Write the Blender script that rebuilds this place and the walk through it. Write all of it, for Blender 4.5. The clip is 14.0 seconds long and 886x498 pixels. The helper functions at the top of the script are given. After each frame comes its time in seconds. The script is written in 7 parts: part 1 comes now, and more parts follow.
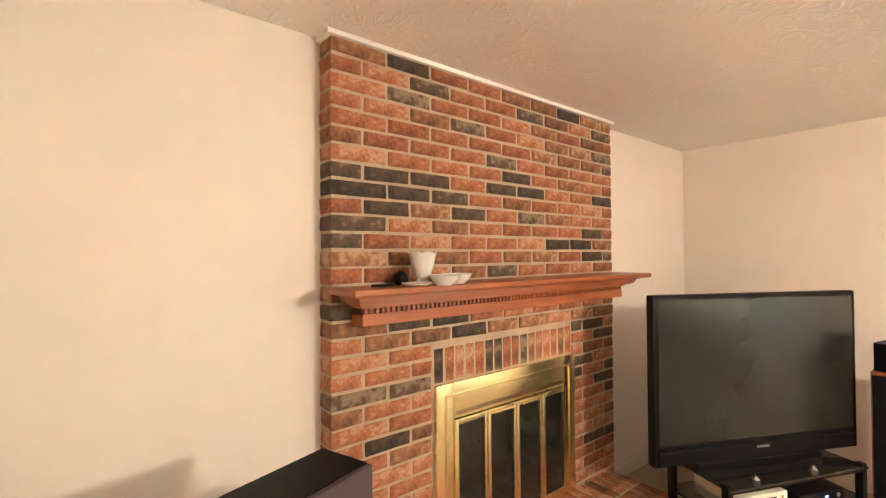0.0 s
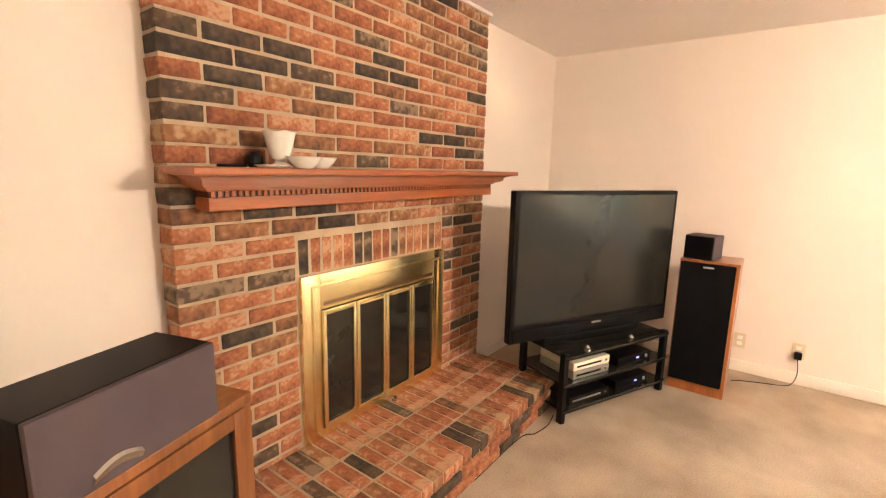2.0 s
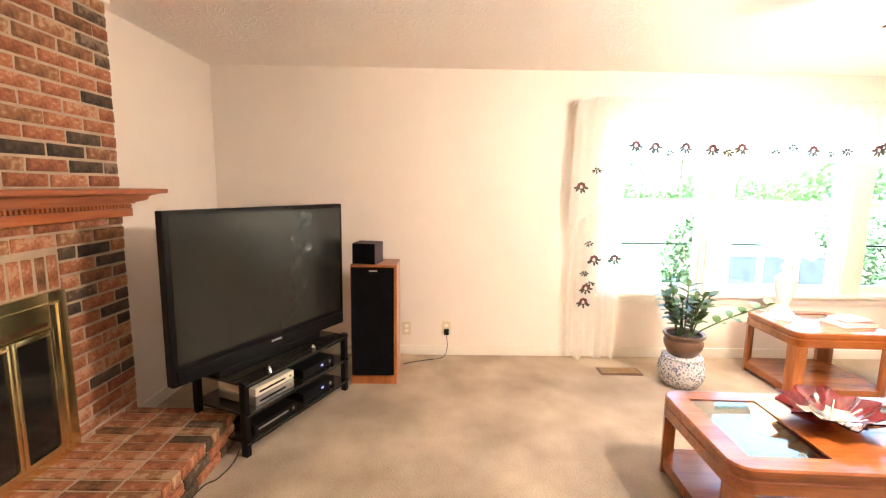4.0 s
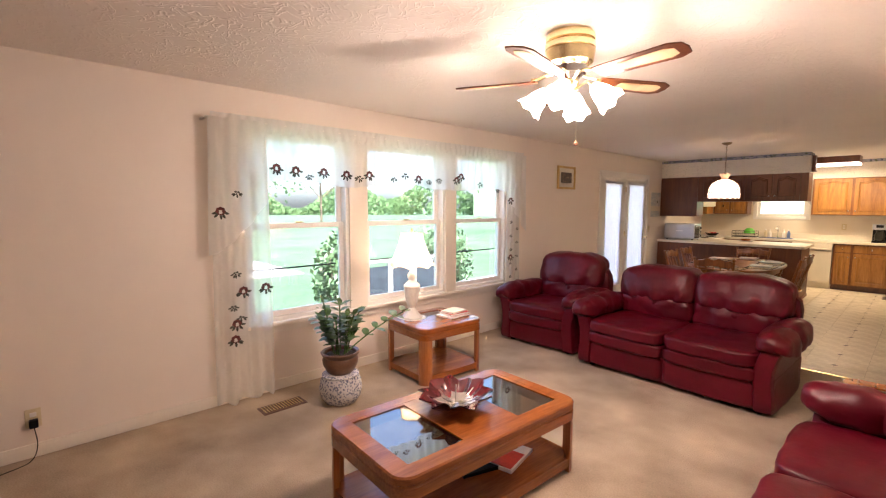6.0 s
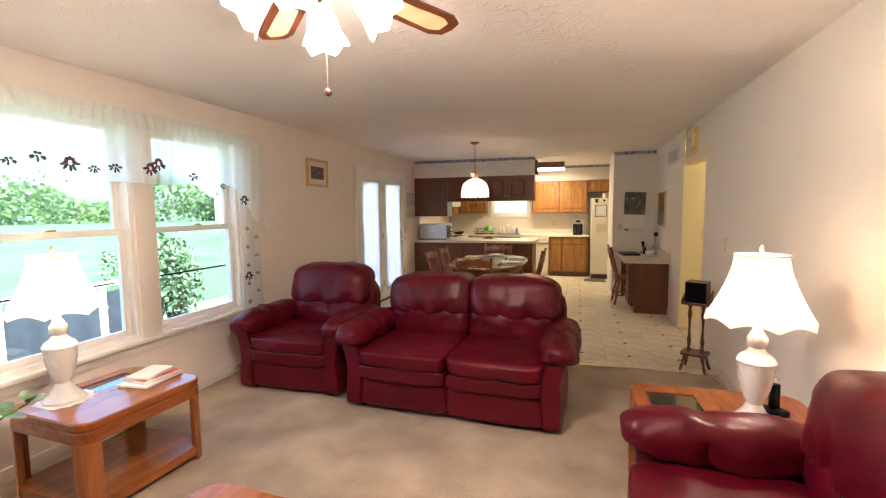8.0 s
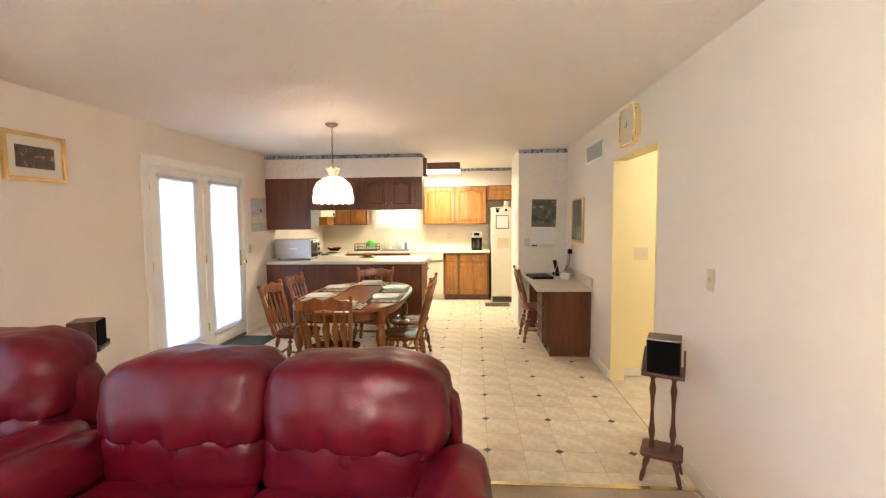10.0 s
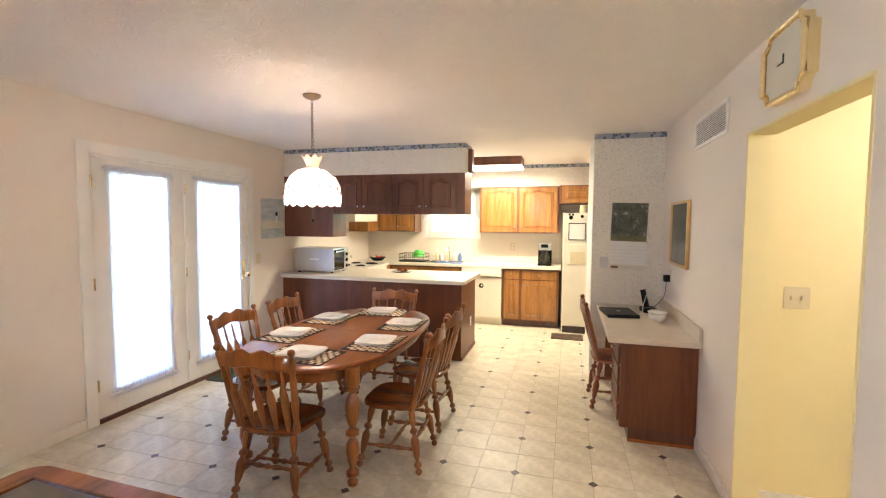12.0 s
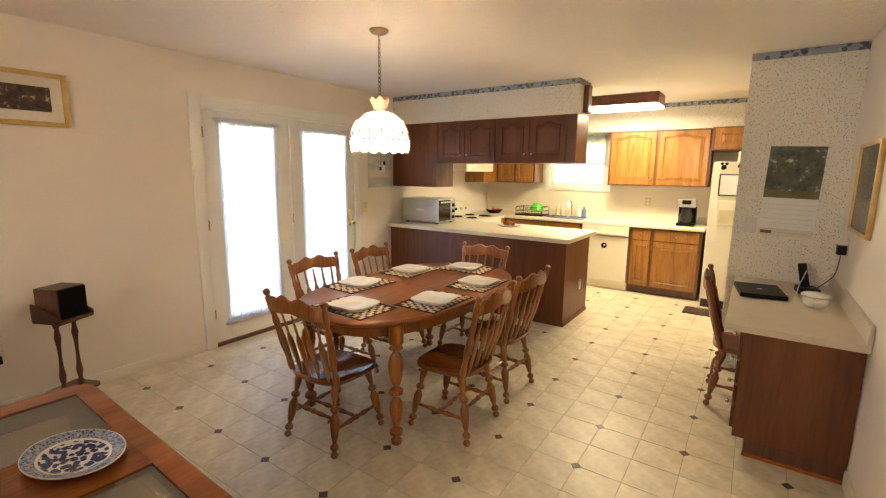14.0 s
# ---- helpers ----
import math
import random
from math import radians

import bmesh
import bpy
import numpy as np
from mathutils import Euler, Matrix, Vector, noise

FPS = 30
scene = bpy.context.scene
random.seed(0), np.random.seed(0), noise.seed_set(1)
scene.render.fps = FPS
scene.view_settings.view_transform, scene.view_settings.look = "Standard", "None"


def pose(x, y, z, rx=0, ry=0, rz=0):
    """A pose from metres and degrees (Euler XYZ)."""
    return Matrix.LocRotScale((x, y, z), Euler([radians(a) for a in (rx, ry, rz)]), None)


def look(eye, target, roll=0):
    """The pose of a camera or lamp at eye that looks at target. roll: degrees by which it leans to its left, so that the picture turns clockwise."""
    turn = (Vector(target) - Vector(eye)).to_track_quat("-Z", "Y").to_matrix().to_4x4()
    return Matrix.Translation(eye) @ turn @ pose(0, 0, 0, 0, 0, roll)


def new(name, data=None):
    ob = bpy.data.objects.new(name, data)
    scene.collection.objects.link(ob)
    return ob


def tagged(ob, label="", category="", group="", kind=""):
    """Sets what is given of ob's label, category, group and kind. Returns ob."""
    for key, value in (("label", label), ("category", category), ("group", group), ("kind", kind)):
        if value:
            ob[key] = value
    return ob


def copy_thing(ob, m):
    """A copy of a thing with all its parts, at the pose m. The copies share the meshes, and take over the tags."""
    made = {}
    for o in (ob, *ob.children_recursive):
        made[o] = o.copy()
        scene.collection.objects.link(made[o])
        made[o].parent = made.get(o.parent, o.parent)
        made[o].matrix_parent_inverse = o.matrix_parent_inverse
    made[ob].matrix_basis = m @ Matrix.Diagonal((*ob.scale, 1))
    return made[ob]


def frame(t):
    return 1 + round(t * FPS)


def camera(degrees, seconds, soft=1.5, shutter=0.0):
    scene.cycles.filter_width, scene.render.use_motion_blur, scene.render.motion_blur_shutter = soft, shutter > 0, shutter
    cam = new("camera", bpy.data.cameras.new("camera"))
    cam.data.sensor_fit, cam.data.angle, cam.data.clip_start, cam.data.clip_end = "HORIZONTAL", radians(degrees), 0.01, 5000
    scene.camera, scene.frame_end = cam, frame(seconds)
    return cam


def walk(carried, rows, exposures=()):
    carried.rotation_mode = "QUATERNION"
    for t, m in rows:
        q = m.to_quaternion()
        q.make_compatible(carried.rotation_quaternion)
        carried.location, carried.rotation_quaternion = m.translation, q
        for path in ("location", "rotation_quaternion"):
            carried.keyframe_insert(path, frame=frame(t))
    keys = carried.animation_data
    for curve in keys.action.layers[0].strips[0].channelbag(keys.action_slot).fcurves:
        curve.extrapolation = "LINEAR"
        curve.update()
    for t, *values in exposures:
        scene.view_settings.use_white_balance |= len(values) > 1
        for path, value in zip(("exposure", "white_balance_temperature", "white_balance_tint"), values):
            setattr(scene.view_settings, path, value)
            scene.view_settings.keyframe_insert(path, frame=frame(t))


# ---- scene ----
cam = camera(88.9, 14.0, soft=1.2)
PATH = [
    (0, (4.028, 1.706, 1.567), (2.77, 0.151, 1.596), -0.4),
    (0.5, (4.02, 1.701, 1.542), (2.714, 0.187, 1.483), -0.5),
    (1, (4.004, 1.71, 1.522), (2.644, 0.254, 1.345), -0.2),
    (1.5, (3.981, 1.715, 1.496), (2.53, 0.368, 1.214), 0.6),
    (2, (3.942, 1.724, 1.46), (2.358, 0.554, 1.11), 1.3),
    (2.5, (3.907, 1.764, 1.441), (2.181, 0.826, 1.066), 1.5),
    (3, (3.878, 1.806, 1.445), (2.022, 1.16, 1.076), 1.5),
    (3.5, (3.862, 1.839, 1.462), (1.913, 1.531, 1.137), 1.2),
    (4, (3.864, 1.884, 1.484), (1.883, 1.903, 1.21), 0.8),
    (4.2, (3.863, 1.883, 1.48), (1.885, 2.049, 1.235), 0.8),
    (6.3, (3.596, 2.034, 1.549), (2.268, 3.517, 1.358), -0.0),
    (6.5, (3.556, 2.094, 1.539), (2.308, 3.645, 1.348), -0.2),
    (7, (3.401, 2.304, 1.529), (2.361, 4.002, 1.338), -0.5),
    (7.5, (3.206, 2.561, 1.526), (2.423, 4.393, 1.345), -0.4),
    (8, (3.065, 2.927, 1.514), (2.497, 4.836, 1.337), -0.6),
    (8.5, (2.965, 3.352, 1.505), (2.594, 5.309, 1.327), -0.5),
    (9, (2.916, 3.819, 1.495), (2.733, 5.804, 1.327), -0.5),
    (9.2, (2.934, 4.021, 1.488), (2.795, 6.01, 1.327), -0.6),
    (11.3, (3.241, 6.035, 1.594), (3.031, 8.021, 1.482), 0.3),
    (11.5, (3.269, 6.147, 1.577), (2.975, 8.123, 1.47), 0.4),
    (12, (3.414, 6.393, 1.563), (2.882, 8.317, 1.443), 0.4),
    (12.5, (3.523, 6.579, 1.553), (2.761, 8.421, 1.38), 0.6),
    (13, (3.625, 6.741, 1.564), (2.681, 8.488, 1.322), 0.6),
    (13.5, (3.716, 6.86, 1.563), (2.647, 8.524, 1.262), 0.6),
    (14, (3.768, 6.931, 1.544), (2.655, 8.558, 1.209), 0.7),
]
EXPOSURES = [(0, 4.68, 6300, 16), (2.5, 4.8, 6600, 20), (4.2, 4.45, 6200, 18), (6.3, 3.0, 6500, 32), (8.0, 3.12, 6150, 22), (9.2, 3.78, 6050, 17), (11.3, 4.02, 5450, 19), (12.5, 3.88, 5650, 17), (14, 3.66, 6500, 14)]
walk(cam, [(t, look(eye, target, roll)) for t, eye, target, roll in PATH], EXPOSURES)

# ---- world, sun and lamps ----
W, L, H = 4.30, 13.76, 2.44          # room width, length, ceiling
world = bpy.data.worlds.new("sky")
scene.world = world
world.use_nodes = True
wn = world.node_tree
sky = wn.nodes.new("ShaderNodeTexSky")
sky.sky_type, sky.sun_disc, sky.sun_elevation, sky.sun_rotation = "NISHITA", False, radians(52), radians(117)
sky.dust_density, sky.air_density, sky.ozone_density = 4.0, 0.8, 0.5
wn.nodes["Background"].inputs[1].default_value = 0.15
wn.links.new(sky.outputs[0], wn.nodes["Background"].inputs[0])


def lamp(name, kind, m, energy, color, size=0.1):
    d = bpy.data.lights.new(name, kind)
    d.energy, d.color = energy, color
    if kind == "SUN":
        d.angle = size
    elif kind == "AREA":
        d.size = size
    else:
        d.shadow_soft_size = size
    ob = new(name, d)
    ob.matrix_world = m
    return ob


WARM, BULB, TUBE = (1.0, 0.80, 0.56), (1.0, 0.84, 0.66), (1.0, 0.82, 0.45)
lamp("sun", "SUN", look((8, -4, 14), (0, 0, 0)), 5.0, (1, 0.95, 0.87), radians(0.5))
FAN = (2.315, 4.13)
for k in range(4):
    a = radians(20 + 90 * k)
    lamp("fan_bulb", "POINT", pose(FAN[0] + 0.17 * math.cos(a), FAN[1] + 0.17 * math.sin(a), 2.04), 3.7, BULB, 0.03)
LAMPS = [(0.40, 4.62, 0.50), (3.868, 5.285, 0.50)]
for lx, ly, lz in LAMPS:
    lamp("table_bulb", "POINT", pose(lx, ly, lz + 0.64), 1.4, WARM, 0.035)
PEND = (1.67, 9.24)
lamp("hall_bulb", "POINT", pose(W + 1.2, 8.4, 2.2), 2.3, (1.0, 0.90, 0.76), 0.06)
lamp("pendant_bulb", "POINT", pose(PEND[0], PEND[1], 1.80), 1.9, WARM, 0.04)
tube = lamp("kitchen_tubes", "AREA", pose(2.375, 12.65, 2.290), 4.8, TUBE, 0.7)
tube.data.shape, tube.data.size_y = "RECTANGLE", 0.3


# ---- materials ----
def mat(name, base=(0.5, 0.5, 0.5), rough=0.5, metal=0.0, scale=8.0, vary=0.12, fine=60.0, bump=0.1, dist=0.002, random=0.0, coat=0.0,
        second=None, third=None, stretch=(1, 1, 1), spec=0.5):
    """A surface with two scales of colour change and a fine relief, in metres."""
    m = bpy.data.materials.new(name)
    m.use_nodes = True
    nt = m.node_tree
    N, K = nt.nodes, nt.links
    b = N["Principled BSDF"]
    b.inputs["Roughness"].default_value, b.inputs["Metallic"].default_value = rough, metal
    b.inputs["Coat Weight"].default_value, b.inputs["Coat Roughness"].default_value = coat, 0.12
    b.inputs["Specular IOR Level"].default_value = spec
    co = N.new("ShaderNodeTexCoord")
    mp = N.new("ShaderNodeMapping")
    mp.inputs["Scale"].default_value = stretch
    K.new(co.outputs["Object"], mp.inputs[0])
    n1, n2 = N.new("ShaderNodeTexNoise"), N.new("ShaderNodeTexNoise")
    for n, s, d in ((n1, scale, 3), (n2, fine, 4)):
        n.inputs["Scale"].default_value, n.inputs["Detail"].default_value = s, d
        K.new(mp.outputs[0], n.inputs["Vector"])
    add = N.new("ShaderNodeMath")
    add.operation = "ADD"
    half = N.new("ShaderNodeMath")
    half.operation, half.inputs[1].default_value = "MULTIPLY", 0.5
    K.new(n2.outputs[0], half.inputs[0])
    K.new(n1.outputs[0], add.inputs[0])
    K.new(half.outputs[0], add.inputs[1])
    last = add.outputs[0]
    if random:
        oi, mu, ad = N.new("ShaderNodeObjectInfo"), N.new("ShaderNodeMath"), N.new("ShaderNodeMath")
        mu.operation, mu.inputs[1].default_value = "MULTIPLY_ADD", random
        mu.inputs[2].default_value = -random / 2
        K.new(oi.outputs["Random"], mu.inputs[0])
        K.new(mu.outputs[0], ad.inputs[0])
        K.new(last, ad.inputs[1])
        last = ad.outputs[0]
    r = N.new("ShaderNodeValToRGB")
    e = r.color_ramp.elements
    hi = second or tuple(min(1, c * (1 + vary)) for c in base)
    lo = tuple(c * (1 - vary) for c in base)
    e[0].position, e[0].color, e[1].position, e[1].color = 0.5, (*lo, 1), 1.0, (*hi, 1)
    if third:
        e[1].position = 0.86
        e.new(1.0).color = (*third, 1)
    K.new(last, r.inputs[0])
    K.new(r.outputs[0], b.inputs["Base Color"])
    if bump:
        bp = N.new("ShaderNodeBump")
        bp.inputs["Strength"].default_value, bp.inputs["Distance"].default_value = bump, dist
        K.new(n2.outputs[0], bp.inputs["Height"])
        K.new(bp.outputs[0], b.inputs["Normal"])
    return m


def wood(name, dark, light, rough=0.35, axis=2, ring=9.0, coat=0.25, random=0.0):
    """Stained wood, the grain along the given axis."""
    m = bpy.data.materials.new(name)
    m.use_nodes = True
    N, K = m.node_tree.nodes, m.node_tree.links
    b = N["Principled BSDF"]
    b.inputs["Roughness"].default_value, b.inputs["Coat Weight"].default_value, b.inputs["Coat Roughness"].default_value = rough, coat, 0.15
    co, mp = N.new("ShaderNodeTexCoord"), N.new("ShaderNodeMapping")
    s = [ring, ring, ring]
    s[axis] = ring * 0.09
    mp.inputs["Scale"].default_value = s
    K.new(co.outputs["Object"], mp.inputs[0])
    a, c = N.new("ShaderNodeTexNoise"), N.new("ShaderNodeTexNoise")
    a.inputs["Scale"].default_value, a.inputs["Detail"].default_value, a.inputs["Distortion"].default_value = 1.2, 5, 1.4
    c.inputs["Scale"].default_value, c.inputs["Detail"].default_value = 14, 3
    K.new(mp.outputs[0], a.inputs["Vector"])
    K.new(mp.outputs[0], c.inputs["Vector"])
    mx = N.new("ShaderNodeMath")
    mx.operation, mx.inputs[1].default_value = "MULTIPLY_ADD", 0.45
    K.new(c.outputs[0], mx.inputs[0])
    K.new(a.outputs[0], mx.inputs[2])
    r = N.new("ShaderNodeValToRGB")
    e = r.color_ramp.elements
    e[0].position, e[0].color, e[1].position, e[1].color = 0.5, (*dark, 1), 0.95, (*light, 1)
    K.new(mx.outputs[0], r.inputs[0])
    K.new(r.outputs[0], b.inputs["Base Color"])
    bp = N.new("ShaderNodeBump")
    bp.inputs["Strength"].default_value, bp.inputs["Distance"].default_value = 0.15, 0.001
    K.new(c.outputs[0], bp.inputs["Height"])
    K.new(bp.outputs[0], b.inputs["Normal"])
    return m


def glass(name, tint=(1, 1, 1), clear=0.9, rough=0.0, mirror=0.045):
    """A thin pane: mostly clear, with a mirror coat that grows at a glance."""
    m = bpy.data.materials.new(name)
    m.use_nodes = True
    N, K = m.node_tree.nodes, m.node_tree.links
    N.remove(N["Principled BSDF"])
    t, g, mx, f = N.new("ShaderNodeBsdfTransparent"), N.new("ShaderNodeBsdfGlossy"), N.new("ShaderNodeMixShader"), N.new("ShaderNodeLayerWeight")
    pw, lift = N.new("ShaderNodeMath"), N.new("ShaderNodeMath")
    pw.operation, pw.inputs[1].default_value = "POWER", 4.0
    lift.operation, lift.inputs[1].default_value, lift.inputs[2].default_value = "MULTIPLY_ADD", 0.9 - mirror, mirror
    t.inputs[0].default_value = (*(c * clear for c in tint), 1)
    g.inputs["Roughness"].default_value = rough
    f.inputs[0].default_value = 0.5
    K.new(f.outputs["Facing"], pw.inputs[0])
    K.new(pw.outputs[0], lift.inputs[0])
    K.new(lift.outputs[0], mx.inputs[0])
    K.new(t.outputs[0], mx.inputs[1])
    K.new(g.outputs[0], mx.inputs[2])
    K.new(mx.outputs[0], N["Material Output"].inputs[0])
    return m


def cloth(name, color, see=0.3, through_light=0.5, scale=40.0):
    """Thin woven stuff that lets light through."""
    m = bpy.data.materials.new(name)
    m.use_nodes = True
    N, K = m.node_tree.nodes, m.node_tree.links
    N.remove(N["Principled BSDF"])
    d, t, c = N.new("ShaderNodeBsdfDiffuse"), N.new("ShaderNodeBsdfTranslucent"), N.new("ShaderNodeBsdfTransparent")
    m1, m2 = N.new("ShaderNodeMixShader"), N.new("ShaderNodeMixShader")
    co, n, r = N.new("ShaderNodeTexCoord"), N.new("ShaderNodeTexNoise"), N.new("ShaderNodeValToRGB")
    n.inputs["Scale"].default_value = scale
    K.new(co.outputs["Object"], n.inputs["Vector"])
    r.color_ramp.elements[0].color, r.color_ramp.elements[1].color = (*(x * 0.93 for x in color), 1), (*color, 1)
    K.new(n.outputs[0], r.inputs[0])
    K.new(r.outputs[0], d.inputs[0])
    K.new(r.outputs[0], t.inputs[0])
    m1.inputs[0].default_value, m2.inputs[0].default_value = through_light, see
    K.new(d.outputs[0], m1.inputs[1])
    K.new(t.outputs[0], m1.inputs[2])
    K.new(m1.outputs[0], m2.inputs[1])
    K.new(c.outputs[0], m2.inputs[2])
    K.new(m2.outputs[0], N["Material Output"].inputs[0])
    return m


def glow(name, color, strength):
    m = bpy.data.materials.new(name)
    m.use_nodes = True
    b = m.node_tree.nodes["Principled BSDF"]
    b.inputs["Base Color"].default_value, b.inputs["Emission Color"].default_value = (0.85, 0.83, 0.78, 1), (*color, 1)
    b.inputs["Emission Strength"].default_value, b.inputs["Roughness"].default_value = strength, 0.35
    return m


def speckle(name, base, spots, scale, size, rough=0.6, bump=0.0):
    """A ground with small scattered coloured marks."""
    m = bpy.data.materials.new(name)
    m.use_nodes = True
    N, K = m.node_tree.nodes, m.node_tree.links
    b = N["Principled BSDF"]
    b.inputs["Roughness"].default_value = rough
    co, v, r, r2, mx, n = (N.new("ShaderNode" + k) for k in ("TexCoord", "TexVoronoi", "ValToRGB", "ValToRGB", "MixRGB", "TexNoise"))
    v.inputs["Scale"].default_value, n.inputs["Scale"].default_value = scale, scale * 0.6
    wv = N.new("ShaderNodeVectorMath")
    wv.operation = "MULTIPLY_ADD"
    wv.inputs[1].default_value = (0.02, 0.02, 0.02)
    K.new(co.outputs["Object"], n.inputs["Vector"])
    K.new(n.outputs["Color"], wv.inputs[0])
    K.new(co.outputs["Object"], wv.inputs[2])
    K.new(wv.outputs[0], v.inputs["Vector"])
    e = r.color_ramp.elements
    e[0].position, e[0].color, e[1].position, e[1].color = size, (1, 1, 1, 1), size + 0.06, (0, 0, 0, 1)
    K.new(v.outputs["Distance"], r.inputs[0])
    r2.color_ramp.interpolation = "CONSTANT"
    q = r2.color_ramp.elements
    q[0].color, q[1].color = (*spots[0], 1), (*spots[-1], 1)
    for i, s in enumerate(spots[1:-1]):
        q.new((i + 1) / len(spots)).color = (*s, 1)
    q[len(q) - 1].position = (len(spots) - 1) / len(spots)
    K.new(v.outputs["Color"], r2.inputs[0])
    mx.inputs[1].default_value = (*base, 1)
    K.new(r.outputs[0], mx.inputs[0])
    K.new(r2.outputs[0], mx.inputs[2])
    K.new(mx.outputs[0], b.inputs["Base Color"])
    return m


def stomped(name, color):
    """Plaster stamped with a crow's-foot brush: short crossing ridges on a flat ground."""
    m = mat(name, color, 0.85, scale=1.2, vary=0.025, fine=90, bump=0.0)
    N, K = m.node_tree.nodes, m.node_tree.links
    co, n, v, r, bp, sw = (N.new("ShaderNode" + k) for k in ("TexCoord", "TexNoise", "TexNoise", "ValToRGB", "Bump", "VectorMath"))
    n.inputs["Scale"].default_value, v.inputs["Scale"].default_value, v.inputs["Detail"].default_value = 5.0, 16.0, 1.0
    sw.operation, sw.inputs[1].default_value = "MULTIPLY_ADD", (0.35, 0.35, 0.0)
    K.new(co.outputs["Object"], n.inputs["Vector"])
    K.new(n.outputs["Color"], sw.inputs[0])
    K.new(co.outputs["Object"], sw.inputs[2])
    K.new(sw.outputs[0], v.inputs["Vector"])
    e = r.color_ramp.elements
    e[0].position, e[0].color, e[1].position, e[1].color = 0.50, (0, 0, 0, 1), 0.60, (0, 0, 0, 1)
    e.new(0.55).color = (1, 1, 1, 1)
    K.new(v.outputs[0], r.inputs[0])
    bp.inputs["Strength"].default_value, bp.inputs["Distance"].default_value = 0.5, 0.005
    K.new(r.outputs[0], bp.inputs["Height"])
    K.new(bp.outputs[0], N["Principled BSDF"].inputs["Normal"])
    return m


M_WALL = mat("wall_paint", (0.79, 0.715, 0.63), 0.75, scale=1.2, vary=0.02, fine=140, bump=0.06, dist=0.001)
M_CREAM = mat("kitchen_cream", (0.78, 0.71, 0.585), 0.6, scale=1.5, vary=0.03, fine=140, bump=0.05, dist=0.001)
M_YELLOW = mat("yellow_paint", (0.80, 0.69, 0.36), 0.7, scale=1.5, vary=0.03, fine=140, bump=0.05, dist=0.001)
M_WHITE = mat("white_paint", (0.82, 0.80, 0.75), 0.4, scale=3, vary=0.03, fine=60, bump=0.03, dist=0.001)
M_TRIM = mat("cream_trim", (0.78, 0.73, 0.64), 0.45, scale=3, vary=0.03, fine=60, bump=0.03, dist=0.001)
M_CEIL = stomped("stomped_ceiling", (0.88, 0.825, 0.765))
M_CARPET = mat("carpet", (0.33, 0.255, 0.180), 0.95, scale=2.4, vary=0.20, fine=110, bump=0.8, dist=0.006, second=(0.50, 0.402, 0.292))
M_TILE = mat("vinyl_tile", (0.58, 0.50, 0.355), 0.40, scale=7, vary=0.12, fine=30, bump=0.06, dist=0.001, random=0.12, second=(0.76, 0.685, 0.53))
M_GROUT = mat("tile_joint", (0.33, 0.27, 0.18), 0.7, scale=10, vary=0.15)
M_DIAMOND = mat("brown_inset", (0.06, 0.032, 0.02), 0.4, scale=30, vary=0.25)
M_PAPER = speckle("wallpaper", (0.79, 0.74, 0.64), [(0.42, 0.21, 0.17), (0.24, 0.28, 0.36), (0.27, 0.31, 0.22), (0.50, 0.42, 0.30)], 78, 0.23)
M_BORDER = speckle("wallpaper_border", (0.34, 0.36, 0.42), [(0.05, 0.07, 0.16), (0.10, 0.12, 0.20), (0.12, 0.16, 0.10), (0.45, 0.44, 0.42)], 26, 0.42)
M_OAK = wood("stained_oak", (0.22, 0.088, 0.014), (0.42, 0.195, 0.040), 0.38)
M_OAKF = wood("oak_face_frame", (0.11, 0.034, 0.008), (0.22, 0.082, 0.020), 0.38)
# M_OAK with the dining side's shade put into its colour; also plain dark wood
M_DARKSHADEOAK = wood("dark_and_shaded_oak", (0.088, 0.022, 0.005), (0.165, 0.048, 0.012), 0.40, coat=0.08)
M_TABLE = wood("honey_oak", (0.205, 0.052, 0.008), (0.375, 0.116, 0.023), 0.24, axis=1, coat=0.25)
M_TABLEV = wood("honey_oak_upright", (0.24, 0.066, 0.012), (0.42, 0.145, 0.036), 0.3, axis=2, coat=0.4)
M_CABINET = wood("cabinet_veneer", (0.15, 0.048, 0.012), (0.28, 0.10, 0.028), 0.35, coat=0.1)
M_DTABLE = wood("dining_oak", (0.16, 0.042, 0.007), (0.31, 0.098, 0.018), 0.30, axis=1, coat=0.15)
M_CHAIR = wood("chair_oak", (0.125, 0.034, 0.005), (0.33, 0.113, 0.018), 0.30, axis=2, coat=0.2)
M_SEAT = wood("seat_oak", (0.105, 0.028, 0.006), (0.23, 0.074, 0.016), 0.26, axis=1, coat=0.3)
M_CHERRY = wood("mantel_cherry", (0.27, 0.06, 0.016), (0.42, 0.122, 0.030), 0.35, axis=0, coat=0.1)
M_DARKWOOD = wood("dark_wood", (0.06, 0.018, 0.009), (0.13, 0.045, 0.02), 0.35)
M_LEATHER = mat("burgundy_leather", (0.085, 0.0014, 0.008), 0.36, scale=4, vary=0.10, fine=26, bump=0.30, dist=0.006, second=(0.115, 0.0028, 0.011), spec=0.28)
M_BRASS = mat("brass", (0.92, 0.76, 0.43), 0.27, 1.0, scale=6, vary=0.12, fine=90, bump=0.04, dist=0.001)
M_CHROME = mat("chrome", (0.7, 0.7, 0.7), 0.18, 1.0, vary=0.05)
M_STEEL = mat("brushed_steel", (0.55, 0.55, 0.54), 0.35, 0.9, vary=0.08, fine=120)
M_BLACK = mat("black_plastic", (0.004, 0.004, 0.0045), 0.42, vary=0.2, fine=120, bump=0.05, spec=0.14)
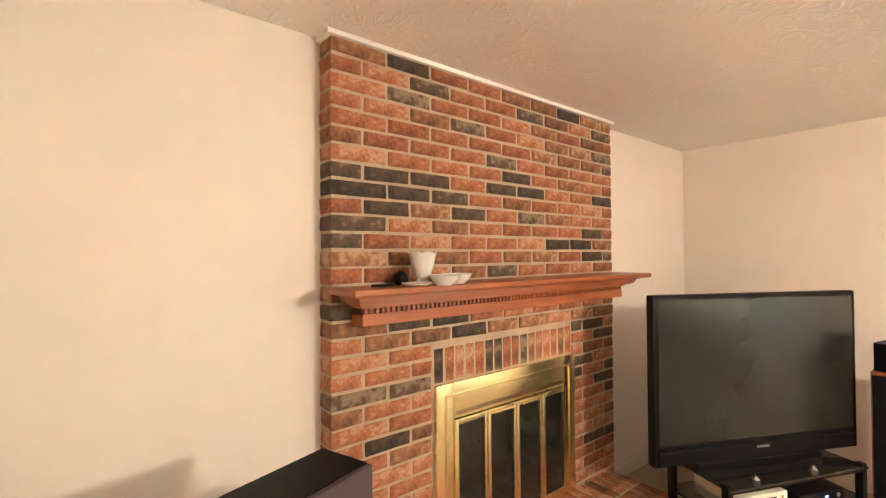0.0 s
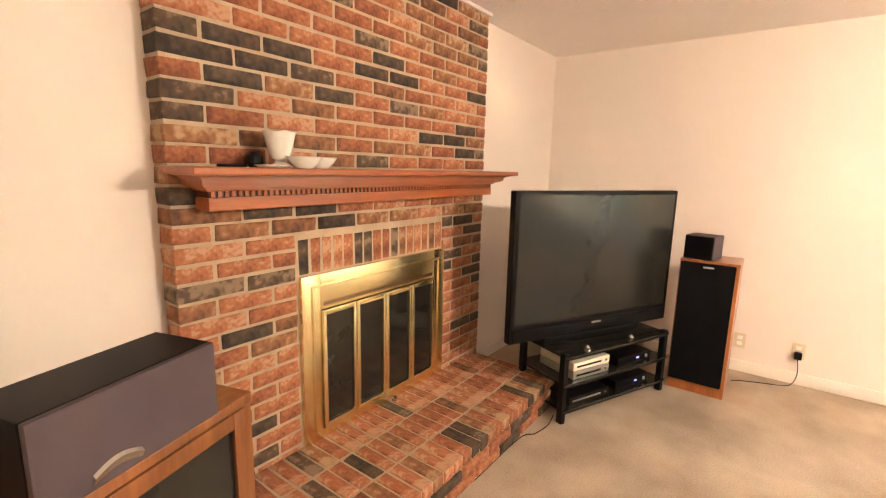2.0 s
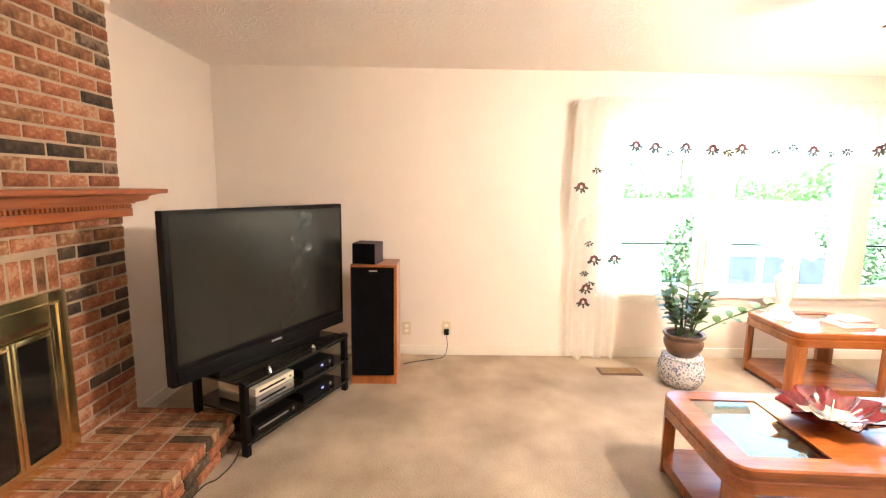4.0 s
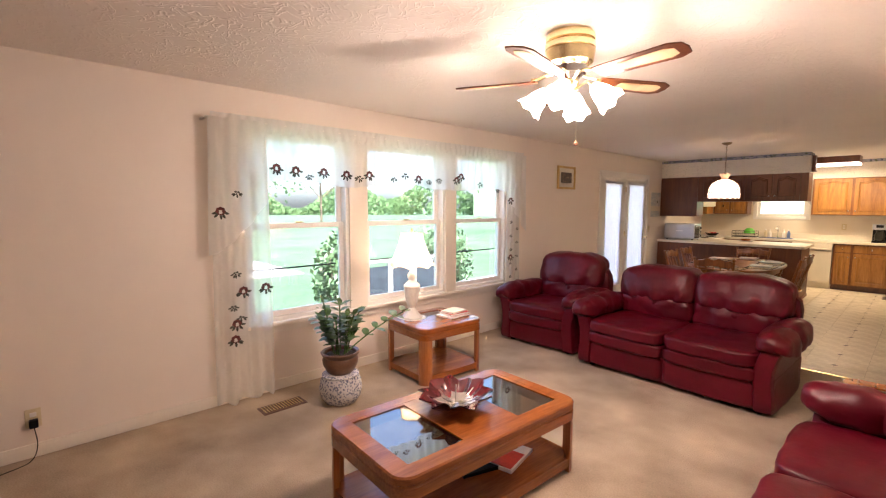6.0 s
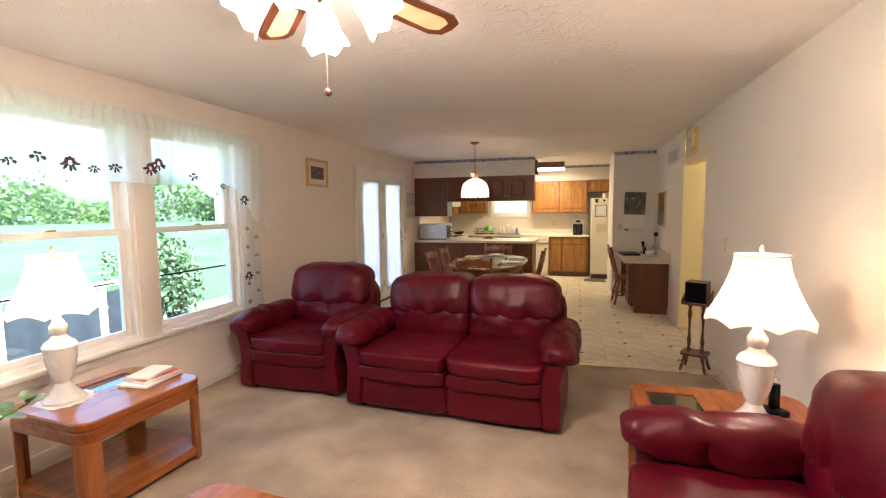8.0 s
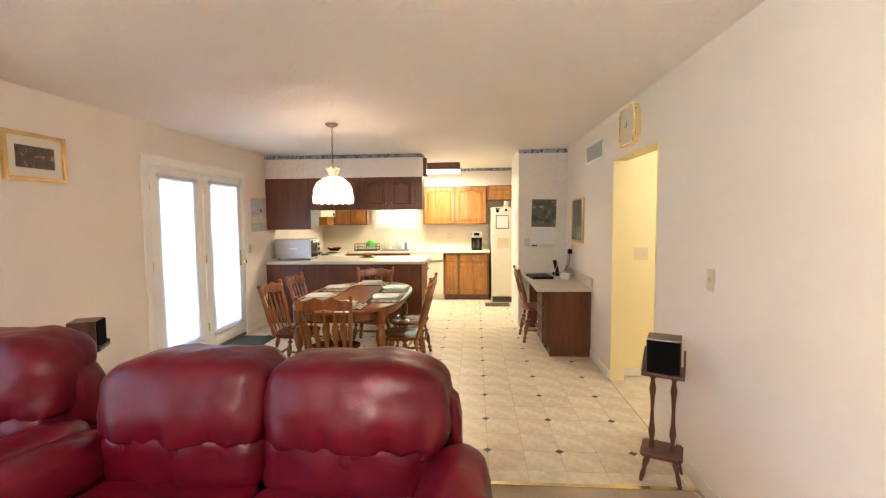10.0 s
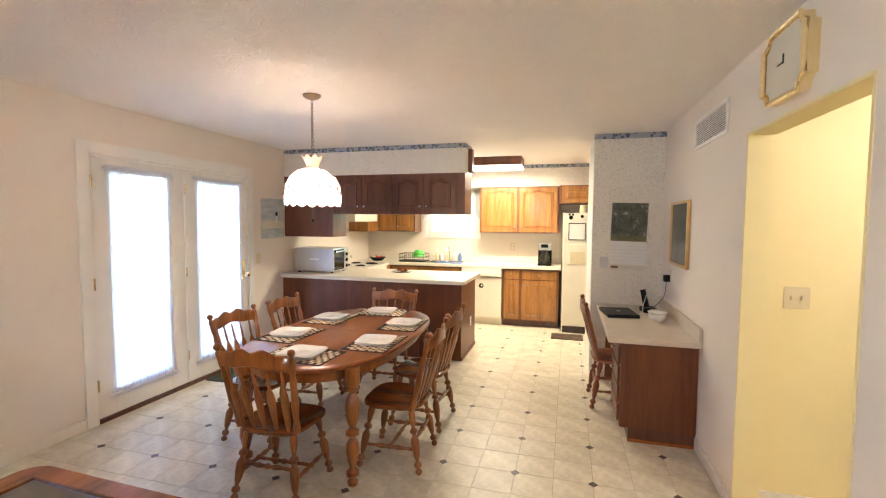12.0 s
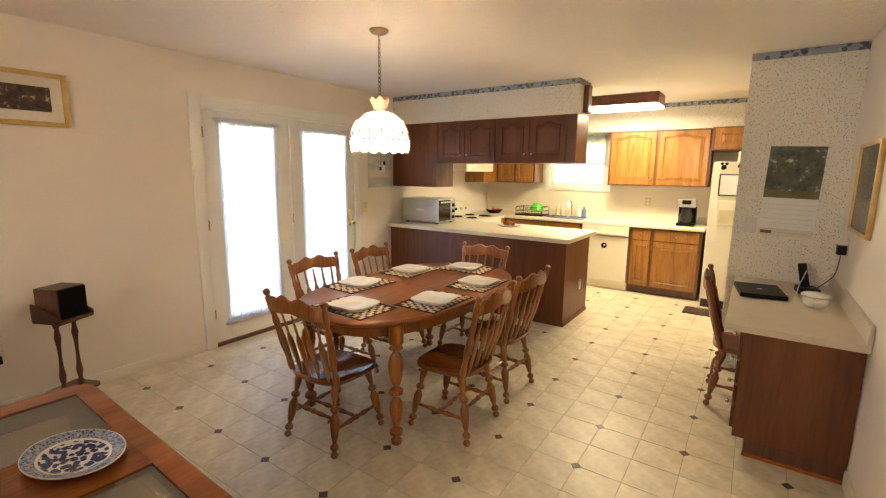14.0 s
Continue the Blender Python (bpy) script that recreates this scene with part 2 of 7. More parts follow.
M_GRILLE = mat("black_grille_cloth", (0.004, 0.004, 0.0045), 0.95, vary=0.3, fine=500, bump=0.3, spec=0.08)
M_GREY = mat("grey_speaker_cloth", (0.070, 0.050, 0.056), 0.85, vary=0.12, fine=500, bump=0.3)
M_SCREEN = mat("tv_screen", (0.016, 0.017, 0.014), 0.24, vary=0.05, fine=300, bump=0.0, spec=0.42)
M_SMOKED = mat("smoked_glass", (0.02, 0.019, 0.015), 0.08, vary=0.1, bump=0.0)
M_SOOT = mat("dark_fire_glass", (0.018, 0.016, 0.013), 0.12, vary=0.3, scale=12, bump=0.0)
M_CERAMIC = mat("white_ceramic", (0.80, 0.78, 0.72), 0.25, vary=0.06, scale=20, coat=0.3)
M_ENAMEL = mat("white_enamel", (0.78, 0.73, 0.60), 0.3, vary=0.03, coat=0.3)
M_COUNTER = mat("laminate_counter", (0.72, 0.66, 0.54), 0.35, vary=0.04, fine=160, bump=0.0)
M_DESKTOP = mat("desk_laminate", (0.58, 0.50, 0.40), 0.4, vary=0.05, fine=200, bump=0.0)
M_BRONZE = mat("aged_bronze", (0.26, 0.19, 0.11), 0.35, 1.0, scale=8, vary=0.25, fine=90, bump=0.06, dist=0.001)
M_BRICK = mat("brick", (0.255, 0.078, 0.034), 0.8, scale=14, vary=0.30, fine=60, bump=0.8, dist=0.006, random=0.32, second=(0.405, 0.15, 0.065), third=(0.50, 0.29, 0.17))
M_BRICKD = mat("dark_brick", (0.042, 0.030, 0.021), 0.8, scale=16, vary=0.4, fine=45, bump=0.5, dist=0.006, random=0.4, second=(0.10, 0.062, 0.036), third=(0.24, 0.165, 0.105))
M_BRICKM = mat("brown_brick", (0.15, 0.065, 0.032), 0.85, scale=14, vary=0.4, fine=45, bump=0.5, dist=0.006, random=0.3, second=(0.30, 0.135, 0.06), third=(0.46, 0.30, 0.17))
M_MORTAR = mat("mortar", (0.45, 0.345, 0.235), 0.95, scale=9, vary=0.15, fine=120, bump=0.6, dist=0.004)
M_SHEER = cloth("sheer_curtain", (0.94, 0.94, 0.90), 0.36, 0.72)
M_VALANCE = cloth("valance_sheer", (0.95, 0.95, 0.92), 0.22, 0.75)
M_DOORSHEER = cloth("door_curtain", (0.90, 0.90, 0.93), 0.03, 0.80)
M_SHADE = cloth("lampshade_fabric", (0.95, 0.87, 0.70), 0.0, 0.62)
M_FROST = glow("frosted_bulb_glass", (1.0, 0.86, 0.66), 3.0)
M_TIFFANY = cloth("milk_glass", (0.95, 0.88, 0.74), 0.0, 0.6)
M_TUBE = glow("fluorescent_diffuser", (1.0, 0.9, 0.66), 1.6)
M_PANE = glass("window_glass", (0.90, 1, 0.98), 0.96, 0.0, 0.06)
M_DOORPANE = glass("door_glass", (1, 1, 1), 0.97)
M_TGLASS = glass("smoked_table_glass", (0.60, 0.57, 0.50), 0.9, 0.01, 0.22)
M_LEAF = mat("house_plant_leaf", (0.035, 0.11, 0.018), 0.45, scale=20, vary=0.4, second=(0.11, 0.22, 0.05))
M_SOIL = mat("soil", (0.035, 0.022, 0.014), 0.95, vary=0.4, fine=80, bump=0.8, dist=0.01)
M_POT = mat("glazed_brown_pot", (0.14, 0.07, 0.04), 0.3, vary=0.3, scale=9, coat=0.4)
M_POTW = speckle("blue_white_porcelain", (0.60, 0.60, 0.60), [(0.10, 0.12, 0.2), (0.2, 0.22, 0.3), (0.34, 0.36, 0.4)], 60, 0.42, 0.25)
M_PLATE = speckle("blue_willow_glaze", (0.30, 0.35, 0.47), [(0.02, 0.035, 0.12), (0.05, 0.08, 0.2), (0.5, 0.53, 0.6)], 95, 0.40, 0.15)
M_PLATEC = speckle("blue_print_glaze", (0.66, 0.68, 0.72), [(0.012, 0.02, 0.09), (0.02, 0.04, 0.15), (0.03, 0.055, 0.17)], 40, 0.54, 0.15)
M_REDGLASS = mat("red_art_glass", (0.09, 0.004, 0.008), 0.08, vary=0.5, scale=9, second=(0.16, 0.010, 0.014), coat=1.0)
M_SILVER = mat("silvered_glass", (0.75, 0.72, 0.68), 0.12, 0.9, vary=0.3, scale=18, bump=0.3, dist=0.004)
M_GOLD = mat("gilt_frame", (0.62, 0.42, 0.16), 0.35, 0.7, vary=0.15, fine=80)
M_MATB = mat("picture_mount", (0.68, 0.63, 0.52), 0.8, vary=0.03)
M_PHOTO = mat("dark_photo", (0.014, 0.011, 0.014), 0.3, scale=26, vary=0.4, fine=70, bump=0.0, second=(0.09, 0.05, 0.035), third=(0.50, 0.36, 0.2))
M_GARDEN = mat("garden_photo", (0.012, 0.014, 0.009), 0.4, scale=11, vary=0.4, fine=46, bump=0.0, second=(0.10, 0.11, 0.07), third=(0.55, 0.56, 0.50))
M_PAGE = mat("paper", (0.80, 0.79, 0.75), 0.8, vary=0.03)
M_SEA = mat("seascape_print", (0.42, 0.52, 0.60), 0.5, scale=5, vary=0.25, stretch=(1, 1, 4), second=(0.66, 0.64, 0.58))
M_TERRA = mat("cookware_blue", (0.12, 0.2, 0.42), 0.4)
M_GREEN = mat("green_plastic", (0.10, 0.55, 0.05), 0.4, vary=0.1)
M_RED = mat("red_print", (0.5, 0.06, 0.04), 0.6, vary=0.2)
M_FLOWER = mat("embroidered_rose", (0.12, 0.035, 0.032), 0.9, scale=60, vary=0.5)
M_STITCH = mat("embroidered_leaf", (0.055, 0.06, 0.05), 0.9, scale=60, vary=0.5)
M_BEIGE = mat("almond_plastic", (0.66, 0.57, 0.37), 0.45, vary=0.04)
M_PINK = mat("pink_glass", (0.75, 0.42, 0.28), 0.3, vary=0.1)
M_GRASS = mat("lawn", (0.024, 0.068, 0.028), 0.9, scale=0.5, vary=0.35, fine=9, bump=0.5, dist=0.05, second=(0.052, 0.112, 0.052))
M_BARK = mat("bark", (0.09, 0.065, 0.045), 0.9, scale=6, vary=0.4, fine=30, bump=0.8, dist=0.02, stretch=(1, 1, 0.2))
M_CROWN = cloth("tree_leaves", (0.13, 0.22, 0.10), 0.0, 0.5, 2.0)
M_SHRUB = mat("shrub_leaves", (0.035, 0.085, 0.035), 0.5, scale=3, vary=0.4, second=(0.08, 0.15, 0.06), fine=9)
M_ROOF = mat("roof_shingle", (0.10, 0.09, 0.085), 0.9, scale=5, vary=0.3)


# ---- mesh helpers ----
def box(bm, x0, y0, z0, x1, y1, z1, bevel=0.0):
    r = bmesh.ops.create_cube(bm, size=1)
    v = r["verts"]
    bmesh.ops.scale(bm, vec=(abs(x1 - x0), abs(y1 - y0), abs(z1 - z0)), verts=v)
    bmesh.ops.translate(bm, vec=((x0 + x1) / 2, (y0 + y1) / 2, (z0 + z1) / 2), verts=v)
    if bevel:
        bmesh.ops.bevel(bm, geom=list({e for q in v for e in q.link_edges}), offset=bevel, segments=2, affect="EDGES", profile=0.6)
    return bm


def bx(x0, y0, z0, x1, y1, z1, bevel=0.0):
    return box(bmesh.new(), x0, y0, z0, x1, y1, z1, bevel)


def lathe(profile, n=20, bm=None, at=(0, 0, 0), m=None, wave=None):
    """Turns (radius, height) pairs about z. wave(angle, k) scales the radius and shifts the height."""
    bm = bm or bmesh.new()
    rings = []
    for k, (r, z) in enumerate(profile):
        ring = []
        for i in range(n):
            a = 2 * math.pi * i / n
            s, dz = wave(a, k) if wave else (1, 0)
            p = Vector((r * s * math.cos(a), r * s * math.sin(a), z + dz))
            p = m @ p if m else p
            ring.append(bm.verts.new(p + Vector(at)))
        rings.append(ring)
    for a, b in zip(rings, rings[1:]):
        for i in range(n):
            bm.faces.new((a[i], a[(i + 1) % n], b[(i + 1) % n], b[i]))
    for ring, flip in ((rings[0], True), (rings[-1], False)):
        if profile[0 if flip else -1][0] > 1e-4 and not wave:
            bm.faces.new(ring[::-1] if flip else ring)
    return bm


def between(a, b):
    """A frame at a whose z runs to b."""
    d = Vector(b) - Vector(a)
    return Matrix.Translation(a) @ d.to_track_quat("Z", "Y").to_matrix().to_4x4(), d.length


def turned(a, b, profile, n=10, bm=None):
    """A turned spindle from a to b; profile: (radius, share of the length)."""
    m, l = between(a, b)
    return lathe([(r, t * l) for r, t in profile], n, bm, m=m)


def rod(a, b, r, n=8, bm=None, r2=None):
    return turned(a, b, [(r, 0), (r2 or r, 1)], n, bm)


def tube_along(points, r, n=6, bm=None):
    bm = bm or bmesh.new()
    rings = []
    for i, p in enumerate(points):
        q = Vector(points[min(i + 1, len(points) - 1)]) - Vector(points[max(i - 1, 0)])
        m = q.to_track_quat("Z", "Y").to_matrix()
        rings.append([bm.verts.new(Vector(p) + m @ Vector((r * math.cos(2 * math.pi * k / n), r * math.sin(2 * math.pi * k / n), 0))) for k in range(n)])
    for a, b in zip(rings, rings[1:]):
        for k in range(n):
            bm.faces.new((a[k], a[(k + 1) % n], b[(k + 1) % n], b[k]))
    return bm


def puff(x0, y0, z0, x1, y1, z1, power=4.0, cuts=10, wrinkle=0.012, freq=7.0, seed=0.0, crease=()):
    """A stuffed cushion: a rounded block with soft dents and gathered creases. crease: (axis, place from -1 to 1, depth)."""
    bm = bmesh.new()
    bmesh.ops.create_cube(bm, size=2)
    bmesh.ops.subdivide_edges(bm, edges=bm.edges[:], cuts=cuts, use_grid_fill=True)
    c, h = Vector(((x0 + x1) / 2, (y0 + y1) / 2, (z0 + z1) / 2)), Vector(((x1 - x0) / 2, (y1 - y0) / 2, (z1 - z0) / 2))
    for v in bm.verts:
        p = v.co
        n = (abs(p.x) ** power + abs(p.y) ** power + abs(p.z) ** power) ** (1 / power)
        u = p / n
        q = Vector((u.x * h.x, u.y * h.y, u.z * h.z))
        d = noise.noise(Vector((q.x * freq + seed, q.y * freq, q.z * freq))) * wrinkle
        d += noise.noise(Vector((q.x * freq * 3.1, q.y * freq * 3.1 + seed, q.z * freq * 3.1))) * wrinkle * 0.38
        for axis, place, depth in crease:
            d += 0.13 * depth * math.sin(38 * (q[(axis + 1) % 3] + q[(axis + 2) % 3])) * math.exp(-((u[axis] - place) / 0.22) ** 2)
            d -= depth * math.exp(-((u[axis] - place) / 0.07) ** 2)
        v.co = c + q + u.normalized() * d
    return bm


def plate(points, depth, bm=None, m=None):
    """An outline in x, y raised by depth along z."""
    bm = bm or bmesh.new()
    lo = [bm.verts.new((x, y, 0)) for x, y in points]
    hi = [bm.verts.new((x, y, depth)) for x, y in points]
    bm.faces.new(lo[::-1])
    bm.faces.new(hi)
    n = len(points)
    for i in range(n):
        bm.faces.new((lo[i], lo[(i + 1) % n], hi[(i + 1) % n], hi[i]))
    if m:
        bmesh.ops.transform(bm, matrix=m, verts=lo + hi)
    return bm


def rounded(w, d, r, n=6):
    """A rectangle w by d with corners of radius r, about the origin."""
    out = []
    for sx, sy, a0 in ((1, 1, 0), (-1, 1, 90), (-1, -1, 180), (1, -1, 270)):
        for i in range(n + 1):
            a = radians(a0 + 90 * i / n)
            out.append((sx * (w / 2 - r) + r * math.cos(a), sy * (d / 2 - r) + r * math.sin(a)))
    return out


def mesh_of(bm, name, material, smooth=None):
    bmesh.ops.recalc_face_normals(bm, faces=bm.faces[:])
    me = bpy.data.meshes.new(name)
    if smooth is None:
        smooth = len(bm.faces) > 60
    for f in bm.faces:
        f.smooth = smooth
    bm.to_mesh(me)
    bm.free()
    me.materials.append(material)
    if smooth:
        me.set_sharp_from_angle(angle=radians(40))
    return me


def part(name, bm, material, parent=None, label="", smooth=None):
    ob = new(name, mesh_of(bm, name, material, smooth))
    ob.parent = parent
    if label:
        ob["label"] = label
    return ob


def thing(name, label, category, m=None, group="", kind=""):
    ob = tagged(new(name), label, category, group, kind)
    ob.empty_display_size = 0.1
    if m is not None:
        ob.matrix_world = m
    return ob


def single(name, bm, material, label, category, m=None, group="", kind="", smooth=None):
    ob = part(name, bm, material, None, label, smooth)
    tagged(ob, label, category, group, kind)
    if m is not None:
        ob.matrix_world = m
    return ob


def structure(name, bm, material, label="", smooth=None):
    ob = part(name, bm, material, None, label, smooth)
    return tagged(ob, label, "", "", "structure")


# ---- the large structure ----
def wall_x(name, x0, x1, y0, y1, holes, material, label):
    """A wall of thickness x0..x1 along y with openings (y0, y1, z0, z1)."""
    bm, y = bmesh.new(), y0
    for a, b, lo, hi in sorted(holes):
        box(bm, x0, y, 0, x1, a, H)
        if lo > 0:
            box(bm, x0, a, 0, x1, b, lo)
        if hi < H:
            box(bm, x0, a, hi, x1, b, H)
        y = b
    box(bm, x0, y, 0, x1, y1, H)
    return structure(name, bm, material, label)


WIN = [(3.26, 4.20), (4.38, 5.42), (5.57, 6.48)]
WZ = (0.585, 2.16)
DOORS = (8.915, 10.63, 2.06)
HALL = (8.08, 9.09, 2.03)
wall_x("wall_west", -0.16, 0, 0, L, [(a, b, *WZ) for a, b in WIN] + [(DOORS[0], DOORS[1], 0, DOORS[2])], M_WALL, "cream painted wall with windows and double doors")
wall_x("wall_east", W, W + 0.12, 0, L, [(HALL[0], HALL[1], 0, HALL[2])], M_WALL, "pale painted wall with a hall opening")
structure("wall_south", bx(-0.16, -0.14, 0, W + 0.12, 0, H), M_WALL, "cream painted wall behind the fireplace")
bm = bmesh.new()
KW = (1.10, 1.95, 1.36, 2.04)
box(bm, -0.16, L, 0, KW[0], L + 0.14, H)
box(bm, KW[1], L, 0, W + 0.12, L + 0.14, H)
box(bm, KW[0], L, 0, KW[1], L + 0.14, KW[2])
box(bm, KW[0], L, KW[3], KW[1], L + 0.14, H)
structure("wall_north", bm, M_CREAM, "cream kitchen wall with a window over the sink")
structure("ceiling", bx(-0.16, -0.14, H, W + 0.12, L + 0.14, H + 0.2), M_CEIL, "white stomp-textured ceiling")
structure("carpet_floor", bx(-0.16, -0.14, -0.3, W + 0.12, 7.38, 0.0), M_CARPET, "beige cut-pile carpet")
structure("subfloor", bx(-0.16, 7.38, -0.3, W + 2.5, L + 0.14, -0.004), M_GROUT, "brown joints of the tile floor")
structure("floor_strip", bx(0, 7.365, 0.0, W, 7.395, 0.006), M_BRASS, "thin metal strip between carpet and tiles")
# hall beyond the opening
bm = bmesh.new()
box(bm, W + 0.12, HALL[1] + 0.12, 0, W + 2.4, HALL[1] + 0.24, H)
box(bm, W + 0.12, HALL[0] - 0.9, 0, W + 2.4, HALL[0] - 0.78, H)
box(bm, W + 2.4, HALL[0] - 0.9, 0, W + 2.52, HALL[1] + 0.24, H)
structure("hall_wall", bm, M_YELLOW, "yellow painted hall walls")
structure("hall_ceiling", bx(W + 0.12, HALL[0] - 0.9, H, W + 2.52, HALL[1] + 0.24, H + 0.1), M_CEIL)
structure("hall_floor", bx(W, HALL[0] - 0.9, -0.3, W + 2.52, HALL[1] + 0.24, -0.003), M_TILE)
bm = bmesh.new()
box(bm, W - 0.003, HALL[1] - 0.012, 0, W + 0.125, HALL[1] + 0.003, HALL[2])
box(bm, W - 0.003, HALL[0] - 0.003, 0, W + 0.125, HALL[0] + 0.012, HALL[2])
box(bm, W - 0.003, HALL[0] + 0.012, HALL[2] - 0.012, W + 0.125, HALL[1] - 0.012, HALL[2] + 0.003)
structure("hall_jamb", bm, M_YELLOW, "yellow painted jamb of the opening")
# pantry column and its papered face
structure("pantry_wall", bx(3.65, 11.16, 0, W, 12.35, H), M_WHITE, "white pantry block")
structure("pantry_wallpaper", bx(3.648, 11.152, 0, W, 11.16, H - 0.055), M_PAPER, "sprigged wallpaper on the pantry end")
structure("pantry_border", bx(3.646, 11.149, H - 0.055, W, 11.16, H - 0.004), M_BORDER, "blue wallpaper border")
# soffits
structure("soffit_peninsula", bx(0, 11.32, 2.11, 2.30, 11.67, H), M_PAPER, "papered soffit over the peninsula cupboards")
structure("soffit_border", bx(0, 11.316, H - 0.055, 2.304, 11.674, H - 0.004), M_BORDER, "blue wallpaper border")
structure("soffit_north", bx(0, L - 0.36, 2.11, W, L, H), M_PAPER, "papered soffit over the kitchen cupboards")
structure("soffit_north_border", bx(0, L - 0.364, H - 0.055, W, L - 0.36, H - 0.004), M_BORDER, "blue wallpaper border")
structure("soffit_west", bx(0, 11.67, 2.11, 0.36, L - 0.364, H - 0.001), M_PAPER)


def skirting(name, bm):
    structure(name, bm, M_TRIM, "cream painted baseboard")


bm = bmesh.new()
for a, b in ((0.0, 8.834), (10.712, 11.24)):
    box(bm, 0, a, 0, 0.014, b, 0.085, 0.003)
for a, b in ((0.0, 8.06), (9.11, 9.79)):
    box(bm, W - 0.014, a, 0, W, b, 0.085, 0.003)
box(bm, 0.014, 0, 0, 1.29, 0.014, 0.085, 0.003)
box(bm, 3.31, 0, 0, W - 0.014, 0.014, 0.085, 0.003)
box(bm, W + 0.14, HALL[1] + 0.106, 0, W + 2.4, HALL[1] + 0.12, 0.085, 0.003)
skirting("baseboard", bm)


# ---- living room windows ----
def sash_window(name, y0, y1, z0, z1):
    w = thing(name, "white double-hung window with clear glass", "window", kind="structure")
    g, s = (z0 + z1) / 2, 0.045
    bm = bmesh.new()
    for a, b in ((y0, y0 + 0.03), (y1 - 0.03, y1)):
        box(bm, -0.15, a, z0, -0.005, b, z1)
    box(bm, -0.15, y0 + 0.03, z1 - 0.03, -0.005, y1 - 0.03, z1)
    box(bm, -0.17, y0 + 0.03, z0, -0.005, y1 - 0.03, z0 + 0.03)
    part("window_frame", bm, M_WHITE, w)
    for nm, x, lo, hi in (("upper_sash", -0.11, g - 0.02, z1 - 0.03), ("lower_sash", -0.07, z0 + 0.03, g + 0.025)):
        bm = bmesh.new()
        a, b = y0 + 0.03, y1 - 0.03
        box(bm, x - 0.017, a, lo, x + 0.017, a + s, hi, 0.004)
        box(bm, x - 0.017, b - s, lo, x + 0.017, b, hi, 0.004)
        box(bm, x - 0.017, a + s, lo, x + 0.017, b - s, lo + s, 0.004)
        box(bm, x - 0.017, a + s, hi - s, x + 0.017, b - s, hi, 0.004)
        sash = part(nm, bm, M_WHITE, w)
        p = part("pane", bx(x - 0.003, a + s, lo + s, x + 0.003, b - s, hi - s), M_PANE, sash)
        p.visible_shadow = False
        if nm == "lower_sash":
            part("screen_bar", bx(x - 0.06, a + s, (lo + hi) / 2 - 0.006, x - 0.045, b - s, (lo + hi) / 2 + 0.006), M_BLACK, sash)
    part("latch", bx(-0.055, (y0 + y1) / 2 - 0.03, g + 0.025, -0.03, (y0 + y1) / 2 + 0.03, g + 0.04, 0.004), M_BRASS, w)
    return w


for i, (a, b) in enumerate(WIN):
    sash_window("window_%d" % (i + 1), a, b, *WZ)
bm = bmesh.new()
ya, yb = WIN[0][0], WIN[-1][1]
box(bm, 0, ya - 0.08, WZ[0], 0.018, ya + 0.004, WZ[1] + 0.08, 0.004)
box(bm, 0, yb - 0.004, WZ[0], 0.018, yb + 0.08, WZ[1] + 0.08, 0.004)
for (a, b), (c, d) in zip(WIN, WIN[1:]):
    box(bm, 0, b - 0.004, WZ[0], 0.018, c + 0.004, WZ[1], 0.004)
box(bm, 0, ya + 0.004, WZ[1] - 0.004, 0.018, yb - 0.004, WZ[1] + 0.08, 0.004)
structure("window_trim", bm, M_TRIM, "cream window casing")
bm = bmesh.new()
box(bm, -0.005, ya - 0.10, WZ[0] - 0.03, 0.05, yb + 0.10, WZ[0], 0.006)
box(bm, 0, ya - 0.08, WZ[0] - 0.095, 0.016, yb + 0.08, WZ[0] - 0.03, 0.004)
structure("window_sill", bm, M_TRIM, "cream window stool and apron")

# ---- double glass doors ----
bm = bmesh.new()
box(bm, 0, DOORS[0] - 0.08, 0, 0.02, DOORS[0] + 0.004, DOORS[2] + 0.08, 0.004)
box(bm, 0, DOORS[1] - 0.004, 0, 0.02, DOORS[1] + 0.08, DOORS[2] + 0.08, 0.004)
box(bm, 0, DOORS[0] + 0.004, DOORS[2] - 0.004, 0.02, DOORS[1] - 0.004, DOORS[2] + 0.08, 0.004)
box(bm, -0.15, DOORS[0], 0, -0.002, DOORS[0] + 0.025, DOORS[2])
box(bm, -0.15, DOORS[1] - 0.025, 0, -0.002, DOORS[1], DOORS[2])
box(bm, -0.15, DOORS[0] + 0.025, DOORS[2] - 0.025, -0.002, DOORS[1] - 0.025, DOORS[2])
structure("door_casing", bm, M_WHITE, "white door casing")
structure("threshold", bx(-0.15, DOORS[0] + 0.025, -0.004, 0.01, DOORS[1] - 0.025, 0.03, 0.004), M_DARKWOOD, "dark threshold under the glass doors")


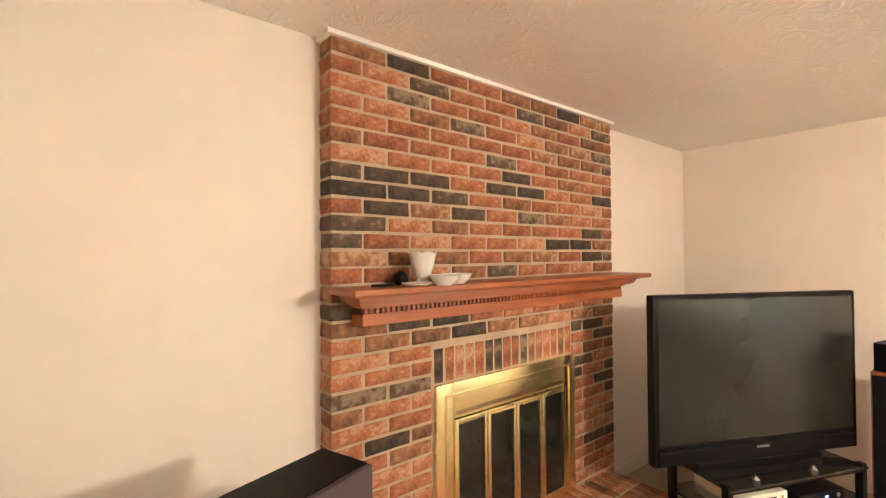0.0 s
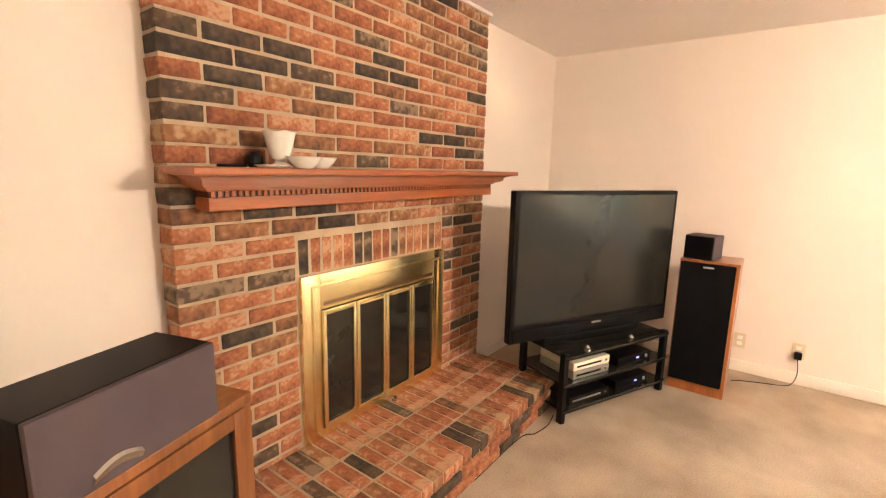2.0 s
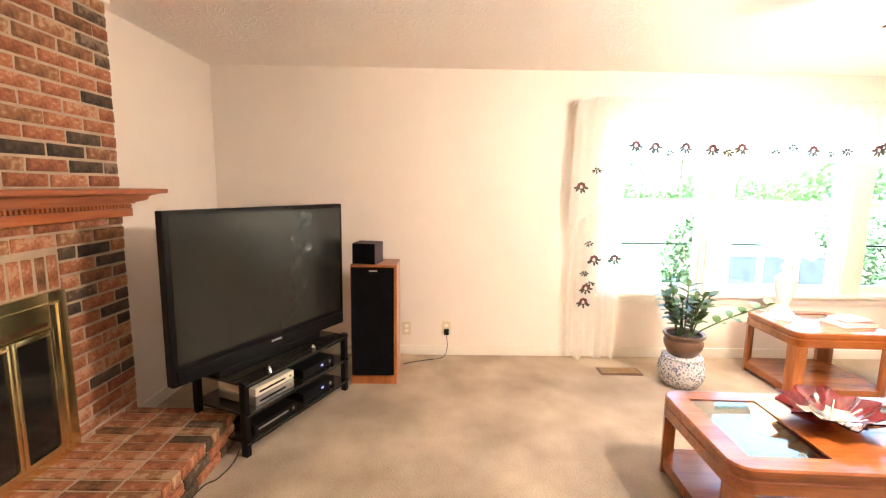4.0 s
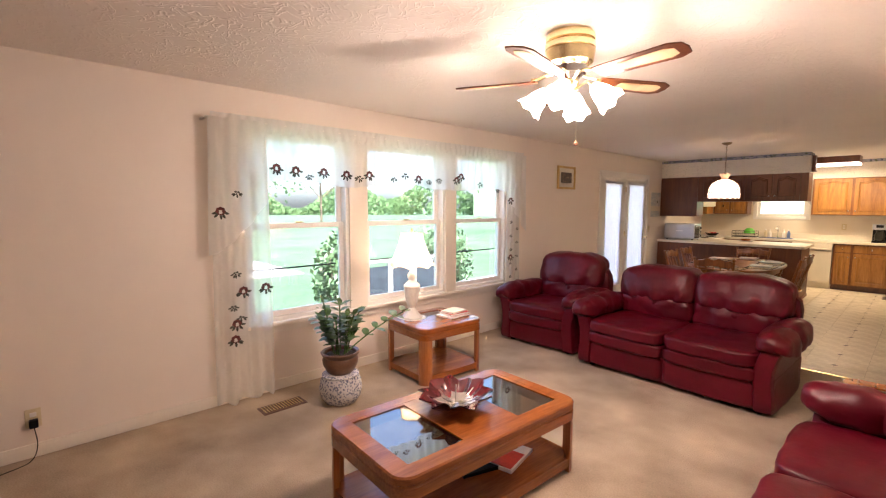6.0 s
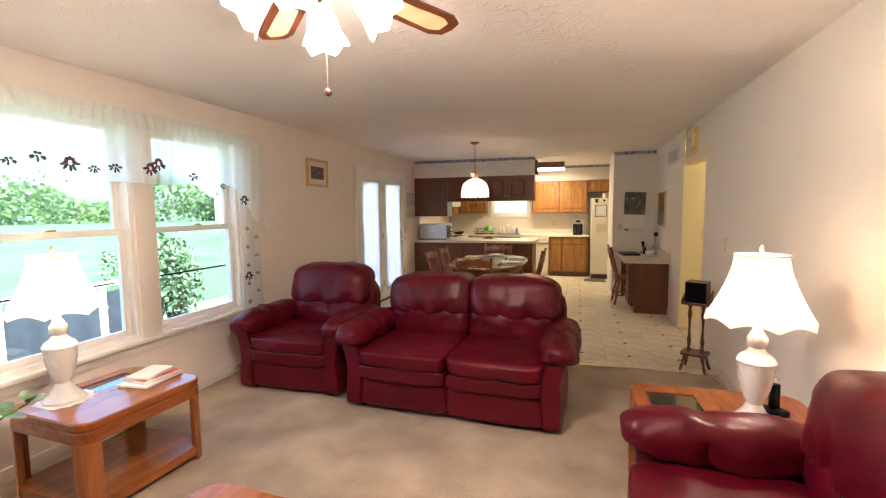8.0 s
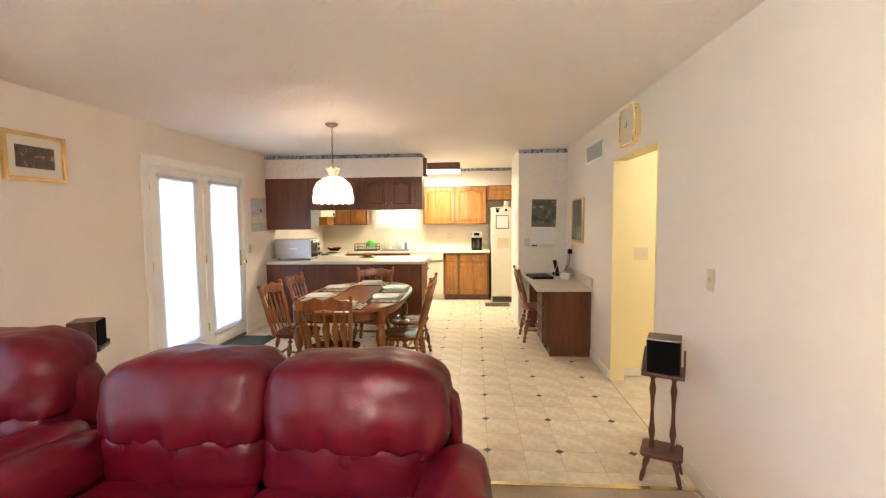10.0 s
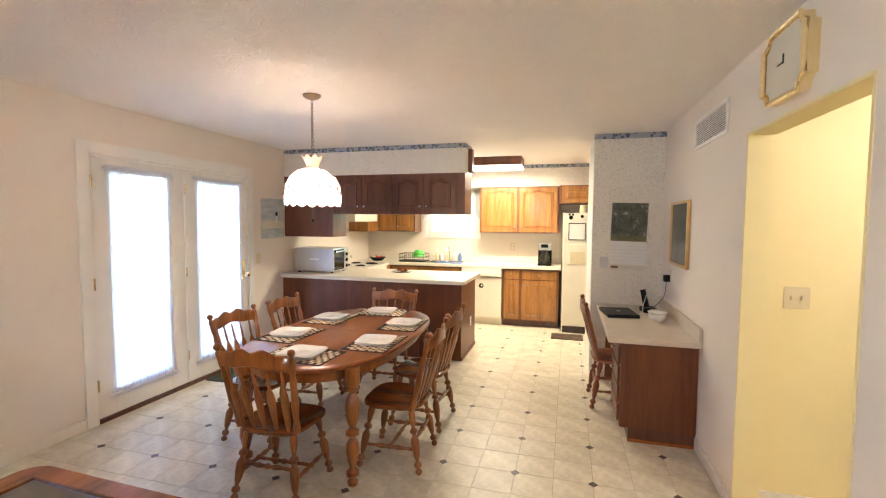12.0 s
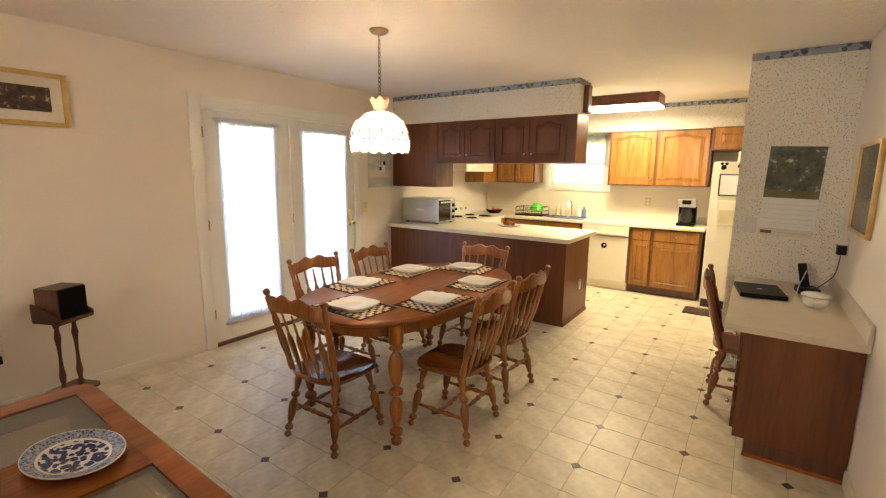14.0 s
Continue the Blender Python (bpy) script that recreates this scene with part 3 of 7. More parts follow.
def glass_door(name, y0, y1, pane, handle):
    d = thing(name, "white full-glass door with a gathered sheer curtain", "door", kind="structure")
    z0, z1 = 0.035, 2.03
    a, b, lo, hi = pane
    bm = bmesh.new()
    box(bm, -0.05, y0, z0, -0.006, a, z1, 0.003)
    box(bm, -0.05, b, z0, -0.006, y1, z1, 0.003)
    box(bm, -0.05, a, z0, -0.006, b, lo, 0.003)
    box(bm, -0.05, a, hi, -0.006, b, z1, 0.003)
    part("door_frame", bm, M_WHITE, d)
    p = part("pane", bx(-0.032, a, lo, -0.026, b, hi), M_DOORPANE, d)
    p.visible_shadow = False
    bm = bmesh.new()
    rows, cols = 12, 90
    ca, cb = a - 0.05, b + 0.05
    g = []
    for r in range(rows + 1):
        t = r / rows
        z = lo - 0.07 + (hi - lo + 0.13) * t
        pinch = 0.035 * math.sin(math.pi * t) ** 0.6
        g.append([bm.verts.new((0.006 + 0.006 * math.sin(c * 1.9 + math.sin(r * 0.8)) + 0.004 * math.sin(c * 0.7), ca + pinch + (cb - ca - 2 * pinch) * c / cols, z)) for c in range(cols + 1)])
    for r in range(rows):
        for c in range(cols):
            bm.faces.new((g[r][c], g[r][c + 1], g[r + 1][c + 1], g[r + 1][c]))
    cur = part("curtain", bm, M_DOORSHEER, d, "white gathered sheer door curtain", True)
    for zz in (lo - 0.05, hi + 0.04):
        part("curtain_rod", rod((0.008, ca - 0.01, zz), (0.008, cb + 0.01, zz), 0.005), M_BRASS, cur)
        bm = bmesh.new()
        for c in range(60):
            y = ca + (cb - ca) * c / 59
            bmesh.ops.create_icosphere(bm, subdivisions=1, radius=0.014, matrix=Matrix.Translation((0.012 + 0.004 * (c % 2), y, zz + 0.006 * math.sin(c * 2.3))))
        part("ruffle", bm, M_DOORSHEER, cur)
    if handle:
        yy = y1 - 0.05
        part("handle_plate", bx(-0.006, yy - 0.02, 0.93, 0.0, yy + 0.02, 1.13, 0.002), M_BRASS, d)
        part("handle", lathe([(0.012, 0), (0.012, 0.03), (0.027, 0.045), (0.025, 0.07), (0.0, 0.075)], 12, m=Matrix.Translation((0, yy, 0.98)) @ pose(0, 0, 0, 0, 90, 0)), M_BRASS, d)
    for zz in (0.25, 1.03, 1.80):
        part("hinge", rod((0.001, y0 - 0.003, zz), (0.001, y0 - 0.003, zz + 0.09), 0.007), M_BRASS, d)
    return d


glass_door("door_1", 8.942, 9.784, (9.085, 9.60, 0.24, 1.92), False)
glass_door("door_2", 9.794, 10.603, (9.935, 10.50, 0.24, 1.92), True)


# ---- fireplace ----
def brick_mesh(w, d, h, material, k):
    bm = bx(-w / 2, -d / 2, -h / 2, w / 2, d / 2, h / 2)
    rnd = random.Random(k)
    for v in bm.verts:
        v.co += Vector([rnd.uniform(-0.0026, 0.0026) for _ in range(3)])
    bmesh.ops.bevel(bm, geom=bm.edges[:], offset=0.003, segments=1, affect="EDGES")
    return mesh_of(bm, "brick", material)


BRICKS = {}


def brick(parent, x, y, z, w, d, h, material, rnd):
    key = (round(w, 3), round(d, 3), round(h, 3), material.name, rnd.randrange(4))
    if key not in BRICKS:
        BRICKS[key] = brick_mesh(w, d, h, material, len(BRICKS))
    ob = new("brick", BRICKS[key])
    ob.parent = parent
    ob.location = (x, y, z)


BX0, BX1, BY, HZ = 1.30, 3.285, 0.10, 0.185
CO, BL, JT = 0.0694, 0.2300, 0.0125
FP = (1.76, 2.79, 0.985)
rb = random.Random(7)


def brick_kind(course=30):
    """Mostly red, some brown; charcoal ones fall by chance below the shelf only."""
    q = rb.random()
    return M_BRICKD if q < 0.15 and course > 17 else M_BRICKM if q < 0.34 else M_BRICK


chimney = thing("brick_chimney_breast", "red and charcoal brick chimney breast with tan mortar", "fireplace", kind="structure")
part("mortar", bx(BX0 + 0.011, 0, 0, BX1 - 0.011, BY - 0.003, 2.424), M_MORTAR, chimney)
# charcoal bricks above the shelf: (course from the top, brick from the east-facing corner's far end)
CHARCOAL = {(0, 7), (0, 2), (1, 3), (1, 0), (1, 6), (2, 7), (3, 5), (3, 0), (4, 0), (5, 4), (6, 4), (7, 8), (7, 7), (7, 6), (7, 4), (7, 3), (7, 0), (8, 7), (8, 6), (8, 8),
            (9, 7), (9, 5), (9, 3), (10, 8), (10, 1), (11, 8), (11, 2), (11, 1), (12, 1), (12, 0), (13, 4), (15, 8), (16, 7), (16, 6), (17, 5)}
for row in range(34):
    z = 2.424 - CO * (row + 1)
    x, i = BX0, 0
    while x < BX1 - 0.01:
        w = BL / 2 if row % 2 == 0 and i == 0 else BL
        if BX1 - (x + w) < 0.06:
            w = BX1 - x
        cx, cw = x + w / 2, w - JT
        kind = M_BRICKD if (row, i) in CHARCOAL else brick_kind(row)
        x, i = x + w, i + 1
        lo, hi = cx - cw / 2, cx + cw / 2
        zc = z + CO / 2
        if zc < HZ - 0.02:
            continue
        if hi > FP[0] and lo < FP[1] and zc < FP[2] + 0.165:
            if hi > FP[1]:
                lo = FP[1] + JT / 2
            else:
                hi = FP[0] - JT / 2
            cx, cw = (lo + hi) / 2, hi - lo
            if cw < 0.015:
                continue
        brick(chimney, cx, BY / 2 + rb.uniform(0, 0.002), zc, cw, BY, CO - JT, kind, rb)
n = 16
for i in range(n):
    x = FP[0] + (FP[1] - FP[0]) * (i + 0.5) / n
    brick(chimney, x, BY / 2, FP[2] + 0.082, (FP[1] - FP[0]) / n - JT, BY, 0.155, brick_kind(), rb)
single("ceiling_moulding", bx(BX0 - 0.015, 0, 2.42, BX1 + 0.01, BY + 0.014, H, 0.003), M_WHITE, "white painted strip above the brickwork", "moulding", kind="structure")

hearth = thing("brick_hearth", "raised brick hearth with a rowlock top", "hearth", kind="structure")
HX0, HX1, HY1 = 1.36, 3.34, 0.725
part("mortar", bx(HX0 + 0.010, BY, 0, HX1 - 0.010, HY1 - 0.014, HZ - 0.006), M_MORTAR, hearth)
n = 27
for r, (a, b) in enumerate(((HY1 - 0.205, HY1), (HY1 - 0.415, HY1 - 0.21), (BY, HY1 - 0.42))):
    for i in range(n):
        x = HX0 + (HX1 - HX0) * (i + 0.5) / n
        brick(hearth, x, (a + b) / 2, HZ - 0.03, (HX1 - HX0) / n - 0.012, b - a - 0.012, 0.06, M_BRICKD if rb.random() < 0.12 else rb.choice((M_BRICK, M_BRICK, M_BRICKM)), rb)
for r in range(2):
    x = HX0 - (BL / 2 if r else 0)
    while x < HX1:
        a, b = max(x, HX0), min(x + BL, HX1)
        if b - a > 0.04:
            brick(hearth, (a + b) / 2, HY1 - 0.047, 0.03 + 0.0635 * r, b - a - JT, 0.094, 0.0525, brick_kind(), rb)
        x += BL
    for k in range(3):
        brick(hearth, HX0 + 0.05, BY + 0.1 + 0.19 * k, 0.03 + 0.0635 * r, 0.1, 0.18, 0.0525, brick_kind(), rb)

# mantel shelf: stepped crown, dentil row and frieze
mantel = thing("mantel_shelf", "cherry-stained wooden mantel shelf with a dentil moulding", "mantel")
part("frieze", bx(1.355, BY, 1.30, 3.195, 0.195, 1.345, 0.003), M_CHERRY, mantel)
part("dentil_band", bx(1.36, BY, 1.345, 3.19, 0.188, 1.368), M_DARKWOOD, mantel)
part("bead", bx(1.345, BY, 1.368, 3.205, 0.207, 1.376, 0.003), M_CHERRY, mantel)
bm = bmesh.new()
n = 14
for i in range(n):
    t = (i + 0.5) / n
    out = 0.205 + 0.105 * (t + 0.16 * math.sin(2 * math.pi * t))
    box(bm, 1.345 - (out - 0.205) * 0.7, BY, 1.376 + 0.048 * i / n, 3.205 + (out - 0.205) * 0.7, out, 1.376 + 0.048 * (i + 1) / n)
part("crown", bm, M_CHERRY, mantel, "", False)
part("shelf", bx(1.25, BY, 1.424, 3.30, 0.335, 1.450, 0.007), M_CHERRY, mantel)
den_me = mesh_of(bx(0, 0, 0, 0.013, 0.010, 0.018), "dentil", M_CHERRY)
for i in range(76):
    d = new("dentil", den_me)
    d.parent, d.location = mantel, (1.366 + i * 0.0241, 0.188, 1.348)

# brass surround with four folding glass panels
fire = thing("fireplace_doors", "polished brass fireplace surround with dark glass bifold doors", "fireplace door")
a, b, t = FP
y0, y1 = BY, BY + 0.022
bm = bmesh.new()
box(bm, a, y0, HZ, a + 0.10, y1, t, 0.003)
box(bm, b - 0.10, y0, HZ, b, y1, t, 0.003)
box(bm, a + 0.10, y0, t - 0.165, b - 0.10, y1, t, 0.003)
box(bm, a + 0.10, y0, HZ, b - 0.10, y1, HZ + 0.05, 0.003)
part("surround", bm, M_BRASS, fire)
bm = bmesh.new()
box(bm, a + 0.05, y1, t - 0.058, b - 0.05, y1 + 0.008, t - 0.048, 0.002)
box(bm, a + 0.05, y1, HZ + 0.02, a + 0.06, y1 + 0.008, t - 0.058, 0.002)
box(bm, b - 0.06, y1, HZ + 0.02, b - 0.05, y1 + 0.008, t - 0.058, 0.002)
part("raised_bead", bm, M_BRASS, fire)
bm = bmesh.new()
for i in range(64):
    x = a + 0.12 + (b - a - 0.24) * i / 63
    box(bm, x - 0.0016, y1, t - 0.150, x + 0.0016, y1 + 0.003, t - 0.132)
part("vent_slots", bm, M_DARKWOOD, fire, "row of dark vent slots")
part("firebox", bx(a + 0.101, y0 - 0.004, HZ + 0.05, b - 0.101, y0 + 0.004, t - 0.166), M_GRILLE, fire)
pw = (b - a - 0.20) / 4
for i in range(4):
    x0, x1, z0, z1 = a + 0.10 + pw * i, a + 0.10 + pw * (i + 1), HZ + 0.055, t - 0.17
    bm = bmesh.new()
    s = 0.022
    yy0, yy1 = y1 - 0.008, y1 + 0.012
    box(bm, x0 + 0.002, yy0, z0, x0 + s, yy1, z1, 0.003)
    box(bm, x1 - s, yy0, z0, x1 - 0.002, yy1, z1, 0.003)
    box(bm, x0 + s, yy0, z1 - s, x1 - s, yy1, z1, 0.003)
    box(bm, x0 + s, yy0, z0, x1 - s, yy1, z0 + s, 0.003)
    leaf = part("door_panel", bm, M_BRASS, fire)
    part("glass", bx(x0 + s, yy0 + 0.004, z0 + s, x1 - s, yy0 + 0.009, z1 - s), M_SOOT, leaf, "dark smoked glass")
    if i in (1, 2):
        part("handle", rod((x0 + 0.03, yy1 + 0.012, z1 - 0.012), (x1 - 0.03, yy1 + 0.012, z1 - 0.012), 0.006), M_BRASS, leaf)
part("damper_knob", lathe([(0.006, 0), (0.006, 0.03), (0.016, 0.035), (0.014, 0.055), (0, 0.058)], 12, m=Matrix.Translation(((a + b) / 2 - 0.03, y1, HZ + 0.03)) @ pose(0, 0, 0, -90, 0, 0)), M_CHROME, fire, "bright round knob")


# ---- seating ----
def recliner(name, label, width, seats, m, group, seed, dp=0.95):
    """Overstuffed leather seat, front towards -y, middle of the front foot at the origin."""
    s = thing(name, label, "sofa" if seats > 1 else "armchair", m, group)
    aw = 0.15
    x0, x1 = -width / 2, width / 2
    part("base", bx(x0 + 0.05, 0.03, 0.03, x1 - 0.05, dp - 0.06, 0.30, 0.02), M_LEATHER, s)
    part("back_panel", puff(x0 + 0.06, dp - 0.18, 0.06, x1 - 0.06, dp, 0.86, 7, 8, 0.008, seed=seed), M_LEATHER, s)
    sw = (width - 2 * aw) / seats
    for i in range(seats):
        a, b = x0 + aw + sw * i, x0 + aw + sw * (i + 1)
        part("footrest_panel", puff(a + 0.004, 0.0, 0.035, b - 0.004, 0.12, 0.265, 7, 9, 0.008, seed=seed + i), M_LEATHER, s)
        part("seat_roll", puff(a + 0.004, -0.035, 0.245, b - 0.004, 0.16, 0.365, 6.5, 9, 0.007, seed=seed + 2 + i), M_LEATHER, s)
        part("seat_cushion", puff(a - 0.002, -0.055, 0.35, b + 0.002, dp - 0.25, 0.478, 7, 14, 0.014, 6, seed + 4 + i), M_LEATHER, s)
        lo = puff(a - 0.015, dp - 0.36, 0.40, b + 0.015, dp - 0.08, 0.70, 3.4, 14, 0.022, 9, seed + 7 + i, ((0, 0.0, 0.03), (0, -0.55, 0.016), (0, 0.55, 0.016)))
        part("lumbar_cushion", lo, M_LEATHER, s)
        el, er = (0.045 if i == 0 else 0.008), (0.045 if i == seats - 1 else 0.008)
        hi = puff(a - el, dp - 0.35, 0.575, b + er, dp + 0.0, 0.955 if seats > 1 else 1.0, 4.6, 24, 0.014, 6, seed + 10 + i, ((2, -0.72, 0.03),))
        for v in hi.verts:
            t = (v.co.z - 0.55) / 0.42
            v.co.y += 0.06 * max(t, 0) ** 1.5
            c = (v.co.x - (a + b) / 2) / (sw / 2)
            v.co.z -= 0.05 * (1 - min(1, c * c)) * max(0, 0.55 - t) - 0.008 * math.sin(c * 13 + v.co.y * 6) * max(0, 0.4 - t)
            v.co.z -= (0.055 * max(0, c - 0.35) ** 1.5 * (i == seats - 1) + 0.055 * max(0, -c - 0.35) ** 1.5 * (i == 0)) * max(0, t)
            v.co.y -= (0.014 * math.sin(c * (9 - 4 * t) + seed) + 0.009 * math.sin(c * (21 - 9 * t) + 2 * seed)) * math.exp(-((t - 0.2) / 0.25) ** 2)
            v.co.y -= 0.03 * math.exp(-((t - 0.45) / 0.3) ** 2) * (1 - min(1, c * c))
        part("back_cushion", hi, M_LEATHER, s)
    for sgn in (-1, 1):
        o, q = sgn * width / 2, sgn * (width / 2 - aw)
        a, b = min(o, q), max(o, q)
        side = puff(a + (0.035 if sgn < 0 else -0.02), -0.005, 0.02, b - (0.035 if sgn > 0 else -0.02), dp - 0.12, 0.56, 14, 10, 0.006, seed=seed + sgn)
        for v in side.verts:
            v.co.x += sgn * (0.055 * max(0, (v.co.z - 0.30) / 0.26) ** 2 - 0.018 * math.exp(-((v.co.z - 0.30) / 0.14) ** 2))
        part("arm_side", side, M_LEATHER, s)
        pad = puff(a - (0.065 if sgn < 0 else 0.055), -0.06, 0.465, b + (0.065 if sgn > 0 else 0.055), dp - 0.20, 0.655, 3.0, 16, 0.022, 7, seed + 20 + sgn, ((1, -0.18, 0.022),))
        for v in pad.verts:
            v.co.z -= 0.05 * ((v.co.x - (a + b) / 2) / 0.15) ** 2 - 0.01
            v.co.z -= 0.03 * max(0, -(v.co.y - 0.15))
        part("arm_pad", pad, M_LEATHER, s)
    for sx in (-1, 1):
        for yy in (0.1, dp - 0.12):
            part("foot", lathe([(0.03, 0), (0.025, 0.04)], 10, at=(sx * (width / 2 - 0.15), yy, 0)), M_BLACK, s)
    return s


recliner("leather_loveseat", "burgundy leather reclining loveseat with two overstuffed backs", 1.69, 2, pose(2.18, 5.905, 0, 0, 0, -2.2), "burgundy seating", 1.0)
recliner("leather_recliner", "burgundy leather recliner armchair beside the window", 1.02, 1, pose(0.785, 6.035, 0, 0, 0, 1.0), "burgundy seating", 31.0)
recliner("leather_sofa", "burgundy leather reclining loveseat against the pale wall", 1.66, 2, pose(3.325, 4.215, 0, 0, 0, -90), "burgundy seating", 57.0, 0.89)


# ---- oak tables with glass ----
def glass_table(name, label, w, d, h, m, glass_spots, shelf, post, group):
    """Rounded-corner oak table; glass_spots: (x0, y0, x1, y1) openings in its top."""
    t = thing(name, label, "table", m, group)
    xs = sorted({-w / 2 + 0.075, w / 2 - 0.075, *[q for g in glass_spots for q in (g[0], g[2])]})
    ys = sorted({-d / 2 + 0.075, d / 2 - 0.075, *[q for g in glass_spots for q in (g[1], g[3])]})
    for xa, xb in zip(xs, xs[1:]):
        for yb0, yb1 in zip(ys, ys[1:]):
            if not any(g[0] <= xa and xb <= g[2] and g[1] <= yb0 and yb1 <= g[3] for g in glass_spots):
                part("top_board", bx(xa, yb0, h - 0.028, xb, yb1, h - 0.001), M_TABLE, t)
    out, inn = rounded(w, d, 0.085), rounded(w - 0.15, d - 0.15, 0.012)
    bm = bmesh.new()
    layers = [[bm.verts.new((x, y, z)) for x, y in o] for o, z in ((rounded(w, d, 0.085), h - 0.105), (rounded(w, d, 0.085), h - 0.055), (rounded(w - 0.012, d - 0.012, 0.08), h - 0.05), (rounded(w - 0.012, d - 0.012, 0.08), h - 0.042), (rounded(w, d, 0.085), h - 0.036), (out, h - 0.008), (rounded(w - 0.014, d - 0.014, 0.08), h), (inn, h), (inn, h - 0.05), (rounded(w - 0.06, d - 0.06, 0.06), h - 0.105))]
    k = len(out)
    for p, q in zip(layers, layers[1:] + layers[:1]):
        for i in range(k):
            bm.faces.new((p[i], p[(i + 1) % k], q[(i + 1) % k], q[i]))
    part("rim", bm, M_TABLE, t)
    for g in glass_spots:
        part("glass", bx(g[0], g[1], h - 0.014, g[2], g[3], h - 0.006), M_TGLASS, t, "smoked glass inset")
    for sx in (-1, 1):
        for sy in (-1, 1):
            o = [(x, y) for x, y in rounded(w, d, 0.085, 6) if sx * x > w / 2 - 0.087 and sy * y > d / 2 - 0.087]
            pts = o + [((x - sx * (w / 2 - 0.085)) * 0.6 + sx * (w / 2 - 0.085), (y - sy * (d / 2 - 0.085)) * 0.6 + sy * (d / 2 - 0.085)) for x, y in o[::-1]]
            part("leg", plate(pts, h - 0.104), M_TABLEV, t)
    if shelf:
        part("shelf", plate(rounded(w - 0.012, d - 0.012, 0.08), 0.055, m=Matrix.Translation((0, 0, 0.03))), M_TABLE, t)
    return t


glass_table("coffee_table", "honey oak coffee table with two smoked glass insets", 0.69, 1.27, 0.42, pose(1.955, 3.695, 0, 0, 0, -3.2), [(-0.25, -0.53, 0.25, -0.20), (-0.25, 0.20, 0.25, 0.53)], True, 0, "oak and glass tables")
glass_table("end_table", "honey oak end table with a smoked glass strip", 0.62, 0.70, 0.50, pose(0.535, 4.775, 0, 0, 0, -3), [(-0.225, -0.02, -0.06, 0.24)], True, 0, "oak and glass tables")
glass_table("end_table", "honey oak end table beside the leather sofa", 0.83, 0.60, 0.50, pose(3.785, 5.385, 0, 0, 0, 1.5), [(-0.34, -0.19, -0.10, 0.19)], True, 0, "oak and glass tables")
glass_table("console_table", "honey oak sofa table with smoked glass insets", 1.30, 0.48, 0.66, pose(2.17, 7.305, 0, 0, 0, -2), [(-0.55, -0.165, -0.16, 0.165), (0.16, -0.165, 0.55, 0.165)], True, 0, "oak and glass tables")


# ---- living room curtains ----
def drape(profile, folds, deep, x, flip=False):
    """A hanging cloth: profile gives (y, top, bottom) columns; folds per metre."""
    bm, rows, cols, g = bmesh.new(), 14, len(profile), []
    for r in range(rows + 1):
        line = []
        for c, (y, top, bot) in enumerate(profile):
            t = r / rows
            z = top + (bot - top) * t
            ph = y * folds * 6.28
            off = deep * (0.5 + 0.5 * t) * (math.sin(ph) + 0.4 * math.sin(ph * 0.43 + 1.7 + t))
            line.append(bm.verts.new((x + off, y + 0.012 * math.sin(t * 3 + y * 9), z)))
        g.append(line)
    for r in range(rows):
        for c in range(cols - 1):
            bm.faces.new((g[r][c], g[r][c + 1], g[r + 1][c + 1], g[r + 1][c]))
    return bm


def sprig(parent, x, y, z, s, rose, seed):
    """An embroidered flower: petals and leaves lying on the cloth."""
    rnd = random.Random(seed)
    bm = bmesh.new()
    for i in range(8 if rose else 3):
        q = 0.785 * i if rose else 2.1 * i + rnd.random()
        r = (0.46 if rose else 0.3) * s
        bmesh.ops.create_icosphere(bm, subdivisions=1, radius=(0.30 if math.sin(q) > -0.1 else 0.2) * s, matrix=Matrix.Translation((x, y + r * math.cos(q), z + r * math.sin(q))) @ Matrix.Diagonal((0.12, 1, 0.85, 1)))
    f = part("embroidered_flower", bm, M_FLOWER if rose else M_STITCH, parent)
    bm = bmesh.new()
    for i in range(5):
        q = 3.3 + 0.7 * i + rnd.uniform(-0.25, 0.25)
        bmesh.ops.create_icosphere(bm, subdivisions=1, radius=0.38 * s, matrix=Matrix.Translation((x, y + 0.80 * s * math.cos(q), z + 0.62 * s * math.sin(q) - 0.12 * s)) @ pose(0, 0, 0, math.degrees(q), 0, 0) @ Matrix.Diagonal((0.1, 1.1, 0.5, 1)))
    part("leaves", bm, M_STITCH, f)


val = thing("sheer_valance", "white sheer scalloped valance embroidered with roses", "curtain")
cols = []
for i in range(300):
    y = 3.0 + 3.69 * i / 299
    k = (y - 3.0) / 3.69
    bot = 1.70 + 0.05 * abs(math.sin(k * 9.4)) + 0.012 * math.sin(k * 40)
    cols.append((y, 2.185, bot))
part("cloth", drape(cols, 8, 0.014, 0.085), M_VALANCE, val, "", True)
cols = [(y, 2.215, 2.10 + 0.006 * math.sin(y * 31)) for y, _, _ in cols]
part("heading", drape(cols, 14, 0.010, 0.112), M_VALANCE, val, "gathered heading of the valance", True)
part("rod", tube_along([(0.0, 2.98, 2.175), (0.09, 2.98, 2.175), (0.095, 3.03, 2.175), (0.095, 6.66, 2.175), (0.09, 6.71, 2.175), (0.0, 6.71, 2.175)], 0.012), M_WHITE, val)
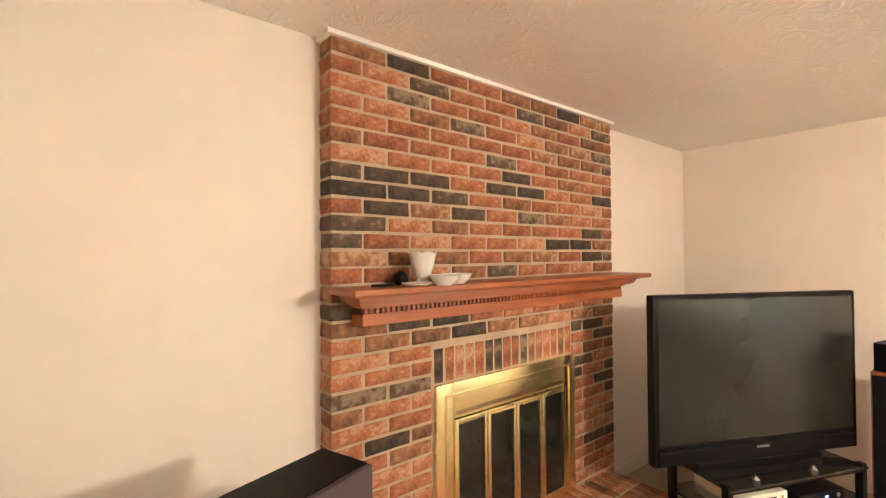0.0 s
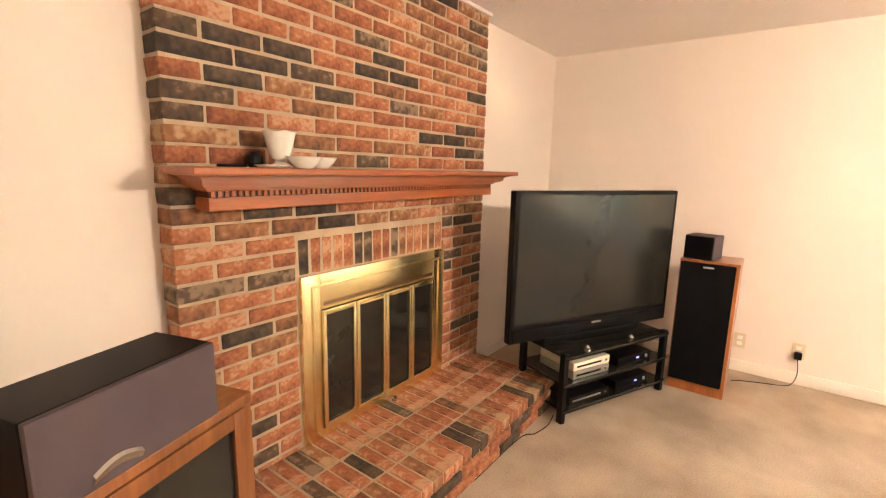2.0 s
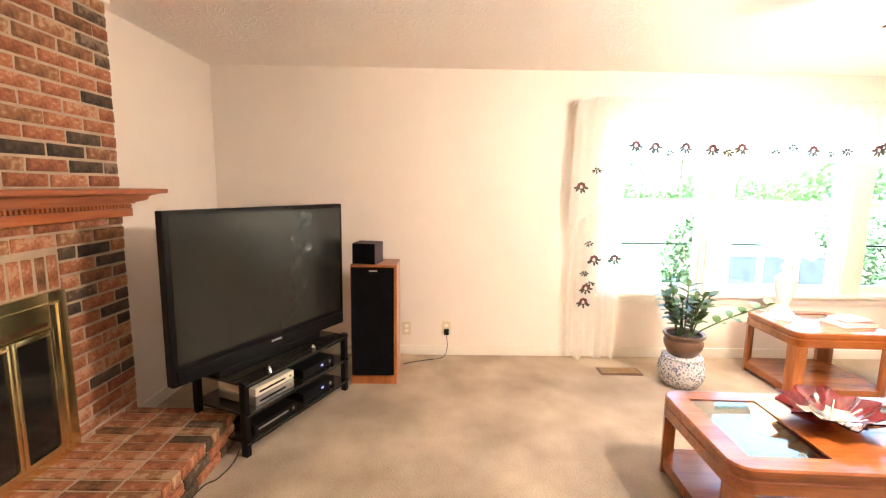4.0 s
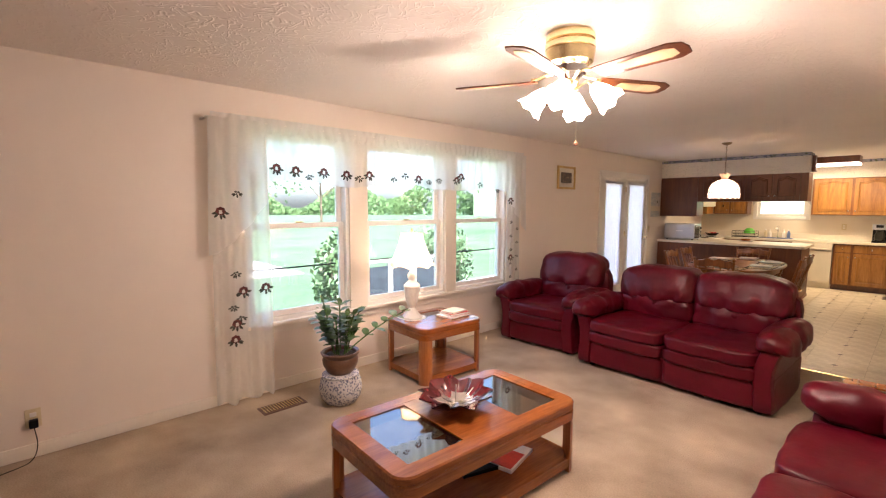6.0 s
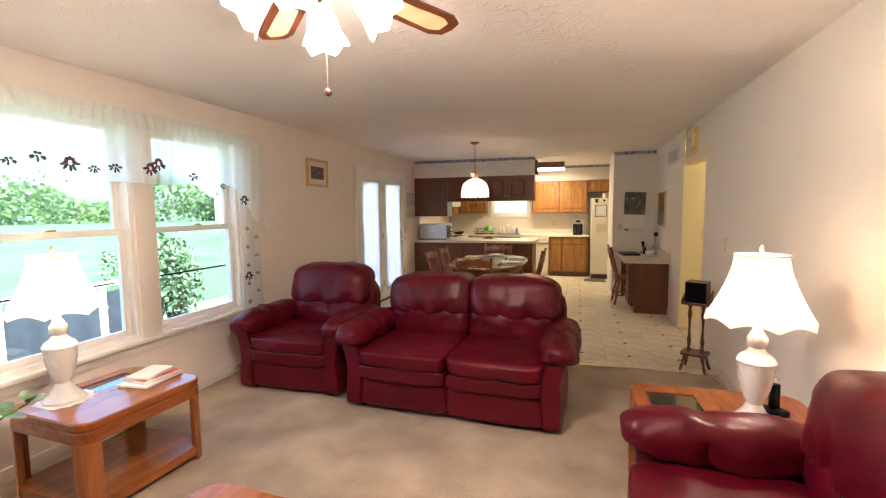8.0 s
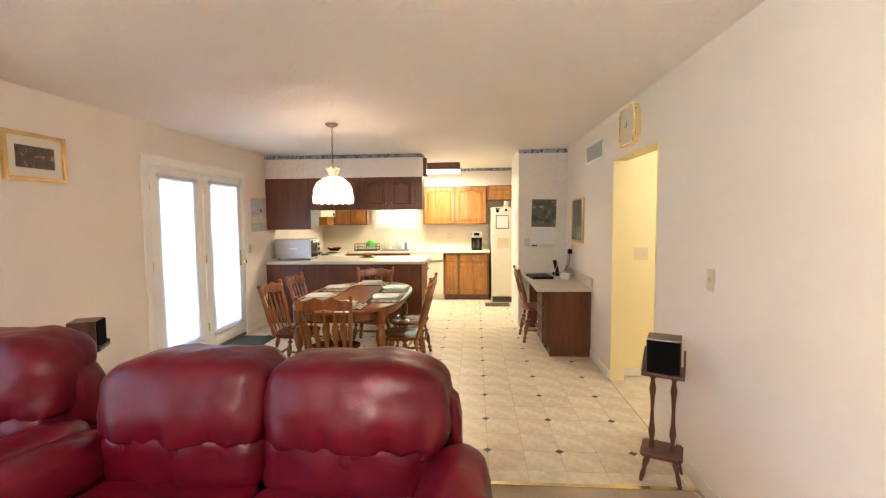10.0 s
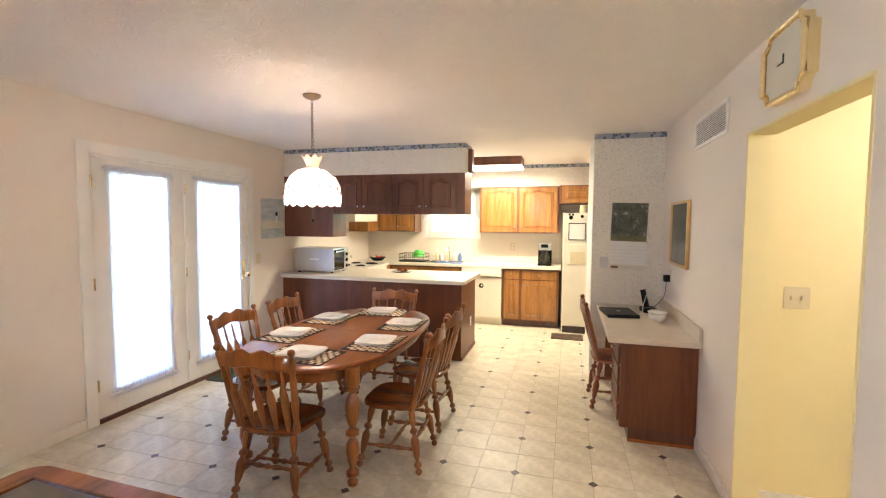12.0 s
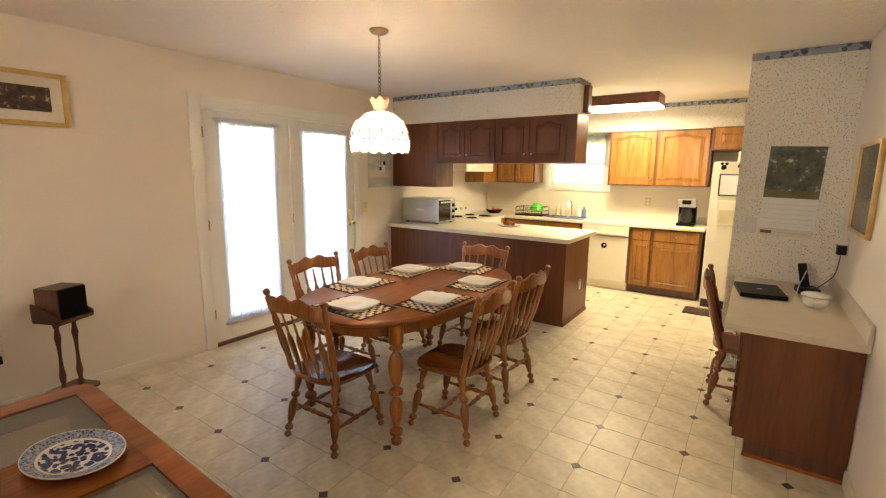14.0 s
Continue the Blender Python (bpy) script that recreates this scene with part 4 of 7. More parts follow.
for i, (y, z, big) in enumerate(((3.31, 1.73, 1), (3.48, 1.84, 2), (3.64, 1.83, 2), (3.76, 1.79, 0), (3.89, 1.83, 2), (4.11, 1.82, 2), (4.24, 1.80, 1), (4.35, 1.83, 2), (4.63, 1.81, 0), (4.77, 1.85, 1), (4.94, 1.82, 2), (5.08, 1.80, 0), (5.22, 1.82, 1), (5.48, 1.83, 2), (5.55, 1.87, 2), (5.86, 1.80, 1), (6.17, 1.74, 0))):
    sprig(val, 0.118, y, z, (0.036, 0.042, 0.052)[big], big == 2, i)
left = thing("sheer_curtain", "long sheer rose-embroidered curtain falling to the carpet", "curtain")
cols = [(3.0 + 0.43 * i / 60, 2.165, 0.02 + 0.02 * math.sin(i * 0.3)) for i in range(61)]
part("cloth", drape(cols, 11, 0.02, 0.07), M_SHEER, left, "", True)
cols = [(2.975 + 0.42 * i / 50, 2.18, 1.18 + 0.42 * (i / 50) ** 1.5) for i in range(51)]
part("jabot", drape(cols, 9, 0.02, 0.13), M_VALANCE, left, "", True)
for i, (y, z) in enumerate(((3.04, 1.50), (3.16, 1.64), (3.18, 0.90), (3.13, 1.04), (3.35, 0.91), (3.105, 0.79), (3.125, 0.655), (3.16, 0.70), (3.11, 0.535))):
    sprig(left, 0.155, y, z, 0.052 if i % 2 == 0 else 0.036, i % 2 == 0, 50 + i)
right = thing("sheer_curtain", "narrow sheer rose-embroidered curtain beside the recliner", "curtain")
cols = [(6.41 + 0.26 * i / 40, 2.165, 0.50 + 0.05 * math.sin(i * 0.4)) for i in range(41)]
part("cloth", drape(cols, 11, 0.018, 0.07), M_SHEER, right, "", True)
cols = [(6.33 + 0.37 * i / 40, 2.18, 1.62 - 0.40 * (i / 40) ** 1.5) for i in range(41)]
part("jabot", drape(cols, 9, 0.018, 0.13), M_VALANCE, right, "", True)
sprig(right, 0.155, 6.38, 1.62, 0.052, True, 89)
sprig(right, 0.15, 6.40, 0.92, 0.052, True, 90)
for i in range(10):
    sprig(right, 0.15, 6.40 + 0.12 * (i % 2), 1.36 - 0.085 * i, 0.026, False, 91 + i)


# ---- television corner ----
u = Vector((0.565 - 1.69, 1.16 - 0.574, 0)).normalized()
tv_turn = math.degrees(math.atan2(-u.y, -u.x))
TVM = pose(1.128, 0.867, -0.018, 0, 0, tv_turn + 180)   # local x to the set's right as seen, y behind it
tv = thing("television", "large black flat television with a dark glossy screen", "television", TVM)
w = 1.31
ZB, ZT = 0.475, 1.368
part("bezel", bx(-w / 2, 0.0, ZB, w / 2, 0.055, ZT, 0.008), M_BLACK, tv)
part("screen", bx(-w / 2 + 0.028, -0.004, ZB + 0.115, w / 2 - 0.028, 0.004, ZT - 0.026), M_SCREEN, tv, "dark reflective screen")
part("speaker_bar", bx(-w / 2 + 0.02, -0.012, ZB + 0.008, w / 2 - 0.02, 0.004, ZB + 0.085, 0.006), M_BLACK, tv)
part("badge", bx(-0.04, -0.014, ZB + 0.06, 0.04, -0.011, ZB + 0.072), M_STEEL, tv, "small grey maker's badge")
bm = bmesh.new()
lo = [bm.verts.new(p) for p in ((-w / 2 + 0.01, 0.055, ZB + 0.01), (w / 2 - 0.01, 0.055, ZB + 0.01), (w / 2 - 0.01, 0.055, ZT - 0.01), (-w / 2 + 0.01, 0.055, ZT - 0.01))]
hi = [bm.verts.new(p) for p in ((-0.3, 0.30, 0.52), (0.3, 0.30, 0.52), (0.3, 0.30, 1.22), (-0.3, 0.30, 1.22))]
bm.faces.new(hi)
for i in range(4):
    bm.faces.new((lo[i], lo[(i + 1) % 4], hi[(i + 1) % 4], hi[i]))
part("rear_housing", bm, M_BLACK, tv)
part("pedestal", bx(-0.40, -0.005, 0.435, 0.40, 0.22, ZB + 0.005, 0.01), M_BLACK, tv)
STM = pose(1.143, 1.044, 0, 0, 0, 180 - 23.8) @ Matrix.Diagonal((0.845, 1, 1, 1))
stand = thing("television_stand", "black metal and glass television stand with open shelves", "tv stand", STM)
for x in (-0.555, 0.515):
    for y in (0.0, 0.36):
        part("leg", bx(x, y, 0, x + 0.04, y + 0.04, 0.43, 0.004), M_BLACK, stand)
for z, d in ((0.405, 0.47), (0.235, 0.42), (0.075, 0.42)):
    part("shelf", bx(-0.55, -0.01, z, 0.55, -0.01 + d, z + 0.012, 0.003), M_SMOKED, stand, "smoked glass shelf")
for z in (0.387, 0.215, 0.055):
    part("rail", bx(-0.515, 0.005, z, 0.515, 0.025, z + 0.018), M_BLACK, stand)
for x in (-0.30, 0.16):
    part("cap", lathe([(0.025, 0), (0.025, 0.012), (0.012, 0.025), (0.0, 0.03)], 12, at=(x, 0.04, 0.417)), M_CHROME, stand, "chrome cap")
TV2 = STM
for i, (zz, ww, mm, lab) in enumerate(((0.087, 0.40, M_BLACK, "black disc player on the bottom shelf"), (0.247, 0.36, M_STEEL, "silver disc player on the middle shelf"), (0.302, 0.36, M_ENAMEL, "white games console on the silver player"))):
    e = thing(("disc_player", "disc_player", "game_console")[i], lab, "electronics", TV2 @ pose(-0.26, 0.17, zz))
    part("case", bx(-ww / 2, -0.15, 0, ww / 2, 0.14, 0.05, 0.006), mm, e)
    part("tray_slot", bx(-ww / 2 + 0.03, -0.153, 0.02, ww / 2 - 0.09, -0.149, 0.03), M_BLACK if mm != M_BLACK else M_STEEL, e)
    part("button", bx(ww / 2 - 0.05, -0.153, 0.018, ww / 2 - 0.03, -0.149, 0.032), M_CHROME, e)
for i, zz in enumerate((0.087, 0.247)):
    e = thing("cable_box", "black cable box with a small blue light", "electronics", TV2 @ pose(0.22, 0.17, zz))
    part("case", bx(-0.19, -0.14, 0, 0.19, 0.14, 0.055, 0.006), M_BLACK, e)
    part("light", bx(0.02, -0.144, 0.024, 0.045, -0.139, 0.034), glow("blue_led", (0.05, 0.15, 1.0), 0.08), e, "small blue light")
    part("button", lathe([(0.012, 0), (0.012, 0.006)], 10, m=pose(0.13, -0.139, 0.028, 90, 0, 0)), M_STEEL, e)


def tower(name, label, m):
    s = thing(name, label, "speaker", m)
    part("cabinet", bx(-0.17, 0, 0, 0.17, 0.30, 0.91, 0.004), M_TABLEV, s, "honey wood veneer cabinet")
    part("grille", bx(-0.162, -0.018, 0.075, 0.150, 0.0, 0.895, 0.006), M_GRILLE, s, "black cloth grille")
    part("badge", bx(-0.03, -0.021, 0.865, 0.03, -0.018, 0.875), M_STEEL, s)
    return s


tower("floor_speaker", "tall wood-veneer floor speaker with a black grille", pose(0.62, 1.41, 0, 0, 0, 90))
cube = thing("satellite_speaker", "small dark cube speaker on the floor speaker", "speaker", pose(0.585, 1.335, 0.91, 0, 0, 78))
part("cabinet", bx(-0.09, 0, 0, 0.09, 0.17, 0.155, 0.004), M_GREY, cube)
part("grille", bx(-0.086, -0.012, 0.004, 0.086, 0.0, 0.151, 0.004), M_GRILLE, cube)

# stereo cabinet with the centre speaker
CAB = pose(3.372, 0.705, 0, 0, 0, 18)
sc = thing("stereo_cabinet", "honey wood stereo cabinet with a smoked glass door", "cabinet", CAB)
cw, cd, chh = 0.62, 0.36, 0.895
part("top", bx(0, -cd, chh - 0.028, cw, 0.004, chh, 0.005), M_CABINET, sc)
for x in (0.0, cw - 0.025):
    part("side_panel", bx(x, -cd, 0, x + 0.025, -0.002, chh - 0.028), M_CABINET, sc)
part("back_panel", bx(0.025, -cd, 0, cw - 0.025, -cd + 0.01, chh - 0.025), M_DARKWOOD, sc)
part("bottom", bx(0.025, -cd + 0.01, 0.03, cw - 0.025, -0.03, 0.055), M_TABLE, sc)
part("shelf", bx(0.025, -cd + 0.01, 0.45, cw - 0.025, -0.05, 0.468), M_TABLE, sc)
door = part("glass_door", bx(0.028, -0.014, 0.06, cw - 0.028, -0.006, chh - 0.03), M_SMOKED, sc, "smoked glass door")
bm = bmesh.new()
for p, q, r_, s_ in ((0.026, 0.06, 0.064, chh - 0.03), (cw - 0.064, 0.06, cw - 0.026, chh - 0.03), (0.064, 0.06, cw - 0.064, 0.10), (0.064, chh - 0.07, cw - 0.064, chh - 0.03)):
    box(bm, p, -0.006, q, r_, 0.006, s_, 0.003)
part("door_frame", bm, M_CABINET, door, "brown wooden door frame")
part("handle", bx(cw - 0.052, 0.006, 0.44, cw - 0.038, 0.02, 0.54, 0.003), M_BRASS, door)
cc = thing("center_speaker", "long dark grey centre speaker on the stereo cabinet", "speaker", CAB @ pose(0.11, 0.005, chh))
part("cabinet", bx(0, -0.17, 0, 0.36, -0.012, 0.172, 0.003), M_BLACK, cc)
part("grille", bx(0, -0.012, 0, 0.36, 0.004, 0.172, 0.005), M_GREY, cc, "purple-grey cloth front")
bm = bmesh.new()
n = 10
v0 = [bm.verts.new((0.185 + 0.09 * i / n, 0.004, 0.010 + 0.012 * math.sin(math.pi * i / n))) for i in range(n + 1)]
v1 = [bm.verts.new((0.185 + 0.09 * i / n, 0.010, 0.024 + 0.014 * math.sin(math.pi * i / n))) for i in range(n + 1)]
v2 = [bm.verts.new((0.185 + 0.09 * i / n, 0.004, 0.030 + 0.014 * math.sin(math.pi * i / n))) for i in range(n + 1)]
for i in range(n):
    bm.faces.new((v0[i], v0[i + 1], v1[i + 1], v1[i]))
    bm.faces.new((v1[i], v1[i + 1], v2[i + 1], v2[i]))
part("badge", bm, M_CHROME, cc, "curved silver maker's badge")

# ---- things on the mantel ----
goblet = thing("footed_planter", "white footed ceramic planter with relief leaves", "planter", pose(2.93, 0.215, 1.45) @ Matrix.Diagonal((0.84, 0.84, 0.76, 1)))
part("bowl", lathe([(0.0, 0.040), (0.036, 0.042), (0.047, 0.075), (0.058, 0.12), (0.068, 0.165), (0.074, 0.172), (0.066, 0.172), (0.052, 0.12), (0.0, 0.08)], 24, wave=lambda a, k: (1 + 0.03 * math.sin(9 * a) * (k in (2, 3, 4)), 0.004 * math.sin(6 * a) * (k in (4, 5, 6)))), M_CERAMIC, goblet)
part("foot", lathe([(0.055, 0), (0.055, 0.008), (0.03, 0.02), (0.024, 0.035), (0.03, 0.05)], 20), M_CERAMIC, goblet)
for x, y in ((2.905, 0.325), (2.792, 0.272)):
    b = single("small_bowl", lathe([(0.030, 0.0), (0.033, 0.004), (0.052, 0.022), (0.064, 0.041), (0.068, 0.042), (0.060, 0.037), (0.045, 0.018), (0.0, 0.009)], 24), M_CERAMIC, "small white ceramic bowl on the mantel", "bowl", pose(x, y, 1.45), "mantel bowls")
single("saucer", lathe([(0.045, 0), (0.06, 0.008), (0.062, 0.011), (0.04, 0.006), (0.0, 0.006)], 20), M_CERAMIC, "white saucer beside the planter", "saucer", pose(3.0, 0.27, 1.45))
single("black_ornament", lathe([(0.02, 0), (0.03, 0.015), (0.028, 0.04), (0.012, 0.055), (0.0, 0.058)], 14), M_BLACK, "small black ornament behind the planter", "ornament", pose(3.0, 0.16, 1.45))
single("folded_glasses", bx(-0.05, -0.014, 0, 0.05, 0.014, 0.010, 0.004), M_BLACK, "flat dark spectacle case on the mantel", "case", pose(3.12, 0.22, 1.45, 0, 0, 8))

# ---- plant ----
pl = thing("potted_plant", "leafy green plant in a brown glazed pot", "plant", pose(0.57, 3.755, 0.24))
part("pot", lathe([(0.09, 0.0), (0.11, 0.02), (0.135, 0.07), (0.14, 0.11), (0.128, 0.13), (0.142, 0.145), (0.152, 0.165), (0.145, 0.172), (0.125, 0.165), (0.12, 0.14), (0.0, 0.14)], 28), M_POT, pl, "brown glazed ridged pot")
part("soil", lathe([(0.122, 0.142), (0.06, 0.155), (0.0, 0.158)], 18), M_SOIL, pl)
rp = random.Random(5)
leaves = bmesh.new()


def leaf_at(bm, p, d, up, l, wd):
    d, up = d.normalized(), up.normalized()
    s = d.cross(up).normalized()
    pts = [(0, 0), (0.25, 0.8), (0.55, 1), (0.85, 0.55), (1, 0)]
    mid = [bm.verts.new(p + d * l * t - up * 0.25 * l * t * t) for t, _ in pts]
    for sg in (-1, 1):
        ed = [bm.verts.new(p + d * l * t + s * sg * wd * k + up * (0.15 * wd * k - 0.25 * l * t * t)) for t, k in pts[1:-1]]
        ring = [mid[0], *ed, mid[-1]]
        for i in range(4):
            bm.faces.new([q for j, q in enumerate((mid[i], ring[i], ring[i + 1], mid[i + 1])) if q not in (mid[i], ring[i], ring[i + 1], mid[i + 1])[:j]])


for i in range(13):
    a = 6.28 * i / 13 + rp.uniform(-0.3, 0.3)
    lean = rp.uniform(0.05, 0.36)
    h = rp.uniform(0.20, 0.42)
    if i == 3:
        a, lean, h = 1.35, 0.95, 0.40
    base = Vector((0.05 * math.cos(a), 0.05 * math.sin(a), 0.15))
    tip = base + Vector((math.cos(a) * lean * h * 1.3, math.sin(a) * lean * h * 1.3, h * (1 - 0.35 * lean)))
    mid = (base + tip) / 2 + Vector((0, 0, 0.05))
    pts = [base * (1 - t) ** 2 + mid * 2 * t * (1 - t) + tip * t * t for t in [j / 6 for j in range(7)]]
    part("stem", tube_along(pts, 0.006, 5), M_LEAF, pl)
    for j in range(2, 7):
        for sgn in (-1, 1):
            d = Vector((math.cos(a + sgn * 1.3), math.sin(a + sgn * 1.3), rp.uniform(0.2, 0.9)))
            leaf_at(leaves, pts[j], d, Vector((0, 0, 1)) + d * -0.3, rp.uniform(0.085, 0.13), rp.uniform(0.026, 0.04))
    leaf_at(leaves, tip, tip - mid, Vector((0.2, 0.1, 1)), 0.09, 0.022)
part("foliage", leaves, M_LEAF, pl, "dark green pointed leaves", True)
st = single("garden_stool_pot", lathe([(0.10, 0), (0.125, 0.01), (0.155, 0.06), (0.168, 0.12), (0.158, 0.18), (0.14, 0.215), (0.145, 0.23), (0.13, 0.24), (0.0, 0.24)], 28), M_POTW, "blue and white porcelain planter under the brown pot", "planter", pose(0.57, 3.755, 0))
fv = thing("floor_vent", "brown metal floor register in the carpet", "vent", pose(0.345, 3.375, 0), kind="structure")
part("frame", bx(-0.075, -0.17, 0, 0.075, 0.17, 0.006, 0.002), M_DARKWOOD, fv)
for i in range(14):
    part("slat", bx(-0.055, -0.15 + 0.022 * i, 0.006, 0.055, -0.142 + 0.022 * i, 0.010), M_BRASS, fv)


# ---- table lamps ----
def table_lamp(m):
    t = thing("table_lamp", "cut-glass urn table lamp with a cream scalloped bell shade, lit", "lamp", m, "table lamps")
    part("foot", lathe([(0.095, 0), (0.098, 0.012), (0.085, 0.022), (0.07, 0.04), (0.045, 0.07), (0.032, 0.10)], 24, wave=lambda a, k: (1 + 0.03 * math.cos(8 * a) * (k < 4), 0)), M_CERAMIC, t)
    part("urn", lathe([(0.030, 0.10), (0.040, 0.117), (0.050, 0.146), (0.058, 0.175), (0.064, 0.204), (0.069, 0.233), (0.072, 0.262), (0.073, 0.29), (0.080, 0.30), (0.070, 0.32), (0.046, 0.34)], 48, wave=lambda a, k: (1 + 0.05 * math.cos(12 * a + 1.57 * k) * (0 < k < 8), 0)), M_CERAMIC, t, "pressed glass urn with a diamond pattern")
    part("neck", lathe([(0.046, 0.34), (0.03, 0.362), (0.042, 0.38), (0.042, 0.41), (0.03, 0.428), (0.018, 0.45), (0.012, 0.47)], 20), M_CERAMIC, t)
    part("stem", rod((0, 0, 0.46), (0, 0, 0.825), 0.005), M_BRASS, t)
    bm = lathe([(0.212, 0.505), (0.202, 0.52), (0.170, 0.58), (0.138, 0.65), (0.114, 0.72), (0.102, 0.79)], 64, wave=lambda a, k: (1 + (0.055 - 0.011 * k) * (1 - abs(math.sin(4 * a))), -0.024 * (1 - abs(math.sin(4 * a))) * (1, 0.7, 0.2, 0, 0, 0)[k]))
    sh = part("shade", bm, M_SHADE, t, "cream fabric bell shade, lit from inside", True)
    part("piping", tube_along([(0.1035 * 1.02 * math.cos(6.2832 * i / 48), 0.1035 * 1.02 * math.sin(6.2832 * i / 48), 0.79) for i in range(49)], 0.005), M_MATB, sh)
    part("finial", lathe([(0.006, 0.80), (0.012, 0.815), (0.009, 0.83), (0.0, 0.842)], 10), M_BRASS, t)
    return t


for lx, ly, lz in LAMPS:
    table_lamp(pose(lx, ly, lz))
single("doily", lathe([(0.13, 0), (0.135, 0.003), (0.0, 0.004)], 28, wave=lambda a, k: (1 + 0.05 * math.cos(14 * a), 0)), M_PAGE, "round white lace doily on the end table", "doily", pose(0.40, 4.62, 0.4965))
for i, (dx, dy, w_, d_, h_, mm, rz) in enumerate(((0, 0, 0.20, 0.27, 0.016, M_PAGE, 6), (0.005, 0.01, 0.17, 0.23, 0.022, M_RED, -4), (0.0, 0.0, 0.15, 0.21, 0.016, M_MATB, 10))):
    zz = 0.50 + (0, 0.016, 0.038)[i]
    bk = thing("book", ("thin white magazine on the end table", "orange-red paperback on the magazine", "cream notebook on top of the pile")[i], "book", pose(0.60 + dx, 4.97 + dy, zz, 0, 0, rz), "books on the end table")
    part("cover", bx(-w_ / 2, -d_ / 2, 0, w_ / 2, d_ / 2, h_, 0.002), mm, bk)
    part("pages", bx(-w_ / 2 + 0.004, -d_ / 2 - 0.001, 0.003, w_ / 2 + 0.001, d_ / 2 + 0.001, h_ - 0.003), M_PAGE, bk)
for i, (px, py, mm, lab) in enumerate(((2.06, 3.97, M_RED, "glossy magazine with a red cover on the lower shelf"), (1.99, 3.80, M_BLACK, "dark album on the lower shelf"))):
    bk = thing("magazine", lab, "magazine", pose(px, py, 0.0855, 0, 0, 12 - 30 * i), "reading on the shelf")
    part("cover", bx(-0.11, -0.14, 0, 0.11, 0.14, 0.02, 0.002), M_PAGE if i == 0 else mm, bk)
    part("cover_picture", bx(-0.10, -0.13, 0.0195, 0.10, 0.05, 0.0215), mm, bk)

# ---- leaf bowl ----
bm = bmesh.new()
n, rings = 66, []
for k, (r, z) in enumerate(((0.0, 0.012), (0.05, 0.010), (0.10, 0.022), (0.15, 0.05), (0.19, 0.088))):
    ring = []
    for i in range(n):
        a = 2 * math.pi * i / n
        tooth = 1 + (0.30 * (1 - (i % 6) / 3 if i % 6 < 3 else (i % 6) / 3 - 1) + 0.10 * math.cos(2 * a)) * (k / 4) ** 2
        ring.append(bm.verts.new((r * tooth * 0.82 * math.cos(a), r * tooth * 1.05 * math.sin(a), z + 0.012 * (k / 4) ** 2 * math.cos(5 * a))))
    rings.append(ring)
for p, q in zip(rings, rings[1:]):
    for i in range(n):
        bm.faces.new((p[i], p[(i + 1) % n], q[(i + 1) % n], q[i]))
bmesh.ops.remove_doubles(bm, verts=bm.verts[:], dist=1e-5)
geo = bmesh.ops.duplicate(bm, geom=bm.faces[:])["geom"]
for f in [g for g in geo if isinstance(g, bmesh.types.BMVert)]:
    f.co.z -= 0.007
lb = thing("leaf_bowl", "maple-leaf art glass bowl, dark red with a silver middle", "bowl", pose(1.905, 3.715, 0.42, 0, 0, 20))
part("bowl", bm, M_REDGLASS, lb, "dark red glass rim", True)
for i in range(7):
    a = 6.28 * i / 7 + 0.3
    part("vein", tube_along([(0.15 * t * 0.82 * math.cos(a), 0.15 * t * math.sin(a), 0.018 + 0.045 * t ** 2.2) for t in (0, 0.25, 0.5, 0.75, 1)], 0.005, 5), M_SILVER, lb, "raised silver leaf vein")
part("silver_centre", lathe([(0.12, 0.037), (0.09, 0.025), (0.05, 0.017), (0.0, 0.016)], 22, wave=lambda a, k: (1 + 0.22 * math.cos(5 * a), 0.0)), M_SILVER, lb)

# ---- ceiling fan ----
fan = thing("ceiling_fan", "brass ceiling fan with cane-panelled blades and four lit tulip shades", "ceiling fan", pose(FAN[0], FAN[1], 0))
part("canopy", lathe([(0.115, 2.44), (0.125, 2.425), (0.125, 2.40), (0.118, 2.395), (0.128, 2.385), (0.128, 2.36), (0.122, 2.355), (0.128, 2.35), (0.118, 2.29), (0.09, 2.27)], 32), M_BRASS, fan)
part("motor", lathe([(0.09, 2.27), (0.085, 2.235), (0.06, 2.22), (0.045, 2.205)], 28), M_CHROME, fan)
part("light_hub", lathe([(0.045, 2.205), (0.05, 2.19), (0.038, 2.165), (0.048, 2.14), (0.03, 2.115), (0.0, 2.105)], 24), M_BRASS, fan)
cane = mat("cane_panel", (0.55, 0.40, 0.22), 0.7, vary=0.2, fine=220, bump=0.6, dist=0.002)
for k in range(5):
    a = 72 * k - 8
    R = pose(0, 0, 0, 0, 0, a)
    part("blade_arm", tube_along([R @ Vector(p) for p in ((0.06, 0, 2.245), (0.12, 0.012, 2.235), (0.16, 0, 2.225), (0.2, 0, 2.222))], 0.008), M_BRASS, fan)
    T = R @ pose(0, 0, 2.205, -11, 0, 0)
    out = [(0.17, -0.05), (0.22, -0.058), (0.56, -0.068), (0.61, -0.045), (0.62, 0.0), (0.61, 0.045), (0.56, 0.068), (0.22, 0.058), (0.17, 0.05)]
    bl = part("blade", plate(out, 0.007, m=T), M_DARKSHADEOAK, fan, "oak blade with a cane inset")
    inn = [(0.30, -0.032), (0.53, -0.042), (0.57, -0.024), (0.57, 0.024), (0.53, 0.042), (0.30, 0.032)]
    part("cane_inset", plate(inn, 0.011, m=T @ Matrix.Translation((0, 0, -0.002))), cane, bl)
